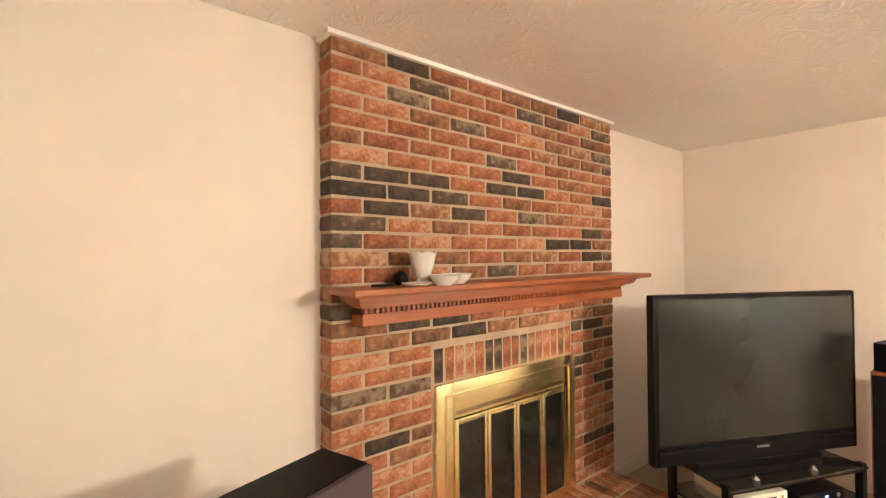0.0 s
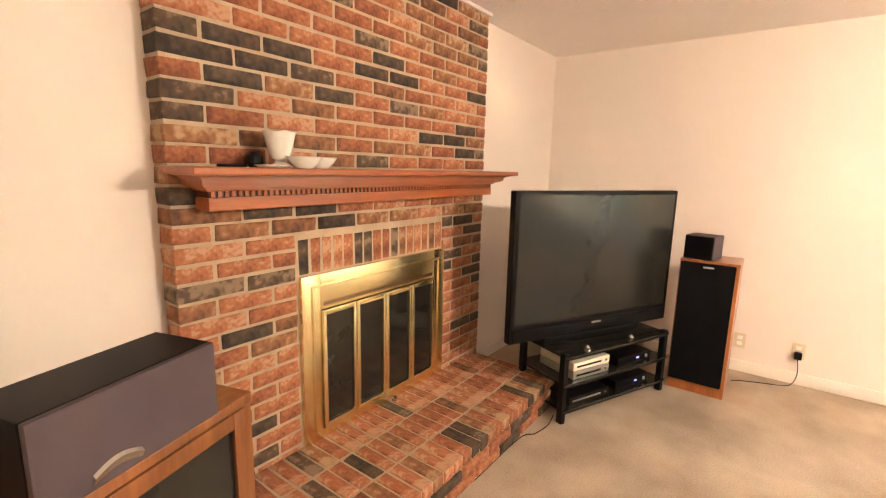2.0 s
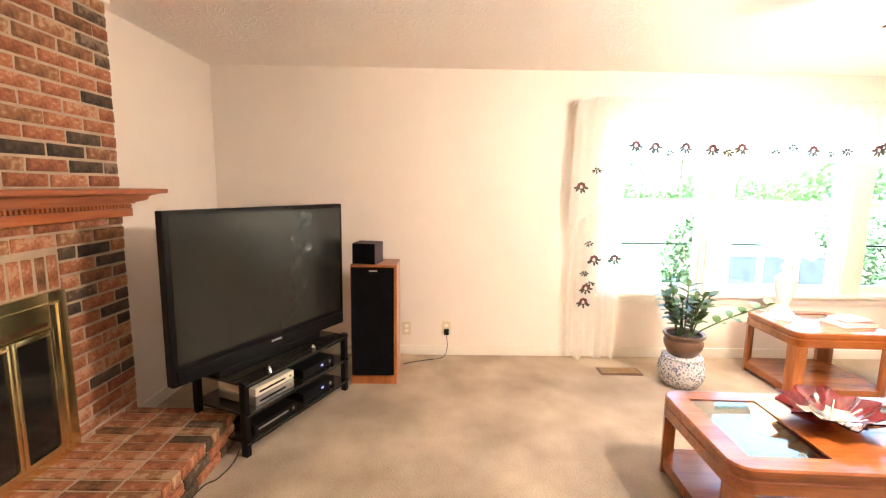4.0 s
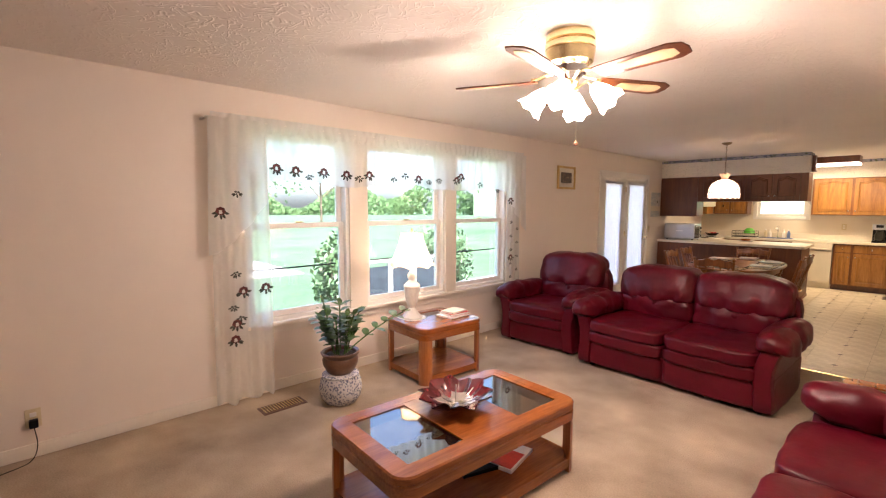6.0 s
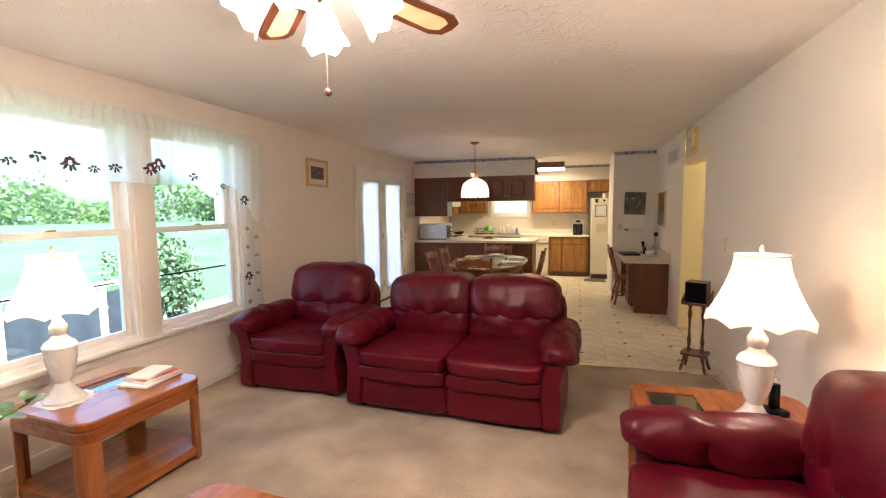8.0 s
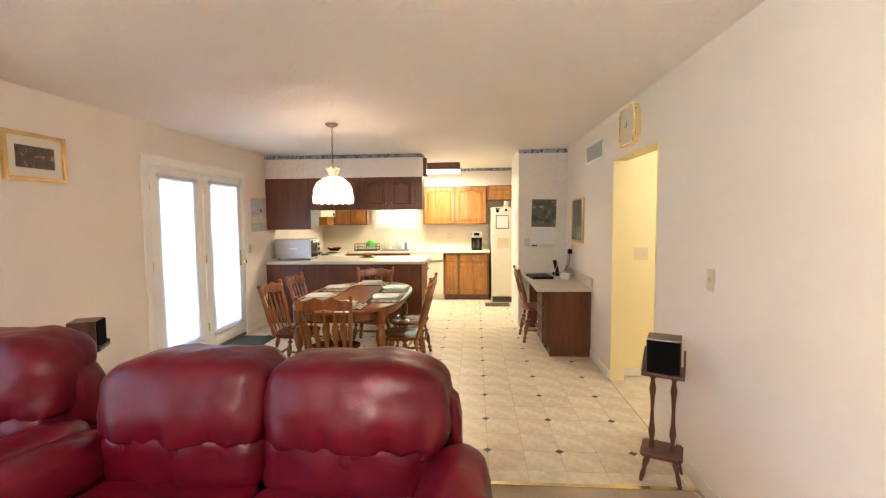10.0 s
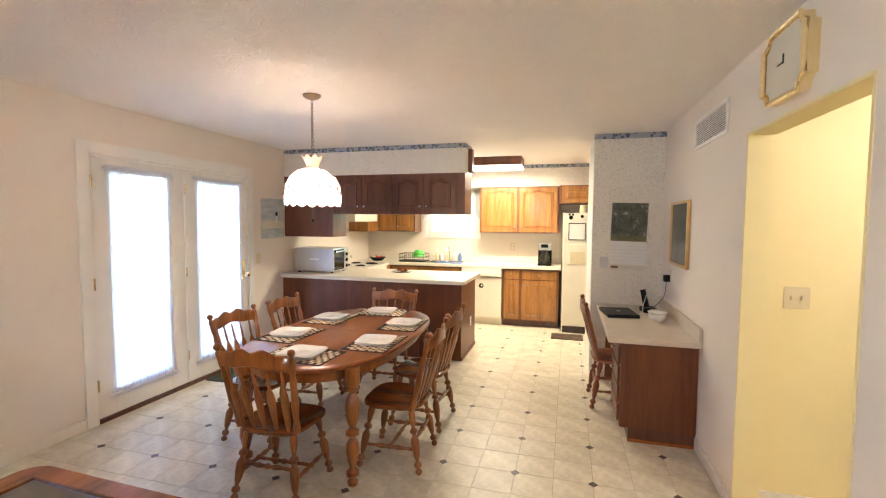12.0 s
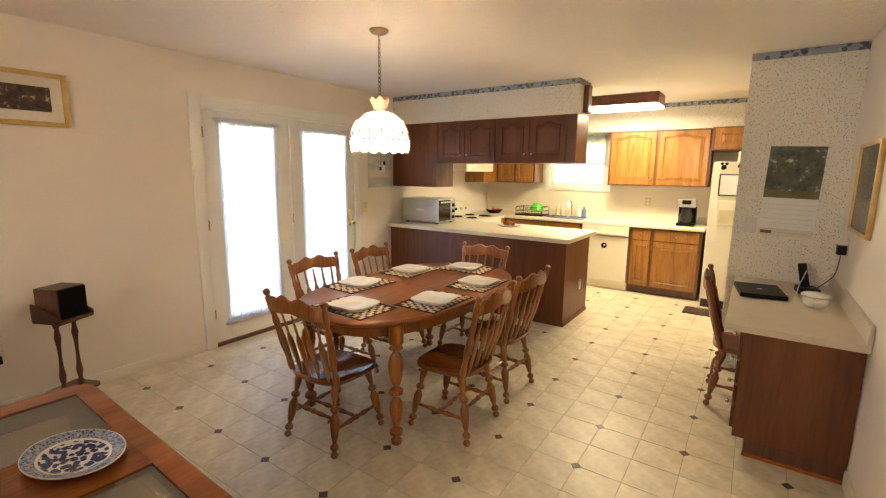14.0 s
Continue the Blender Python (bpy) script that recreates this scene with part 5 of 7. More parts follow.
for k in range(4):
    a = radians(20 + 90 * k)
    c, s = math.cos(a), math.sin(a)
    part("lamp_arm", tube_along([(0.04 * c, 0.04 * s, 2.16), (0.09 * c, 0.09 * s, 2.19), (0.12 * c, 0.12 * s, 2.165)], 0.007), M_BRASS, fan)
    ax, _ = between((0.12 * c, 0.12 * s, 2.165), (0.21 * c, 0.21 * s, 2.08))
    part("tulip_shade", lathe([(0.022, 0.0), (0.035, 0.02), (0.05, 0.06), (0.055, 0.09), (0.072, 0.125), (0.074, 0.13)], 24, m=ax, wave=lambda q, j: (1 + 0.07 * math.cos(6 * q) * (j > 3), 0.008 * math.cos(6 * q) * (j > 3))), M_FROST, fan, "frosted tulip glass shade, lit", True)
part("pull_chain", rod((-0.035, 0.14, 2.15), (-0.035, 0.14, 1.905), 0.0011, 5), M_BRONZE, fan)
part("chain_ball", lathe([(0.0, 1.882), (0.011, 1.888), (0.013, 1.897), (0.006, 1.908), (0.0, 1.91)], 10, at=(-0.035, 0.14, 0)), M_DARKWOOD, fan, "small wooden pull")


# ---- pictures and plates on the walls ----
def framed(name, label, m, w, h, border, mount, fr, pic, cat="picture"):
    """Lies in local x, z with its face towards -y."""
    p = thing(name, label, cat, m)
    bm = bmesh.new()
    for a, b, c, d in ((-w / 2, -h / 2, -w / 2 + border, h / 2), (w / 2 - border, -h / 2, w / 2, h / 2), (-w / 2 + border, -h / 2, w / 2 - border, -h / 2 + border), (-w / 2 + border, h / 2 - border, w / 2 - border, h / 2)):
        box(bm, a, -0.026, b, c, 0, d, 0.004)
    part("frame", bm, fr, p)
    if mount:
        part("mount", bx(-w / 2 + border, -0.010, -h / 2 + border, w / 2 - border, -0.002, h / 2 - border), M_MATB, p)
    q = border + mount
    part("picture", bx(-w / 2 + q, -0.014, -h / 2 + q, w / 2 - q, -0.008, h / 2 - q), pic, p)
    return p


framed("framed_photo", "dark photograph in a gilt frame with a cream mount", pose(0, 7.84, 1.965, 0, 0, 90), 0.46, 0.33, 0.03, 0.06, M_GOLD, M_PHOTO)
framed("framed_print", "dark print in a thin gold frame on the pale wall", pose(W, 10.45, 1.478, 0, 0, -90), 0.58, 0.53, 0.022, 0, M_GOLD, mat("dull_print", (0.10, 0.11, 0.09), 0.25, scale=4, vary=0.4))


def wall_plate(name, label, m, kind_, face=None):
    p = thing(name, label, "outlet" if kind_ == "outlet" else "switch", m)
    wd = 0.12 if kind_ == "double" else 0.075
    part("plate", bx(-wd / 2, -0.006, -0.058, wd / 2, 0, 0.058, 0.002), face or M_BEIGE, p)
    if kind_ == "outlet":
        for z in (-0.022, 0.022):
            part("socket", bx(-0.016, -0.009, z - 0.014, 0.016, -0.005, z + 0.014, 0.002), M_WHITE, p)
    else:
        for x in ((-0.025, 0.025) if kind_ == "double" else (0,)):
            part("toggle", bx(x - 0.005, -0.018, -0.010, x + 0.005, -0.005, 0.012, 0.001), M_BEIGE, p)
    return p


WEST = lambda y, z: pose(0, y, z, 0, 0, 90)
EAST = lambda y, z: pose(W, y, z, 0, 0, -90)
wall_plate("wall_outlet", "almond wall outlet beside the floor speaker", WEST(1.61, 0.24), "outlet")
wall_plate("wall_outlet", "almond wall outlet with a black plug", WEST(1.96, 0.245), "outlet")
wall_plate("wall_outlet", "almond wall outlet behind the end table", WEST(5.05, 0.30), "outlet")
wall_plate("wall_outlet", "almond outlet with a black charger by the lamp", EAST(6.20, 0.38), "outlet")
wall_plate("wall_outlet", "almond outlet low beside the speaker stand", WEST(7.55, 0.40), "outlet")
wall_plate("light_switch", "almond light switch on the pale wall", EAST(7.35, 1.18), "single")
wall_plate("light_switch", "almond switch plate beside the glass doors", WEST(10.80, 1.13), "single")
wall_plate("light_switch", "almond double switch on the yellow hall wall", pose(W + 0.30, HALL[1] + 0.12, 1.17), "double")
for m, lab in ((WEST(1.96, 0.222), "black plug in the wall outlet"), (EAST(6.20, 0.36), "black charger in the wall outlet"), (WEST(7.55, 0.37), "round grey plug-in air freshener")):
    single("plug", bx(-0.022, -0.045, -0.03, 0.022, -0.009, 0.02, 0.006), M_BLACK, lab, "plug", m)


def cord(name, label, pts, r=0.003, material=None):
    fine = []
    for i in range(len(pts) - 1):
        p0, p1, p2, p3 = (Vector(pts[max(0, min(len(pts) - 1, i + d))]) for d in (-1, 0, 1, 2))
        for k in range(6):
            t = k / 6
            fine.append(0.5 * (2 * p1 + (p2 - p0) * t + (2 * p0 - 5 * p1 + 4 * p2 - p3) * t * t + (3 * p1 - p0 - 3 * p2 + p3) * t ** 3))
    fine.append(Vector(pts[-1]))
    single(name, tube_along(fine, r), material or M_BLACK, label, "cord")


cord("power_cord", "black speaker cord looping over the carpet", [(0.035, 1.96, 0.20), (0.04, 1.97, 0.08), (0.08, 1.93, 0.006), (0.14, 1.80, 0.004), (0.20, 1.66, 0.004), (0.24, 1.60, 0.004)])
cord("lamp_cord", "white lamp cord along the end table", [(3.95, 5.25, 0.504), (4.05, 5.32, 0.504), (4.15, 5.28, 0.504), (4.20, 5.36, 0.504)], 0.003, M_PAGE)
cord("white_cable", "white cord hanging from the wall outlet", [(W - 0.03, 6.20, 0.34), (W - 0.03, 6.20, 0.2), (W - 0.02, 6.18, 0.05), (W - 0.05, 6.1, 0.005)], 0.003, M_PAGE)
cord("speaker_wire", "thin dark wire on the carpet before the hearth", [(1.50, 0.78, 0.004), (1.62, 0.80, 0.004), (1.75, 0.78, 0.004), (1.85, 0.73, 0.004), (2.3, 0.722, 0.004)], 0.003)
cord("speaker_wire", "grey wire behind the speaker stand", [(4.20, 7.50, 0.5), (4.22, 7.52, 0.1), (4.24, 7.42, 0.005), (4.27, 7.25, 0.005), (4.26, 7.15, 0.005)], 0.003, M_PAGE)
ph = thing("cordless_phone", "small black cordless phone on its cradle by the lamp", "phone", pose(4.00, 5.42, 0.50, 0, 0, 30))
part("cradle", bx(-0.04, -0.05, 0, 0.04, 0.05, 0.03, 0.008), M_BLACK, ph)
part("handset", bx(-0.022, -0.012, 0.03, 0.022, 0.018, 0.15, 0.008), M_BLACK, ph)


# ---- speakers on turned stands ----
def speaker_stand(m, grp):
    s = thing("speaker_stand", "dark turned-wood speaker stand with two columns", "stand", m, "speaker stands")
    part("base", plate(rounded(0.22, 0.20, 0.03), 0.02, m=Matrix.Translation((0, 0, 0.15))), M_DARKWOOD, s)
    for x in (-0.085, 0.085):
        for y in (-0.075, 0.075):
            part("foot", turned((x * 1.2, y * 1.2, 0), (x * 0.8, y * 0.8, 0.15), [(0.010, 0), (0.014, 0.3), (0.010, 0.5), (0.017, 0.8), (0.012, 1)]), M_DARKWOOD, s)
    for x in (-0.055, 0.055):
        part("column", turned((x, 0, 0.17), (x, 0, 0.62), [(0.018, 0), (0.018, 0.06), (0.011, 0.1), (0.019, 0.22), (0.012, 0.34), (0.009, 0.5), (0.012, 0.66), (0.019, 0.78), (0.011, 0.9), (0.018, 0.94), (0.018, 1)], 12), M_DARKWOOD, s)
    part("platform", bx(-0.11, -0.10, 0.62, 0.11, 0.10, 0.64, 0.004), M_DARKWOOD, s)
    for x in (-0.11, 0.10):
        part("side_bracket", plate([(-0.10, 0), (0.10, 0), (0.10, 0.10), (0.04, 0.08), (-0.10, 0.02)], 0.01, m=Matrix.Translation((x, 0, 0.64)) @ pose(0, 0, 0, 90, 0, 90)), M_DARKWOOD, s)
    b = thing("satellite_speaker", "small black-fronted box speaker on a wooden stand", "speaker", m @ pose(0, 0, 0.64), "stand speakers")
    part("cabinet", bx(-0.088, -0.075, 0, 0.088, 0.09, 0.19, 0.004), M_DARKWOOD, b)
    part("grille", bx(-0.083, -0.088, 0.005, 0.083, -0.075, 0.185, 0.004), M_GRILLE, b)


speaker_stand(pose(4.13, 7.50, 0, 0, 0, -25), 0)
speaker_stand(pose(0.33, 7.82, 0, 0, 0, 115), 0)


# ---- dining room ----
TCX, TCY, TW, TL = 1.85, 9.41, 1.06, 1.80
dt = thing("dining_table", "oval oak dining table with turned legs", "table", pose(TCX, TCY, 0))
outl = []
for i in range(72):
    a = 2 * math.pi * i / 72
    c, s = math.cos(a), math.sin(a)
    p = 2.6
    r = (abs(c) ** p + abs(s) ** p) ** (-1 / p)
    outl.append((TW / 2 * r * c, TL / 2 * r * s))
bm = bmesh.new()
levels = [(0.985, 0.722), (1.0, 0.730), (1.0, 0.742), (0.988, 0.75)]
rings = [[bm.verts.new((x * k, y * k, z)) for x, y in outl] for k, z in levels]
for p, q in zip(rings, rings[1:]):
    for i in range(72):
        bm.faces.new((p[i], p[(i + 1) % 72], q[(i + 1) % 72], q[i]))
bm.faces.new(rings[0][::-1])
bm.faces.new(rings[-1])
part("tabletop", bm, M_DTABLE, dt, "", True)
bm = bmesh.new()
o2, i2 = [(x * 0.86, y * 0.90) for x, y in outl], [(x * 0.82, y * 0.87) for x, y in outl]
rr = [[bm.verts.new((x, y, z)) for x, y in o] for o, z in ((o2, 0.722), (o2, 0.64), (i2, 0.64), (i2, 0.722))]
for p, q in zip(rr, rr[1:]):
    for i in range(72):
        bm.faces.new((p[i], p[(i + 1) % 72], q[(i + 1) % 72], q[i]))
part("apron", bm, M_CHAIR, dt)
LEGP = [(0.018, 0), (0.030, 0.015), (0.032, 0.045), (0.015, 0.07), (0.038, 0.095), (0.038, 0.125), (0.016, 0.155), (0.026, 0.20), (0.040, 0.29), (0.036, 0.36), (0.016, 0.41), (0.040, 0.435), (0.040, 0.465), (0.017, 0.49), (0.034, 0.55), (0.046, 0.66), (0.038, 0.73), (0.017, 0.78), (0.042, 0.805), (0.030, 0.83), (0.043, 0.85), (0.043, 1.0)]
for sx in (-1, 1):
    for sy in (-1, 1):
        x, y = sx * 0.37, sy * 0.665
        part("leg", turned((x, y, 0), (x, y, 0.722), LEGP, 16), M_CHAIR, dt)
part("leaf_joint", bx(-TW / 2 + 0.03, -0.0015, 0.7502, TW / 2 - 0.03, 0.0015, 0.7506), M_DARKWOOD, dt)

SPIN_FLAT = [(0.009, 0), (0.010, 0.06), (0.016, 0.12), (0.024, 0.36), (0.027, 0.52), (0.022, 0.62), (0.009, 0.70), (0.012, 0.78), (0.009, 0.88), (0.008, 1)]
LEG = [(0.012, 0), (0.022, 0.03), (0.020, 0.06), (0.010, 0.09), (0.024, 0.125), (0.024, 0.16), (0.010, 0.20), (0.019, 0.27), (0.025, 0.38), (0.027, 0.50), (0.012, 0.585), (0.026, 0.62), (0.026, 0.65), (0.011, 0.69), (0.020, 0.80), (0.023, 0.88), (0.015, 1)]
STR = [(0.008, 0), (0.011, 0.12), (0.009, 0.2), (0.016, 0.34), (0.010, 0.44), (0.018, 0.5), (0.010, 0.56), (0.016, 0.66), (0.009, 0.8), (0.011, 0.88), (0.008, 1)]
POST = [(0.016, 0), (0.020, 0.06), (0.014, 0.16), (0.022, 0.34), (0.017, 0.55), (0.020, 0.62), (0.013, 0.70), (0.018, 0.76), (0.018, 0.90), (0.011, 0.925), (0.021, 0.955), (0.019, 0.985), (0.006, 1)]


def dining_chair(m, wd, sd, label, group):
    """Spindle-back chair facing +y, seat middle at the origin."""
    c = thing("dining_chair", label, "chair", m, group)
    sw, sh = 0.43, 0.445
    bm = bmesh.new()
    n = 40
    top, bot = [], []
    for i in range(n):
        a = 2 * math.pi * i / n
        cs, sn = math.cos(a), math.sin(a)
        r = (abs(cs) ** 3.5 + abs(sn) ** 3.5) ** (-1 / 3.5)
        x, y = sw / 2 * r * cs * (1 + 0.06 * sn), 0.205 * r * sn
        top.append((x, y))
    lv = [(0.93, sh - 0.036, 0), (1.0, sh - 0.022, 0), (1.0, sh - 0.006, 0), (0.95, sh, 0), (0.7, sh - 0.010, 1), (0.35, sh - 0.016, 1), (0.05, sh - 0.014, 1)]
    rg = []
    for k, z, dish in lv:
        rg.append([bm.verts.new((x * k, y * k, z + (0.008 * math.cos(x * k * 26) * (y > 0) if dish else 0))) for x, y in top])
    for p, q in zip(rg, rg[1:]):
        for i in range(n):
            bm.faces.new((p[i], p[(i + 1) % n], q[(i + 1) % n], q[i]))
    bm.faces.new(rg[0][::-1])
    bm.faces.new(rg[-1])
    part("seat", bm, sd, c, "saddled wooden seat", True)
    feet = {}
    for sx in (-1, 1):
        for sy in (-1, 1):
            t, b = (sx * 0.145, sy * 0.13, sh - 0.02), (sx * 0.20, sy * 0.205, 0)
            part("leg", turned(b, t, LEG, 12), wd, c)
            feet[sx, sy] = lambda k, t=t, b=b: Vector(b).lerp(Vector(t), k)
    for sx in (-1, 1):
        part("stretcher", turned(feet[sx, -1](0.36), feet[sx, 1](0.36), STR, 10), wd, c)
    a, b = feet[-1, -1](0.36).lerp(feet[-1, 1](0.36), 0.5), feet[1, -1](0.36).lerp(feet[1, 1](0.36), 0.5)
    part("stretcher", turned(a, b, STR, 10), wd, c)
    part("stretcher", turned(feet[-1, -1](0.5), feet[1, -1](0.5), STR, 10), wd, c)
    tp = {}
    for sx in (-1, 1):
        p0, p1 = (sx * 0.185, -0.155, sh - 0.015), (sx * 0.230, -0.280, 0.952)
        part("back_post", turned(p0, p1, POST, 14), wd, c)
        tp[sx] = Vector(p0).lerp(Vector(p1), 0.84)
    bm = bmesh.new()
    n = 18
    f, g = [], []
    for i in range(n + 1):
        t = i / n
        x = -0.215 + 0.43 * t
        y = -0.262 - 0.035 * math.sin(math.pi * t)
        up = 0.908 + 0.028 * math.sin(math.pi * t) + 0.014 * math.cos(6 * math.pi * t) * math.sin(math.pi * t)
        lo = 0.818 + 0.022 * math.sin(math.pi * t) + 0.006 * math.cos(4 * math.pi * t)
        f.append([bm.verts.new((x, y + dy, zz)) for dy, zz in ((-0.011, lo + 0.006), (-0.011, up - 0.008), (-0.004, up), (0.006, up - 0.003), (0.011, up - 0.012), (0.011, lo + 0.004), (0, lo))])
    for p, q in zip(f, f[1:]):
        for k in range(7):
            bm.faces.new((p[k], p[(k + 1) % 7], q[(k + 1) % 7], q[k]))
    bm.faces.new(f[0])
    bm.faces.new(f[-1][::-1])
    part("crest_rail", bm, wd, c, "", True)
    for i in range(5):
        t = (i + 1) / 6
        x = -0.16 + 0.32 * (i / 4)
        p0, p1 = Vector((x * 0.9, -0.168 - 0.012 * math.sin(math.pi * t), sh - 0.012)), Vector((x * 1.06, -0.258 - 0.035 * math.sin(math.pi * t), 0.835))
        bm = turned(p0, p1, SPIN_FLAT, 10)
        for v in bm.verts:
            yc = p0.lerp(p1, (v.co.z - p0.z) / (p1.z - p0.z)).y
            v.co.y = yc + (v.co.y - yc) * 0.42
        part("spindle", bm, wd, c)
    for ob in c.children_recursive:
        ob.data.transform(Matrix.Diagonal((0.97, 0.97, 0.95, 1)))
    return c


CH = "oak spindle-back dining chair pulled up to the table"
first = dining_chair(pose(1.83, 8.64, 0, 0, 0, 2), M_CHAIR, M_SEAT, CH, "chairs round the table")
for x, y, rz in ((2.355, 9.15, 92), (2.335, 9.735, 88), (1.29, 9.18, -91), (1.29, 9.81, -88), (1.79, 10.25, 181)):
    copy_thing(first, pose(x, y, 0, 0, 0, rz))
M_REDCHAIR = wood("red_stained_wood", (0.15, 0.035, 0.013), (0.28, 0.08, 0.03), 0.3)
dining_chair(pose(3.83, 10.52, 0, 0, 0, -88), M_REDCHAIR, M_REDCHAIR, "red-brown spindle chair at the built-in desk", "desk seating")

# place settings
M_MATD = mat("placemat_weave", (0.022, 0.012, 0.010), 0.9, vary=0.3, fine=200, bump=0.4)
M_MATL = mat("placemat_straw", (0.62, 0.50, 0.32), 0.9, vary=0.2, fine=200, bump=0.4)
SET = [(1.88, 8.765, 0), (2.19, 9.15, 90), (2.18, 9.71, 90), (1.52, 9.18, 90), (1.53, 9.74, 90), (1.83, 10.10, 0)]
for i, (x, y, rz) in enumerate(SET):
    pm = thing("placemat", "striped dark and straw woven placemat", "placemat", pose(x, y, 0.7508, 0, 0, rz + (i % 3 - 1) * 3), "place settings")
    part("weave", bx(-0.215, -0.15, 0, 0.215, 0.15, 0.003), M_MATD, pm)
    bm = bmesh.new()
    for k in range(17):
        for j in range(4):
            x0 = -0.202 + 0.0242 * k
            y0 = -0.138 + 0.0635 * j + 0.031 * (k % 2)
            box(bm, x0, y0, 0.003, x0 + 0.021, y0 + 0.040, 0.0042)
    part("straw_stripes", bm, M_MATL, pm)
    dp = single("dinner_plate", plate(rounded(0.21, 0.21, 0.045), 0.005, m=Matrix.Translation((0, 0, 0))), M_CERAMIC, "square white dinner plate on a placemat", "plate", pose(x, y, 0.756, 0, 0, rz + 8 * (i % 2)), "place settings")
    bm = bmesh.new()
    lay = [[bm.verts.new((px, py, z)) for px, py in rounded(s, s, 0.05)] for s, z in ((0.13, 0.005), (0.20, 0.012), (0.245, 0.019), (0.243, 0.022), (0.19, 0.015), (0.12, 0.008))]
    for p, q in zip(lay, lay[1:]):
        for k in range(len(p)):
            bm.faces.new((p[k], p[(k + 1) % len(p)], q[(k + 1) % len(p)], q[k]))
    part("rim", bm, M_CERAMIC, dp, "", True)

# pendant
pn = thing("pendant_lamp", "leaded milk-glass dome pendant lamp on a dark bronze chain, lit", "pendant lamp", pose(PEND[0], PEND[1], 0))
part("ceiling_rose", lathe([(0.062, 2.44), (0.062, 2.43), (0.045, 2.415), (0.012, 2.405)], 24), M_BRONZE, pn)
z = 2.405
k = 0
while z > 2.03:
    R = pose(0, 0, z - 0.014, 0, 0, 90 * (k % 2))
    part("chain_link", tube_along([R @ Vector((0.008 * math.cos(6.2832 * j / 10), 0, 0.017 * math.sin(6.2832 * j / 10))) for j in range(11)], 0.0026, 5), M_BRONZE, pn)
    z -= 0.026
    k += 1
part("crown", lathe([(0.035, 1.93), (0.045, 1.965), (0.066, 2.005), (0.07, 2.01)], 32, wave=lambda a, j: (1 + 0.10 * math.cos(8 * a) * (j > 1), 0.012 * math.cos(8 * a) * (j > 1))), M_PINK, pn, "amber scalloped glass crown", True)
part("cap", lathe([(0.02, 2.02), (0.03, 1.99), (0.03, 1.94), (0.04, 1.93)], 16), M_BRONZE, pn)
DOME = [(0.04, 1.935), (0.10, 1.915), (0.155, 1.87), (0.186, 1.81), (0.197, 1.745), (0.195, 1.705), (0.19, 1.69)]
part("glass_dome", lathe(DOME, 64, wave=lambda a, j: (1, (0, 0, 0, 0, 0, -0.006 * abs(math.sin(8 * a)), -0.024 * abs(math.sin(8 * a)))[j])), M_TIFFANY, pn, "milk glass dome, lit from inside", True)
lead = bmesh.new()
for i in range(16):
    a = 2 * math.pi * i / 16
    tube_along([((r + 0.002) * math.cos(a), (r + 0.002) * math.sin(a), zz) for r, zz in DOME[:-1]], 0.0036, 5, lead)
for r, zz in (DOME[2], DOME[4], DOME[5]):
    tube_along([((r + 0.002) * math.cos(2 * math.pi * i / 48), (r + 0.002) * math.sin(2 * math.pi * i / 48), zz) for i in range(49)], 0.0034, 5, lead)
for i in range(16):
    a0, a1 = 2 * math.pi * i / 16, 2 * math.pi * (i + 0.5) / 16
    for s in (-1, 1):
        tube_along([(0.188 * math.cos(a0), 0.188 * math.sin(a0), 1.81), (0.200 * math.cos(a0 + s * 0.196), 0.200 * math.sin(a0 + s * 0.196), 1.745)], 0.0034, 5, lead)
# unseen disc added to keep the bulb's light off the glass crown
part("top_plate", lathe([(0.046, 1.936), (0.046, 1.941), (0.0, 1.943)], 20), M_BRONZE, pn)
part("leading", lead, M_DARKWOOD, pn, "thin dark bronze leading")
part("pull_chain", rod((0, 0, 1.70), (0, 0, 1.58), 0.0015, 5), M_BRONZE, pn)
part("pull_bead", lathe([(0.0, 1.55), (0.008, 1.555), (0.009, 1.575), (0.0, 1.582)], 8), M_BLACK, pn)

pt = thing("oval_platter", "blue and white transferware oval platter on the sofa table", "platter", pose(2.13, 7.335, 0.661, 0, 0, 12) @ Matrix.Diagonal((0.84, 0.62, 1, 1)))
part("rim", lathe([(0.105, 0.0), (0.12, 0.004), (0.165, 0.016), (0.188, 0.022), (0.188, 0.025), (0.162, 0.020), (0.138, 0.0135)], 48, wave=lambda a, k: (1, 0)), M_PLATE, pt, "dark blue scrolled rim")
part("band", lathe([(0.138, 0.0135), (0.127, 0.0105)], 48, wave=lambda a, k: (1, 0)), M_CERAMIC, pt, "plain white band")
part("well", lathe([(0.127, 0.0105), (0.112, 0.007), (0.0, 0.0065)], 48, wave=lambda a, k: (1, 0)), M_PLATEC, pt, "white well with a blue floral print")
part("edge", tube_along([(0.188 * math.cos(6.2832 * i / 60), 0.188 * math.sin(6.2832 * i / 60), 0.0235) for i in range(61)], 0.0025), M_CERAMIC, pt)
single("door_mat", bx(0.03, 9.95, -0.001, 0.48, 10.50, 0.011, 0.004), mat("green_mat", (0.05, 0.065, 0.045), 0.95, vary=0.3, fine=200, bump=0.6), "dark green door mat inside the glass doors", "mat")
pr = thing("seascape_poster", "unframed seascape print with a lighthouse on the wall", "picture", WEST(11.075, 1.59))
part("sheet", bx(-0.215, -0.006, -0.235, 0.215, 0, 0.235), M_SEA, pr)
part("beach", bx(-0.215, -0.008, -0.12, 0.215, -0.005, -0.03), M_MATB, pr)
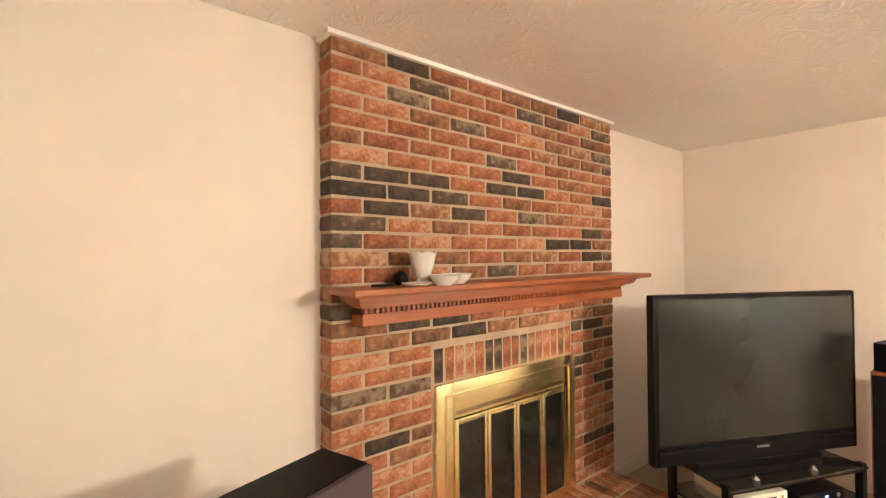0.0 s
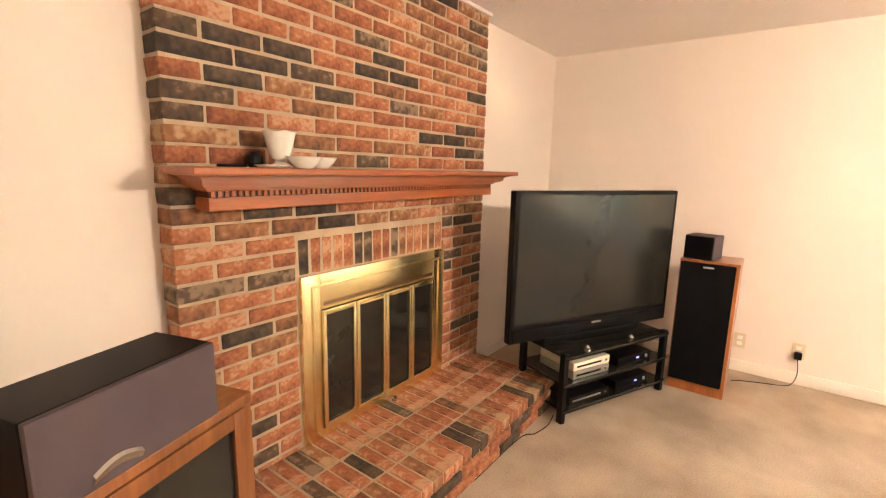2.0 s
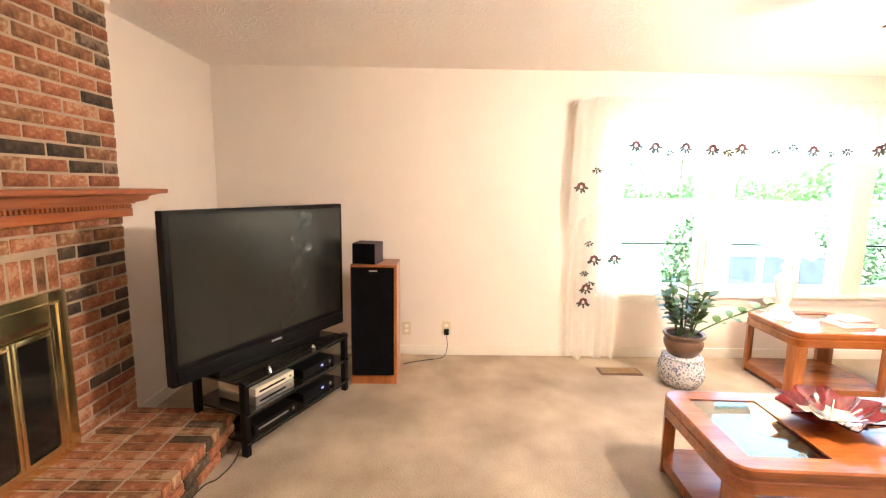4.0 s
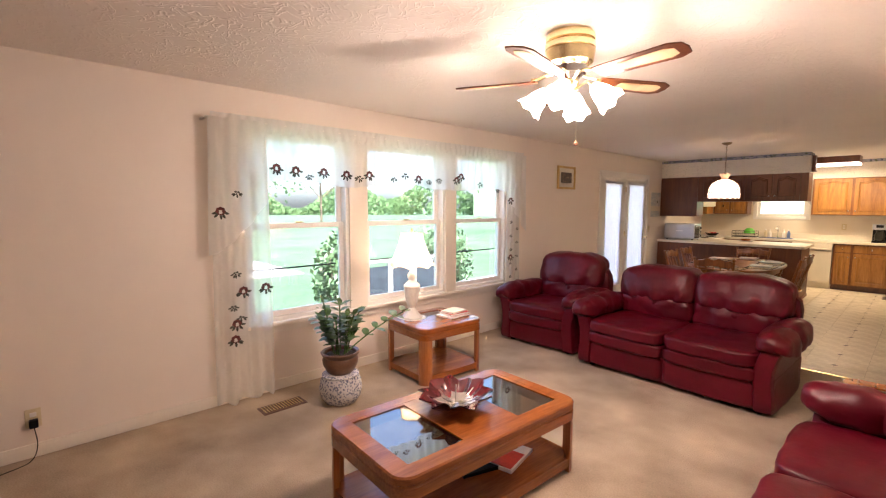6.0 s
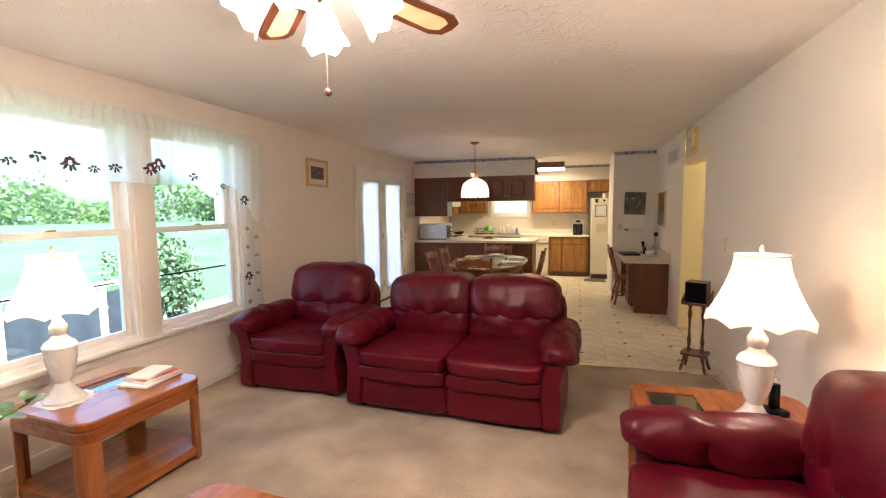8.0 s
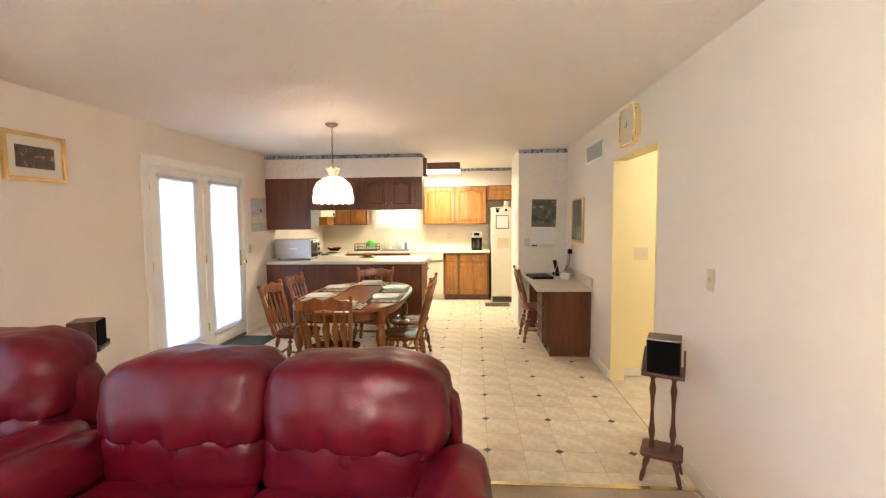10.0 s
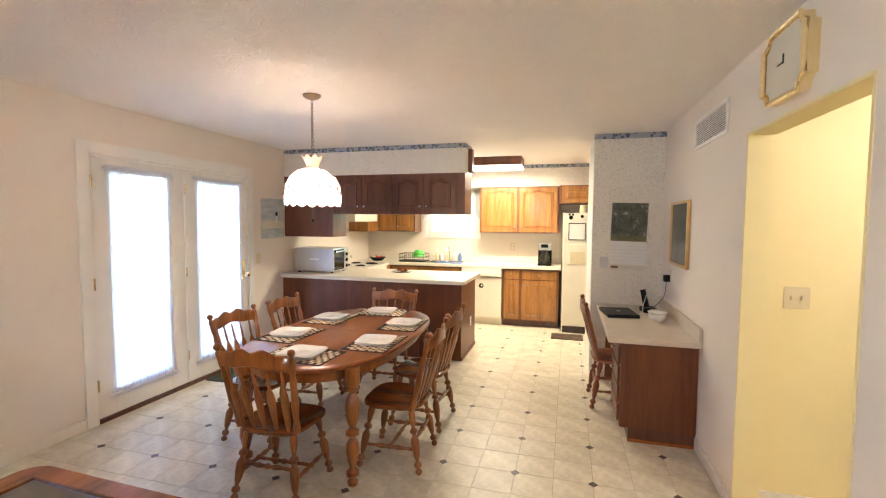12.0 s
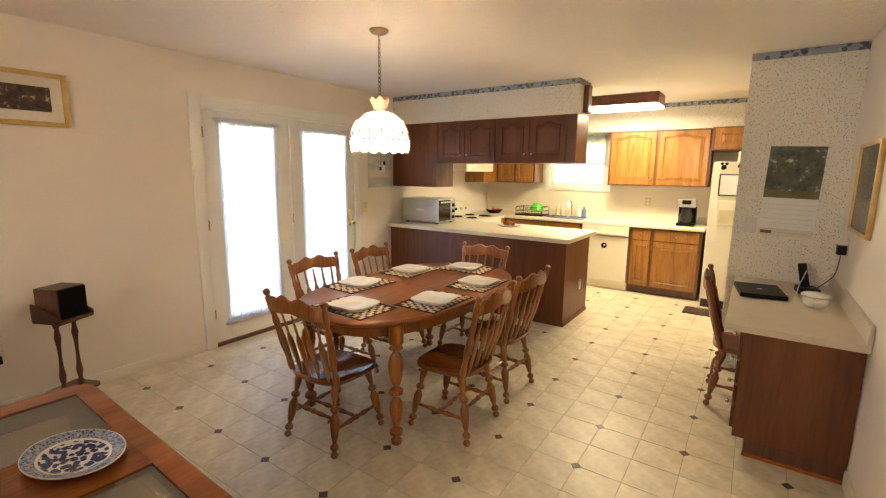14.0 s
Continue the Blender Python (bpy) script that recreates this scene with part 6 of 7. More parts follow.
part("lighthouse", bx(0.05, -0.009, -0.05, 0.075, -0.006, 0.07), M_PAGE, pr)
part("lighthouse_top", bx(0.045, -0.010, 0.03, 0.08, -0.007, 0.075), M_BLACK, pr)

# clock and grille over the hall opening
ck = thing("wall_clock", "cream-faced wall clock in a brass frame with notched corners", "clock", EAST(8.61, 2.232))
oc = []
for cx_, cz_, a0 in ((0.19, 0.148, 180), (-0.19, 0.148, 270), (-0.19, -0.148, 0), (0.19, -0.148, 90)):
    for i in range(7):
        q = radians(a0 + 90 - 15 * i)
        oc.append((cx_ + 0.05 * math.cos(q), cz_ + 0.05 * math.sin(q)))
part("case", plate(oc, 0.04, m=pose(0, 0, 0, 90, 0, 0)), M_BRASS, ck)
part("face", plate([(x * 0.88, y * 0.88) for x, y in oc], 0.043, m=pose(0, 0, 0, 90, 0, 0)), M_MATB, ck, "cream dial")
ring = [Vector((x, -0.046, y)) for x, y in oc]
part("rim", tube_along(ring + ring[:2], 0.009, 8), M_BRASS, ck, "polished brass rim")
for sx in (-1, 1):
    part("side_post", rod((sx * 0.186, -0.05, -0.10), (sx * 0.186, -0.05, 0.10), 0.011, 10), M_BRASS, ck, "polished brass side post")
part("hour_hand", bx(-0.003, -0.047, -0.004, 0.003, -0.043, 0.035), M_BLACK, ck)
part("minute_hand", bx(-0.05, -0.048, -0.002, 0.003, -0.044, 0.002), M_BLACK, ck)
vt = thing("wall_vent", "white louvred return-air grille high on the wall", "vent", EAST(9.745, 2.195) @ Matrix.Diagonal((1, 1, 0.82, 1)), kind="structure")
part("backing", bx(-0.33, -0.003, -0.105, 0.33, 0, 0.105), M_GREY, vt)
bm = bmesh.new()
for a, b, c, d in ((-0.35, -0.125, 0.35, -0.10), (-0.35, 0.10, 0.35, 0.125), (-0.35, -0.10, -0.325, 0.10), (0.325, -0.10, 0.35, 0.10)):
    box(bm, a, -0.012, b, c, 0, d, 0.003)
part("frame", bm, M_WHITE, vt)
for i in range(12):
    part("slat", plate([(-0.325, 0), (0.325, 0), (0.325, 0.009), (-0.325, 0.009)], 0.002, m=Matrix.Translation((0, -0.004, -0.094 + 0.0165 * i)) @ pose(0, 0, 0, 130, 0, 0)), M_WHITE, vt)

# ---- desk built against the pantry ----
# same oak as the kitchen, darkened in colour for the shade it stands in
dk = thing("built_in_desk", "oak built-in desk, shade in its colour, with a beige laminate top", "desk", pose(0, 0, 0))
part("end_panel", bx(3.80, 9.79, 0.10, 4.295, 9.81, 0.722), M_DARKSHADEOAK, dk)
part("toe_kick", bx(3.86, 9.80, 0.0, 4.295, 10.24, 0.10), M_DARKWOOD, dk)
part("pedestal", bx(3.80, 9.81, 0.10, 4.295, 10.26, 0.722), M_DARKSHADEOAK, dk)
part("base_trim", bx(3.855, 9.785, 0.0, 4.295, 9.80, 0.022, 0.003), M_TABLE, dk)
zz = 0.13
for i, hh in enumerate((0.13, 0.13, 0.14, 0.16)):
    f = part("drawer", bx(3.782, 9.83, zz, 3.80, 10.24, zz + hh - 0.012, 0.004), M_DARKSHADEOAK, dk)
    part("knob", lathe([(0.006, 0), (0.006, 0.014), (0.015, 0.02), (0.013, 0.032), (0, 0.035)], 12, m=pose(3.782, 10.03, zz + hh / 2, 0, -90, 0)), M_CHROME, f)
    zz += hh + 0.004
part("far_panel", bx(3.80, 11.12, 0, 4.295, 11.148, 0.722), M_DARKSHADEOAK, dk)
part("pencil_drawer", bx(3.80, 10.26, 0.62, 3.818, 11.12, 0.722, 0.003), M_DARKSHADEOAK, dk)
part("desktop", bx(3.705, 9.73, 0.722, 4.298, 11.15, 0.76, 0.005), M_DESKTOP, dk, "beige laminate desktop")
part("backsplash", bx(4.278, 9.73, 0.76, 4.298, 11.148, 0.86, 0.004), M_DESKTOP, dk)
lt = thing("laptop", "closed black laptop on the desk", "laptop", pose(3.86, 10.62, 0.76, 0, 0, 8))
part("body", bx(-0.13, -0.18, 0, 0.13, 0.18, 0.016, 0.005), M_BLACK, lt)
part("lid", bx(-0.13, -0.18, 0.017, 0.13, 0.18, 0.028, 0.005), M_BLACK, lt)
part("badge", bx(-0.015, -0.015, 0.0275, 0.015, 0.015, 0.0287), M_STEEL, lt)
tp = thing("desk_phone", "black cordless phone standing in its cradle", "phone", pose(4.13, 10.80, 0.76, 0, 0, 10))
part("cradle", bx(-0.06, -0.07, 0, 0.06, 0.07, 0.045, 0.014), M_BLACK, tp)
part("handset", plate([(-0.024, 0), (0.024, 0), (0.02, 0.17), (-0.02, 0.17)], 0.03, m=pose(-0.02, 0.02, 0.03, 75, 0, 40)), M_BLACK, tp)
single("lidded_jar", lathe([(0.045, 0), (0.05, 0.008), (0.066, 0.025), (0.068, 0.05), (0.060, 0.062), (0.075, 0.068), (0.075, 0.076), (0.06, 0.084), (0.0, 0.088)], 26), M_CERAMIC, "squat cream ceramic jar on the desk", "jar", pose(4.14, 10.42, 0.76))
single("charger", bx(-0.03, -0.055, -0.03, 0.03, 0, 0.03, 0.008), M_BLACK, "black phone charger plugged into the wall", "charger", EAST(10.79, 1.075))
wall_plate("wall_outlet", "almond outlet above the desk", EAST(10.79, 1.10), "outlet")
cord("phone_cord", "black phone cord falling behind the desk", [(W - 0.03, 10.79, 1.04), (W - 0.035, 10.80, 0.95), (W - 0.05, 10.83, 0.88), (4.18, 10.82, 0.80)])
cord("charging_cord", "white charging cord on the desk", [(4.11, 10.78, 0.92), (4.08, 10.76, 0.82), (4.05, 10.66, 0.768), (3.95, 10.72, 0.768)], 0.003, M_PAGE)
cal = thing("wall_calendar", "hanging wall calendar with a garden photograph", "calendar", pose(3.995, 11.152, 1.76, 0, 1.5, 0) @ Matrix.Translation((0, 0, -1.76)))
part("photo", bx(-0.165, -0.005, 1.44, 0.165, 0, 1.76), M_GARDEN, cal, "dark garden photograph")
part("lawn_strip", bx(-0.165, -0.0055, 1.385, 0.165, 0, 1.44), mat("lawn_photo", (0.12, 0.11, 0.035), 0.4, scale=9, vary=0.3, bump=0.0), cal)
part("date_sheet", bx(-0.165, -0.004, 1.155, 0.165, 0, 1.383), M_PAGE, cal)
part("footer", bx(-0.165, -0.004, 1.10, 0.165, 0, 1.153), M_MATB, cal)
for i in range(5):
    part("ruled_line", bx(-0.155, -0.005, 1.195 + 0.035 * i, 0.155, -0.0035, 1.197 + 0.035 * i), M_STEEL, cal)
part("print_bar", bx(-0.15, -0.005, 1.115, -0.08, -0.0035, 1.138), M_DARKWOOD, cal)
part("print_bar", bx(-0.04, -0.005, 1.122, 0.14, -0.0035, 1.130), M_STEEL, cal)
ls = wall_plate("light_switch", "steel switch plate on the wallpaper", pose(3.765, 11.152, 1.17), "single", M_STEEL)


# ---- kitchen ----
def arch_door(parent, m, w, h, wd, arch, knob_side):
    """A raised-panel cupboard door in local x, z facing -y; lower left at the origin."""
    d = part("door", plate(rounded(w, h, 0.004, 1), 0.018, m=m @ Matrix.Translation((w / 2, 0, h / 2)) @ pose(0, 0, 0, 90, 0, 0)), wd, parent)
    s, bm = 0.055, bmesh.new()

    def ring(inset, depth):
        n, pts = 14, []
        a, b, lo, hi = s + inset, w - s - inset, s + inset, h - s - inset
        for i in range(n + 1):
            t = i / n
            lift = (0.040 * math.exp(-((t - 0.5) / 0.22) ** 2) - 0.018) if arch else 0
            pts.append(m @ Vector((b + (a - b) * t, -0.018 - depth, hi + lift - 0.0)))
        return [bm.verts.new(p) for p in [m @ Vector((a, -0.018 - depth, lo)), m @ Vector((b, -0.018 - depth, lo)), *pts]]

    rs = [ring(0, -0.001), ring(0.006, 0.010), ring(0.014, 0.002), ring(0.040, 0.012)]
    for p, q in zip(rs, rs[1:]):
        for i in range(len(p)):
            bm.faces.new((p[i], p[(i + 1) % len(p)], q[(i + 1) % len(p)], q[i]))
    bm.faces.new(rs[-1])
    part("raised_panel", bm, wd, d)
    kx = w - 0.03 if knob_side > 0 else 0.03
    kz = 0.07 if arch else h - 0.07
    part("knob", lathe([(0.005, 0), (0.005, 0.014), (0.014, 0.02), (0.012, 0.03), (0, 0.033)], 12, m=m @ Matrix.Translation((kx, -0.018, kz)) @ pose(0, 0, 0, 90, 0, 0)), M_CHROME, d, "small chrome knob")
    return d


def cupboard(name, label, x0, x1, y0, y1, z0, z1, doors, wd, arch=True, drawers=(), toe=0.0, group=""):
    """A run of carcase facing -y; doors and drawers: (x from the left, width)."""
    c = thing(name, label, "cabinet", None, group)
    part("carcase", bx(x0, y0, z0 + toe, x1, y1, z1), M_OAKF if wd is M_OAK else wd, c, "darker stained face frame" if wd is M_OAK else "")
    if toe:
        part("toe_kick", bx(x0, y0 + 0.06, z0, x1, y1, z0 + toe), M_DARKWOOD, c)
    dh = 0.14 if drawers else 0.0
    for i, (dx, dw) in enumerate(doors):
        arch_door(c, pose(x0 + dx, y0, z0 + toe + 0.015), dw, z1 - z0 - toe - 0.03 - (dh + 0.015 if dh else 0), wd, arch, 1 if i % 2 == 0 else -1)
    for dx, dw in drawers:
        f = part("drawer", plate(rounded(dw, dh - 0.01, 0.004, 1), 0.018, m=pose(x0 + dx + dw / 2, y0, z1 - 0.02 - dh / 2, 90, 0, 0)), wd, c)
        part("knob", lathe([(0.005, 0), (0.005, 0.014), (0.014, 0.02), (0.012, 0.03), (0, 0.033)], 12, m=pose(x0 + dx + dw / 2, y0 - 0.018, z1 - 0.02 - dh / 2, 90, 0, 0)), M_CHROME, f)
    return c


# backlit cupboards facing the dining room: their shade is in the oak's colour
cupboard("upper_cabinet", "oak wall cupboard with arched doors over the peninsula", 0.67, 2.30, 11.32, 11.66, 1.650, 2.11, [(0.04, 0.335), (0.395, 0.36), (0.785, 0.36), (1.165, 0.365)], M_DARKSHADEOAK)
uc = thing("upper_cabinet", "tall oak end cupboard at the wall, shade in its colour", "cabinet")
part("carcase", bx(0.002, 11.31, 1.37, 0.668, 11.66, 2.108), M_DARKSHADEOAK, uc)
arch_door(uc, pose(0.03, 11.661, 1.39, 0, 0, 180) @ Matrix.Translation((-0.62, 0, 0)), 0.6, 0.7, M_DARKSHADEOAK, True, 1)
cupboard("upper_cabinet", "oak wall cupboard with two arched doors by the sink window", 2.07, 3.28, L - 0.335, L - 0.002, 1.40, 2.108, [(0.03, 0.55), (0.62, 0.56)], M_OAK)
cupboard("upper_cabinet", "short oak cupboard above the refrigerator", 3.285, 4.20, L - 0.50, L - 0.002, 1.84, 2.108, [(0.03, 0.42), (0.47, 0.42)], M_OAK, False)
cupboard("upper_cabinet", "oak corner wall cupboard beside the sink window", 0.34, 0.99, L - 0.335, L - 0.002, 1.40, 2.108, [(0.03, 0.28), (0.34, 0.28)], M_OAK)
part("carcase", bx(0.002, 13.02, 1.40, 0.336, L - 0.34, 2.108), M_OAK, thing("upper_cabinet", "oak wall cupboard beside the range hood", "cabinet"))
hd = thing("range_hood", "white range hood over the stove", "hood")
part("body", bx(0.002, 12.25, 1.56, 0.50, 13.015, 1.68, 0.01), M_ENAMEL, hd)
part("filter", bx(0.05, 12.30, 1.555, 0.45, 12.96, 1.561), M_STEEL, hd)
part("carcase", bx(0.002, 12.25, 1.685, 0.336, 13.015, 2.108), M_OAK, thing("upper_cabinet", "oak wall cupboard above the range hood", "cabinet"))

# the peninsula's backlit shade is likewise put into its wood colour
pen = thing("peninsula", "oak kitchen peninsula, shade in its colour, with a pale laminate counter", "counter")
part("back_panel", bx(0.002, 11.26, 0.0, 2.285, 11.28, 0.872), M_DARKSHADEOAK, pen)
part("carcase", bx(0.002, 11.28, 0.0, 2.285, 12.02, 0.872), M_DARKSHADEOAK, pen)
part("end_trim", bx(2.285, 11.26, 0.0, 2.297, 12.02, 0.04, 0.003), M_DARKSHADEOAK, pen)
part("countertop", plate(rounded(2.33, 0.98, 0.05), 0.04, m=Matrix.Translation((1.168, 11.66, 0.872))), M_COUNTER, pen, "pale laminate countertop")
part("outlet_plate", bx(2.285, 11.72, 0.30, 2.291, 11.79, 0.41), M_WHITE, pen)

cupboard("base_cabinet", "oak sink base cupboard with two doors", 0.66, 1.84, 13.16, L - 0.002, 0, 0.872, [(0.03, 0.55), (0.60, 0.55)], M_OAK, False, [(0.03, 0.55), (0.60, 0.55)], 0.10, "base cupboards")
cupboard("base_cabinet", "oak base cupboard with drawers beside the dishwasher", 2.475, 3.30, 13.16, L - 0.002, 0, 0.872, [(0.03, 0.22), (0.29, 0.50)], M_OAK, False, [(0.03, 0.22), (0.29, 0.50)], 0.10, "base cupboards")
bcw = thing("base_cabinet", "oak base cupboard along the stove wall", "cabinet", None, "base cupboards")
part("carcase", bx(0.002, 13.03, 0.0, 0.655, L - 0.002, 0.872), M_OAK, bcw)
ctp = thing("kitchen_countertop", "pale laminate kitchen countertop with a backsplash", "countertop")
part("counter", bx(0.66, 13.12, 0.872, 3.32, L - 0.002, 0.912, 0.006), M_COUNTER, ctp)
part("side_counter", bx(0.002, 13.03, 0.872, 0.66, L - 0.002, 0.912, 0.006), M_COUNTER, ctp)
part("backsplash", bx(0.03, L - 0.022, 0.912, 3.32, L - 0.002, 1.01, 0.004), M_COUNTER, ctp)
dw = thing("dishwasher", "cream built-in dishwasher with a round black magnet", "dishwasher")
part("door", bx(1.855, 13.125, 0.12, 2.465, L - 0.05, 0.725, 0.006), M_ENAMEL, dw)
part("control_panel", bx(1.855, 13.115, 0.735, 2.465, L - 0.05, 0.868, 0.006), M_ENAMEL, dw)
part("handle", bx(1.90, 13.10, 0.752, 2.42, 13.116, 0.770, 0.004), M_ENAMEL, dw)
part("kick_plate", bx(1.855, 13.18, 0.0, 2.465, L - 0.05, 0.11), M_ENAMEL, dw)
part("magnet", lathe([(0.036, 0), (0.036, 0.006), (0.0, 0.007)], 20, m=pose(2.16, 13.124, 0.60, 90, 0, 0)), M_BLACK, dw, "round black magnet")
part("magnet_dot", lathe([(0.014, 0), (0.014, 0.004), (0.0, 0.005)], 14, m=pose(2.168, 13.117, 0.605, 90, 0, 0)), M_WHITE, dw)
rg = thing("kitchen_range", "white electric range with a raised control panel", "stove")
part("body", bx(0.002, 12.26, 0.0, 0.66, 13.02, 0.905, 0.006), M_ENAMEL, rg)
part("oven_door", bx(0.66, 12.30, 0.20, 0.685, 12.98, 0.76, 0.006), M_ENAMEL, rg)
part("door_handle", rod((0.71, 12.34, 0.72), (0.71, 12.94, 0.72), 0.011), M_ENAMEL, rg)
part("control_panel", plate([(0.0, 0.0), (0.10, 0.0), (0.05, 0.20), (0.0, 0.20)], 0.76, m=pose(0.003, 13.02, 0.905, 90, 0, 0)), M_ENAMEL, rg)
for k in range(5):
    part("control_knob", lathe([(0.020, 0), (0.018, 0.02), (0.0, 0.022)], 12, m=pose(0.085, 12.36 + 0.14 * k, 1.00, 0, 76, 0)), M_BLACK if k == 2 else M_STEEL, rg)
for x, y, r in ((0.22, 12.45, 0.09), (0.22, 12.83, 0.075), (0.48, 12.45, 0.075), (0.48, 12.83, 0.09)):
    b = part("burner", lathe([(r + 0.02, 0.905), (r + 0.02, 0.91), (r, 0.908)], 24, at=(x, y, 0)), M_CHROME, rg)
    for q in (0.35, 0.62, 0.9):
        part("coil", tube_along([(x + r * q * math.cos(6.2832 * i / 20), y + r * q * math.sin(6.2832 * i / 20), 0.916) for i in range(21)], 0.005, 5), M_BLACK, b)

fr = thing("refrigerator", "cream side-by-side refrigerator with an ice dispenser", "refrigerator")
part("body", bx(3.345, 13.04, 0.03, 4.22, L - 0.03, 1.70, 0.006), M_ENAMEL, fr)
fd = part("freezer_door", bx(3.347, 12.965, 0.10, 3.765, 13.036, 1.70, 0.012), M_ENAMEL, fr)
part("dispenser", bx(3.42, 12.958, 0.98, 3.68, 12.968, 1.26, 0.004), M_CREAM, fd, "recessed ice dispenser panel")
part("dispenser_niche", bx(3.45, 12.955, 1.0, 3.65, 12.962, 1.16), M_BEIGE, fd)
part("door_handle", bx(3.735, 12.925, 0.75, 3.755, 12.965, 1.45, 0.006), M_ENAMEL, fd)
part("door", bx(3.775, 12.965, 0.10, 4.218, 13.036, 1.70, 0.012), M_ENAMEL, fr)
part("grille", bx(3.36, 12.99, 0.0, 4.20, 13.04, 0.09), M_GREY, fr)
nt_ = part("note_sheet", bx(3.43, 12.960, 1.33, 3.64, 12.966, 1.55), M_PAGE, fd, "white note with a black frame")
bm = bmesh.new()
for a, b, c, d in ((3.42, 1.32, 3.43, 1.56), (3.64, 1.32, 3.65, 1.56), (3.43, 1.55, 3.64, 1.56), (3.43, 1.32, 3.64, 1.33)):
    box(bm, a, 12.957, b, c, 12.965, d)
part("note_frame", bm, M_BLACK, nt_)
for x, z, r in ((3.45, 1.635, 0.028), (3.43, 1.675, 0.016), (3.475, 1.675, 0.016), (3.60, 1.65, 0.022)):
    part("magnet", lathe([(r, 0), (r, 0.006), (0, 0.007)], 16, m=pose(x, 12.966, z, 90, 0, 0)), M_BLACK, fd)
single("yellow_tin", lathe([(0.05, 0), (0.05, 0.10), (0.045, 0.115), (0.0, 0.118)], 18), M_BEIGE, "small yellow tin on top of the refrigerator", "tin", pose(3.62, 13.12, 1.70))

kw = thing("window_4", "white kitchen window over the sink", "window", kind="structure")
bm = bmesh.new()
a, b, lo, hi = KW
for p, q, r_, s_ in ((a - 0.07, lo - 0.07, a + 0.002, hi + 0.07), (b - 0.002, lo - 0.07, b + 0.07, hi + 0.07), (a + 0.002, lo - 0.07, b - 0.002, lo + 0.002), (a + 0.002, hi - 0.002, b - 0.002, hi + 0.07)):
    box(bm, p, L - 0.018, q, r_, L, s_, 0.004)
part("window_trim", bm, M_WHITE, kw)
bm = bmesh.new()
mid = (lo + hi) / 2
for p, q, r_, s_ in ((a, lo, a + 0.05, hi), (b - 0.05, lo, b, hi), (a + 0.05, lo, b - 0.05, lo + 0.05), (a + 0.05, hi - 0.05, b - 0.05, hi), (a + 0.05, mid - 0.02, b - 0.05, mid + 0.02)):
    box(bm, p, L + 0.04, q, r_, L + 0.08, s_, 0.003)
part("window_frame", bm, M_WHITE, kw)
pk = part("pane", bx(a + 0.05, L + 0.057, lo + 0.05, b - 0.05, L + 0.063, hi - 0.05), M_PANE, kw)
pk.visible_shadow = False
kc = thing("kitchen_curtain", "short sheer curtain gathered over the sink window", "curtain")
bm = bmesh.new()
g = []
for r in range(7):
    g.append([bm.verts.new((a - 0.08 + (b - a + 0.16) * c / 60, L - 0.05 + 0.012 * math.sin(c * 1.3), 2.105 - (0.22 + 0.30 * abs(c / 30 - 1) ** 2) * r / 6)) for c in range(61)])
for r in range(6):
    for c in range(60):
        bm.faces.new((g[r][c], g[r][c + 1], g[r + 1][c + 1], g[r + 1][c]))
part("cloth", bm, M_SHEER, kc, "", True)
part("rod", rod((a - 0.10, L - 0.05, 2.10), (b + 0.10, L - 0.05, 2.10), 0.007), M_WHITE, kc)

kl = thing("kitchen_light", "wood-framed fluorescent ceiling light, lit", "ceiling light")
bm = bmesh.new()
x0, x1, y0, y1 = 1.95, 2.80, 12.45, 12.85
for p in ((x0, y0, x1, y0 + 0.02), (x0, y1 - 0.02, x1, y1), (x0, y0 + 0.02, x0 + 0.02, y1 - 0.02), (x1 - 0.02, y0 + 0.02, x1, y1 - 0.02)):
    box(bm, p[0], p[1], 2.325, p[2], p[3], H)
part("frame", bm, M_DARKSHADEOAK, kl)
part("diffuser", bx(x0 + 0.006, y0 + 0.006, 2.295, x1 - 0.006, y1 - 0.006, 2.328, 0.008), M_TUBE, kl, "lit white diffuser")

# on the counters
to = thing("toaster_oven", "silver toaster oven on the peninsula", "toaster oven", pose(0.335, 11.62, 0.912) @ Matrix.Diagonal((1.16, 1.16, 1.24, 1)))
part("body", bx(-0.24, -0.17, 0.012, 0.24, 0.17, 0.25, 0.012), M_STEEL, to)
part("glass_door", bx(0.238, -0.155, 0.03, 0.246, 0.06, 0.235), M_SMOKED, to, "dark glass door")
part("handle", rod((0.262, -0.14, 0.215), (0.262, 0.05, 0.215), 0.008), M_CHROME, to)
part("logo_bar", bx(-0.05, -0.173, 0.13, 0.06, -0.169, 0.145), M_WHITE, to)
for z in (0.06, 0.12, 0.18):
    part("dial", lathe([(0.018, 0), (0.016, 0.015), (0, 0.016)], 12, m=pose(0.24, 0.115, z, 0, 90, 0)), M_BLACK, to)
for sx in (-0.2, 0.2):
    for sy in (-0.13, 0.13):
        part("foot", bx(sx - 0.012, sy - 0.012, 0, sx + 0.012, sy + 0.012, 0.014), M_BLACK, to)
cm = thing("coffee_maker", "silver and black drip coffee maker", "coffee maker", pose(3.08, 13.42, 0.912))
part("base", bx(-0.10, -0.12, 0, 0.10, 0.13, 0.035, 0.008), M_BLACK, cm)
part("column", bx(-0.10, 0.03, 0.035, 0.10, 0.13, 0.25, 0.006), M_BLACK, cm)
part("brew_head", bx(-0.10, -0.12, 0.235, 0.10, 0.13, 0.34, 0.014), M_STEEL, cm)
part("carafe", lathe([(0.06, 0.037), (0.072, 0.06), (0.075, 0.12), (0.055, 0.18), (0.052, 0.21), (0.06, 0.22)], 20, at=(0, -0.045, 0)), M_SMOKED, cm)
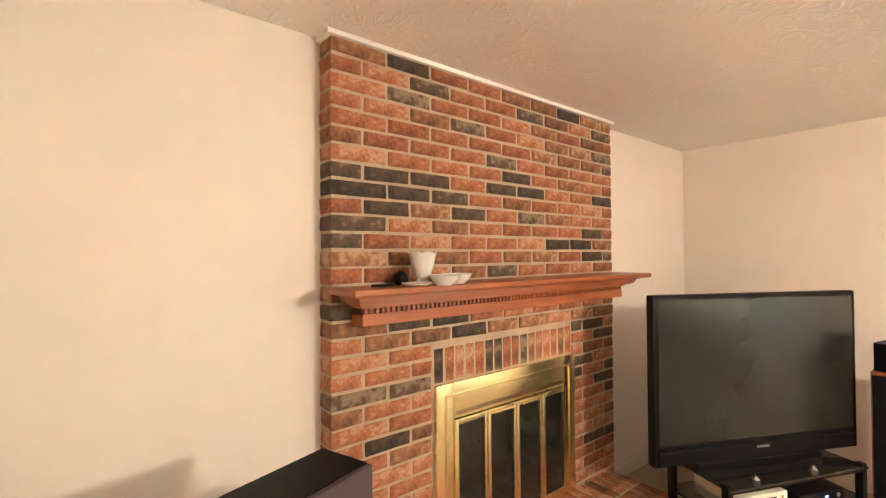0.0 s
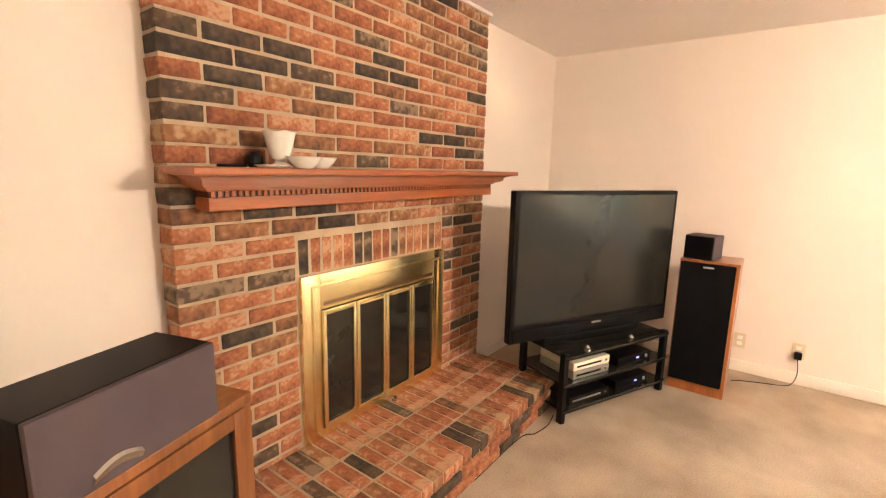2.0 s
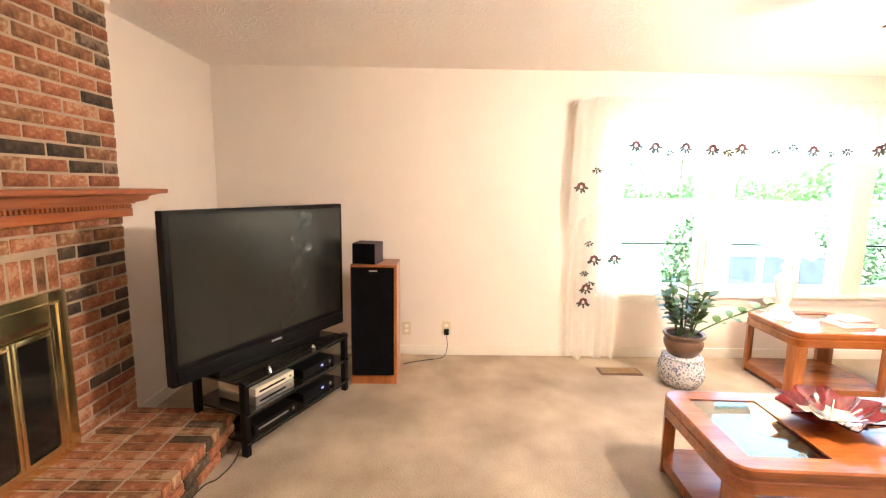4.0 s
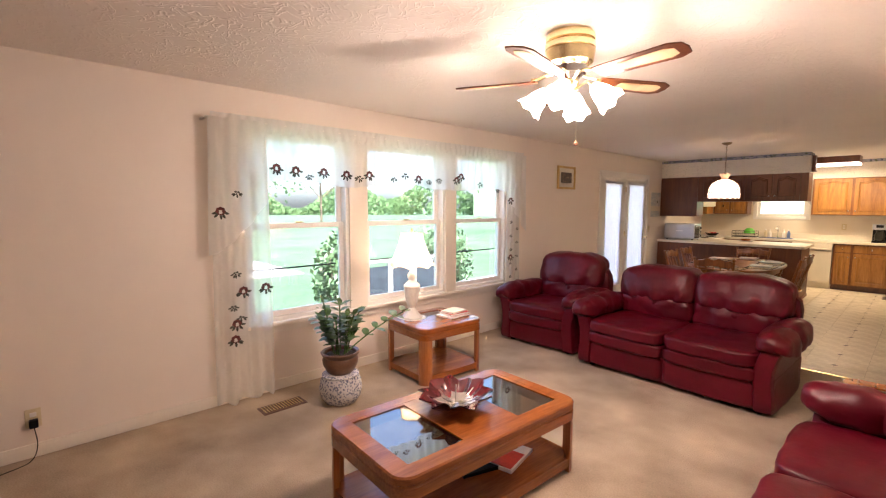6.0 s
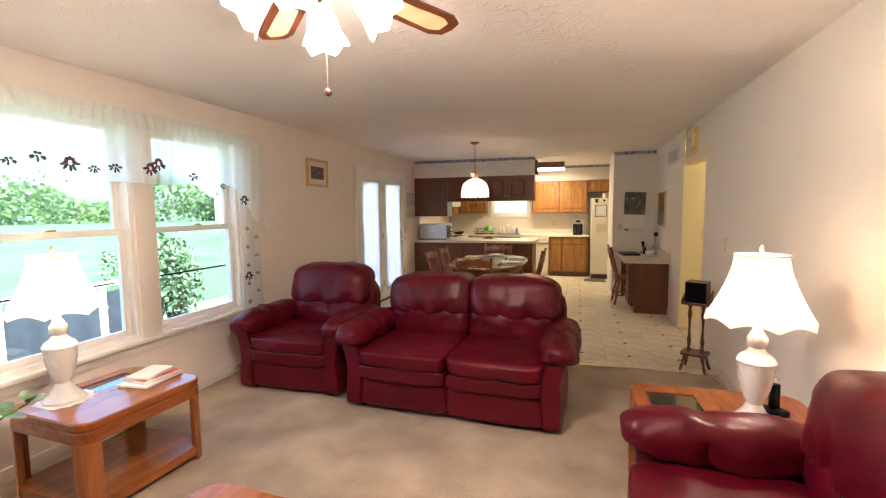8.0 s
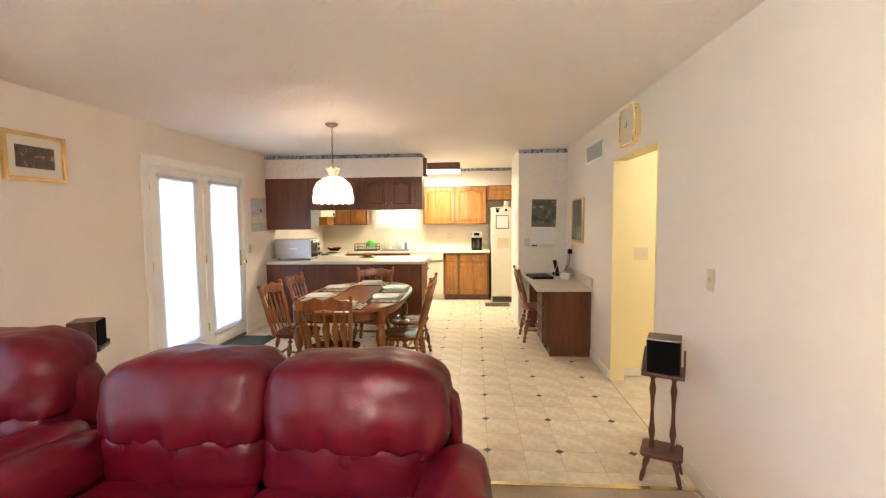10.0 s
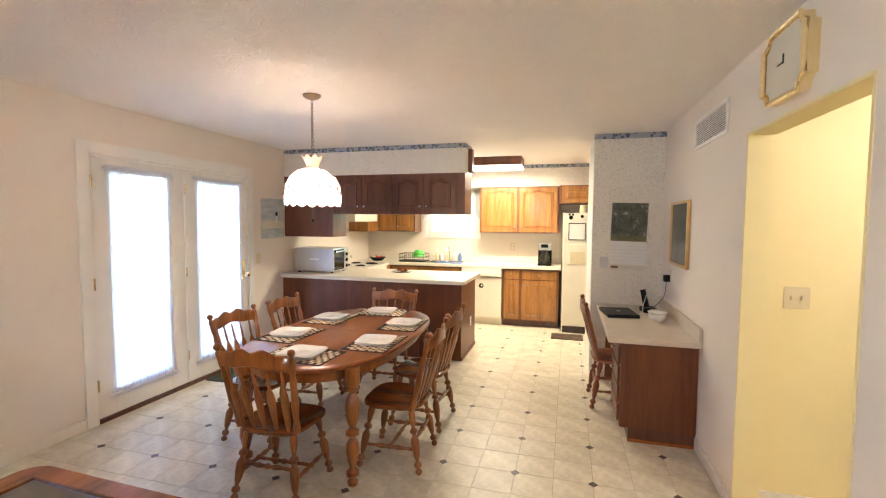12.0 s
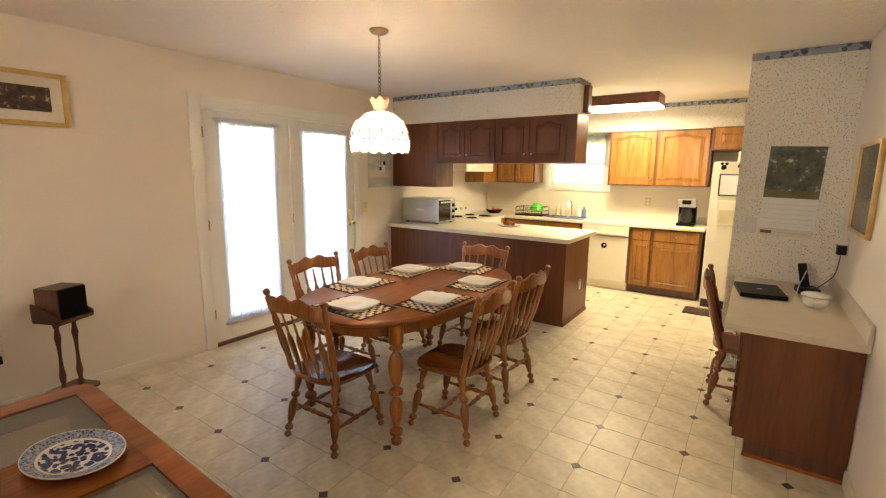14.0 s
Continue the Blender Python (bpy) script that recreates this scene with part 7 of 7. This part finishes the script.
part("clock_panel", bx(-0.05, -0.124, 0.275, 0.05, -0.119, 0.325), M_BLACK, cm)
dr = thing("dish_rack", "black dish rack with a bright green bowl", "dish rack", pose(0.98, 13.42, 0.912))
part("tray", bx(-0.22, -0.15, 0, 0.22, 0.15, 0.02, 0.006), M_BLACK, dr)
for x in (-0.21, 0.21):
    for y in (-0.14, 0.14):
        part("post", rod((x, y, 0.02), (x, y, 0.13), 0.004), M_BLACK, dr)
for z in (0.07, 0.13):
    part("wire_rim", tube_along([(-0.21, -0.14, z), (0.21, -0.14, z), (0.21, 0.14, z), (-0.21, 0.14, z), (-0.21, -0.14, z)], 0.004), M_BLACK, dr)
for i in range(12):
    part("wire", rod((-0.19 + 0.035 * i, -0.14, 0.02), (-0.19 + 0.035 * i, -0.14, 0.13), 0.0025, 5), M_BLACK, dr)
single("green_bowl", lathe([(0.0, 0.17), (0.05, 0.165), (0.09, 0.12), (0.105, 0.06), (0.10, 0.06), (0.08, 0.12), (0.0, 0.155)], 22), M_GREEN, "bright green plastic bowl upturned in the rack", "bowl", pose(1.06, 13.40, 0.935))
sk = thing("kitchen_sink", "steel double sink set into the counter", "sink")
part("rim", bx(1.22, 13.22, 0.912, 1.80, 13.62, 0.918, 0.002), M_STEEL, sk)
for x in (1.25, 1.53):
    part("basin", bx(x, 13.25, 0.9185, x + 0.25, 13.58, 0.9195), M_GREY, sk)
part("faucet", tube_along([(1.52, 13.64, 0.912), (1.52, 13.64, 1.08), (1.52, 13.58, 1.15), (1.52, 13.48, 1.14), (1.52, 13.45, 1.09)], 0.012, 8), M_CHROME, sk)
for i, (x, mm, lab) in enumerate(((1.30, M_BEIGE, "amber dish soap bottle by the sink"), (1.38, M_PAGE, "white pump bottle by the sink"), (1.62, M_PAGE, "white soap dispenser by the sink"), (1.70, M_TERRA, "blue sponge holder by the sink"))):
    bt = thing("soap_bottle", lab, "bottle", pose(x, 13.66, 0.912), "sink bottles")
    part("body", lathe([(0.028, 0), (0.03, 0.01), (0.03, 0.10), (0.015, 0.13), (0.012, 0.15)], 14), mm, bt)
    part("cap", lathe([(0.013, 0.15), (0.013, 0.175), (0.0, 0.178)], 10), M_WHITE, bt)
single("dish_mat", bx(1.40, 13.18, 0.92, 1.84, 13.30, 0.932, 0.004), M_TERRA, "blue drying cloth at the edge of the sink", "cloth")
fb = thing("fruit_basket", "wire basket with fruit on the corner counter", "basket", pose(0.36, 13.35, 0.912))
part("dish", lathe([(0.08, 0), (0.09, 0.01), (0.13, 0.05), (0.14, 0.06), (0.13, 0.055), (0.08, 0.012), (0, 0.012)], 20), M_BLACK, fb)
for i in range(5):
    a = 6.28 * i / 5
    bm = bmesh.new()
    bmesh.ops.create_icosphere(bm, subdivisions=2, radius=0.035, matrix=Matrix.Translation((0.06 * math.cos(a), 0.06 * math.sin(a), 0.05)))
    part("fruit", bm, M_BEIGE if i % 2 else M_RED, fb)
sn = thing("snack_dish", "white dish with pastries on the peninsula", "dish", pose(1.36, 11.86, 0.912))
part("dish", lathe([(0.10, 0), (0.12, 0.008), (0.145, 0.018), (0.12, 0.012), (0.0, 0.008)], 26), M_CERAMIC, sn)
for i in range(4):
    bm = bmesh.new()
    bmesh.ops.create_icosphere(bm, subdivisions=2, radius=0.03, matrix=Matrix.Translation((0.045 * math.cos(1.6 * i), 0.045 * math.sin(1.6 * i), 0.03)) @ Matrix.Diagonal((1.2, 0.8, 0.7, 1)))
    part("pastry", bm, M_TABLE, sn)
wb = thing("wall_phone_box", "dark wooden key box on the soffit end", "key box", pose(2.304, 11.50, 2.27))
part("case", bx(0, -0.05, -0.12, 0.05, 0.05, 0.12, 0.004), M_DARKSHADEOAK, wb)
part("shelf", bx(0, -0.06, -0.14, 0.06, 0.06, -0.12, 0.004), M_DARKSHADEOAK, wb)
wall_plate("wall_outlet", "almond outlet above the kitchen counter", pose(2.55, L, 1.17), "outlet")
rug = thing("kitchen_rug", "small patterned mat in front of the refrigerator", "rug", pose(3.50, 12.72, 0))
part("pile", bx(-0.28, -0.15, 0, 0.14, 0.15, 0.010, 0.003), M_PHOTO, rug)

# ---- outside ----
structure("ground", bx(-300, -300, -0.52, 300, 300, -0.32), M_GRASS, "sunlit lawn")
structure("roof_overhang", bx(-0.35, -0.5, H + 0.2, W + 3.2, L + 0.6, H + 0.35), M_ROOF, "house roof over the rooms")
structure("patio", bx(-3.2, 8.2, -0.32, -0.16, 11.5, -0.06, 0.01), mat("concrete", (0.55, 0.53, 0.50), 0.9, vary=0.12, fine=60), "pale concrete patio outside the glass doors")


def tree(label, x, y, h, cr, seed, leaves_n=900):
    rnd = random.Random(seed)
    t = thing("tree", label, "tree", pose(x, y, -0.32), "garden trees")
    bm = bmesh.new()
    lean = Vector((rnd.uniform(-0.3, 0.3), rnd.uniform(-0.3, 0.3), 0))
    tube = [Vector((0, 0, 0)) + lean * (k / 6) ** 2 + Vector((0, 0, h * 0.75 * k / 6)) for k in range(7)]
    for k in range(6):
        rod(tube[k], tube[k + 1], 0.013 * h * (1 - k / 8), 8, bm, 0.013 * h * (1 - (k + 1) / 8))
    tips = []
    for k in range(9):
        s = tube[2 + k % 4]
        a = 2.4 * k + rnd.random()
        e = s + Vector((math.cos(a) * cr * 0.75, math.sin(a) * cr * 0.75, h * rnd.uniform(0.12, 0.3)))
        rod(s, e, 0.005 * h, 6, bm, 0.002 * h)
        tips.append(e)
    tips.append(tube[-1])
    part("trunk", bm, M_BARK, t, "grey-brown trunk with spreading limbs")
    verts, faces = [], []
    for i in range(leaves_n):
        c = tips[i % len(tips)] + Vector([rnd.gauss(0, 0.30) * cr for _ in range(2)] + [rnd.gauss(0, 0.10) * h])
        s = rnd.uniform(0.06, 0.15) * (0.6 + 0.08 * h)
        u = Vector([rnd.gauss(0, 1) for _ in range(3)]).normalized()
        v = u.orthogonal().normalized()
        b = len(verts)
        verts += [c - u * s, c + v * s * 0.55 - u * 0.1 * s, c + u * s, c - v * s * 0.55 + u.cross(v) * s * 0.2]
        faces.append((b, b + 1, b + 2, b + 3))
    me = bpy.data.meshes.new("crown")
    me.from_pydata(verts, [], faces)
    me.materials.append(M_CROWN)
    cw = new("crown", me)
    cw.parent = t
    return t


for i, (x, y, h, cr) in enumerate(((-28, 13, 9, 3.6), (-34, 22, 10, 4.2), (-32, -3, 10, 4.2), (-38, 6, 11, 4.5), (-14, 27, 9, 3.6))):
    tree("leafy green garden tree on the lawn", x, y, h, cr, 100 + i, 1400 if x > -25 else 1000)


def woods(label, cx, cy, r, a0, a1, count, seed):
    """A far belt of leafy clumps with an uneven top, along an arc about the house."""
    rnd = random.Random(seed)
    verts, faces = [], []
    for i in range(count):
        a = radians(rnd.uniform(a0, a1))
        top = 5 + 1.5 * math.sin(a * 11) + 2.5 * math.sin(a * 29 + 1)
        d = r + rnd.uniform(-5, 5)
        c = Vector((cx + d * math.cos(a), cy + d * math.sin(a), -0.3 + top * rnd.random() ** 0.8))
        q = rnd.uniform(0.25, 0.6)
        u = Vector([rnd.gauss(0, 1) for _ in range(3)]).normalized()
        v = u.orthogonal().normalized()
        b = len(verts)
        verts += [c - u * q, c + v * q * 0.7, c + u * q, c - v * q * 0.7]
        faces.append((b, b + 1, b + 2, b + 3))
    me = bpy.data.meshes.new("far_woods")
    me.from_pydata(verts, [], faces)
    me.materials.append(M_CROWN)
    tagged(new("far_woods", me), label, "woods", "", "stuff")


woods("distant belt of leafy green trees", 0, 6, 95, 108, 285, 26000, 9)


def shrub(label, x, y, w_, h, seed):
    rnd = random.Random(seed)
    s = thing("shrub", label, "shrub", pose(x, y, -0.32), "garden shrubs")
    bm = bmesh.new()
    for k in range(7):
        a = 0.9 * k
        rod((0.05 * math.cos(a), 0.05 * math.sin(a), 0), (w_ * 0.4 * math.cos(a), w_ * 0.4 * math.sin(a), h * rnd.uniform(0.6, 0.9)), 0.015, 5, bm, 0.006)
    part("branches", bm, M_BARK, s)
    verts, faces = [], []
    for i in range(1600):
        d = Vector([rnd.gauss(0, 1) for _ in range(3)]).normalized() * rnd.uniform(0.45, 1.05)
        c = Vector((d.x * w_ / 2, d.y * w_ / 2, h * 0.5 + d.z * h * 0.5))
        q = rnd.uniform(0.03, 0.06)
        u = Vector([rnd.gauss(0, 1) for _ in range(3)]).normalized()
        v = u.orthogonal().normalized()
        b = len(verts)
        verts += [c - u * q, c + v * q * 0.5, c + u * q, c - v * q * 0.5]
        faces.append((b, b + 1, b + 2, b + 3))
    me = bpy.data.meshes.new("foliage")
    me.from_pydata(verts, [], faces)
    me.materials.append(M_SHRUB)
    f = new("foliage", me)
    f.parent = s


shrub("dense green shrub outside the end window", -2.5, 7.85, 0.95, 1.55, 1)
shrub("upright green shrub between the windows", -2.5, 5.50, 0.75, 1.45, 2)
shrub("low green shrub at the lawn's edge", -6.0, 10.6, 1.8, 1.3, 3)
structure("driveway", bx(-21, -30, -0.33, -8.0, 7.6, -0.305), mat("pale_concrete", (0.50, 0.49, 0.46), 0.9, scale=0.8, vary=0.08, fine=30), "pale sunlit concrete driveway across the lawn")
M_SLATE = mat("slate_board", (0.035, 0.045, 0.06), 0.6, scale=6, vary=0.3)
fence = thing("patio_rail", "dark patio rail with white posts outside the window", "railing", pose(-1.9, 5.55, -0.32) @ Matrix.Diagonal((1, 0.85, 0.98, 1)))
for i in range(4):
    part("post", bx(-0.04, 0.0 + 0.55 * i, 0, 0.04, 0.08 + 0.55 * i, 1.05, 0.006), M_WHITE, fence)
for i in range(3):
    part("panel", bx(-0.012, 0.08 + 0.55 * i, 0.08, 0.012, 0.55 + 0.55 * i, 0.98), M_SLATE, fence)
part("top_rail", bx(-0.05, -0.02, 1.05, 0.05, 1.75, 1.09, 0.006), M_WHITE, fence)

# ---- tile floor ----
TX, TY, PITCH = 0.338, 8.225, 0.2325
tile_floor = thing("tile_floor", "cream vinyl tiles with small brown diamond insets", "floor", kind="structure")
D = 0.028


def tile_points(i, j, w, d):
    """A tile outline with its inset corner cut off; insets sit at even grid crossings."""
    g = 0.0014
    out = []
    for ci, cj, sx, sy in ((0, 0, 1, 1), (1, 0, -1, 1), (1, 1, -1, -1), (0, 1, 1, -1)):
        x, y = (w if ci else 0), (d if cj else 0)
        if (i + ci) % 2 == 0 and (j + cj) % 2 == 0:
            k = D + 0.002
            p, q = (x + sx * k, y + sy * g), (x + sx * g, y + sy * k)
            out += [q, p] if (ci, cj) in ((0, 0), (1, 1)) else [p, q]
        else:
            out.append((x + sx * g, y + sy * g))
    return out


shapes = {}
rest = bmesh.new()
count = 0
for j in range(-4, 24):
    for i in range(-2, 18):
        x, y = TX + PITCH * i, TY + PITCH * j
        cut = x < 0 or x + PITCH > W or y < 7.40 or y + PITCH > L
        if x + PITCH < 0.01 or x > W - 0.01 or y + PITCH < 7.41 or y > L - 0.01:
            continue
        if cut:
            x0_, x1_, y0_, y1_ = max(x, 0), min(x + PITCH, W), max(y, 7.396), min(y + PITCH, L)
            box(rest, x0_ + 0.0014, y0_ + 0.0014, -0.004, x1_ - 0.0014, y1_ - 0.0014, 0.0)
            continue
        key = (i % 2, j % 2)
        near = y < 11.0 and x > 0.2 and count < 298
        if near:
            if key not in shapes:
                shapes[key] = mesh_of(plate(tile_points(i, j, PITCH, PITCH), 0.004), "tile", M_TILE)
            t = new("tile", shapes[key])
            t.parent, t.location = tile_floor, (x, y, -0.004)
            count += 1
        else:
            plate(tile_points(i, j, PITCH, PITCH), 0.004, rest, Matrix.Translation((x, y, -0.004)))
part("far_tiles", rest, M_TILE, tile_floor)["kind"] = "stuff"
dia = None
for j in range(-4, 24, 2):
    for i in range(-2, 20, 2):
        x, y = TX + PITCH * i, TY + PITCH * j
        if 0.03 < x < W - 0.03 and 7.44 < y < L - 0.03:
            dia = dia or mesh_of(plate([(D, 0), (0, D), (-D, 0), (0, -D)], 0.004), "inset", M_DIAMOND)
            d = new("inset", dia)
            d.parent, d.location = tile_floor, (x, y, -0.004)


# glowing pale backdrop added far beyond the sink window, where the sky is dim
M_FARPALE = bpy.data.materials.new("glowing_backdrop")
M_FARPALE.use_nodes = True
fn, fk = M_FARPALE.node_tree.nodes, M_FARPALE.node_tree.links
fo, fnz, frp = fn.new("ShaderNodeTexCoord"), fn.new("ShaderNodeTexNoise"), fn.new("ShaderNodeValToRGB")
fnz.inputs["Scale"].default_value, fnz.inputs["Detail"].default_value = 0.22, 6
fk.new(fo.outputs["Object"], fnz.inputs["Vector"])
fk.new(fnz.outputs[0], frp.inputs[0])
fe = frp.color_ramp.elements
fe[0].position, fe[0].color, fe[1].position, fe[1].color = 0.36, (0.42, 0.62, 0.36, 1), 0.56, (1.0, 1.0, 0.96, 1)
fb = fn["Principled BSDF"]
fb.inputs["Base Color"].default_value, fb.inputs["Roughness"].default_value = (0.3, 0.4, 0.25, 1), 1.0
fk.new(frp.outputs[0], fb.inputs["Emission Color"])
# the sheet glows by itself to whiten the view
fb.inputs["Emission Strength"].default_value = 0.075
structure("backdrop", bx(-60, 70, -0.31, 60, 70.3, 26), M_FARPALE, "glowing backdrop sheet in pale white and hazy green")
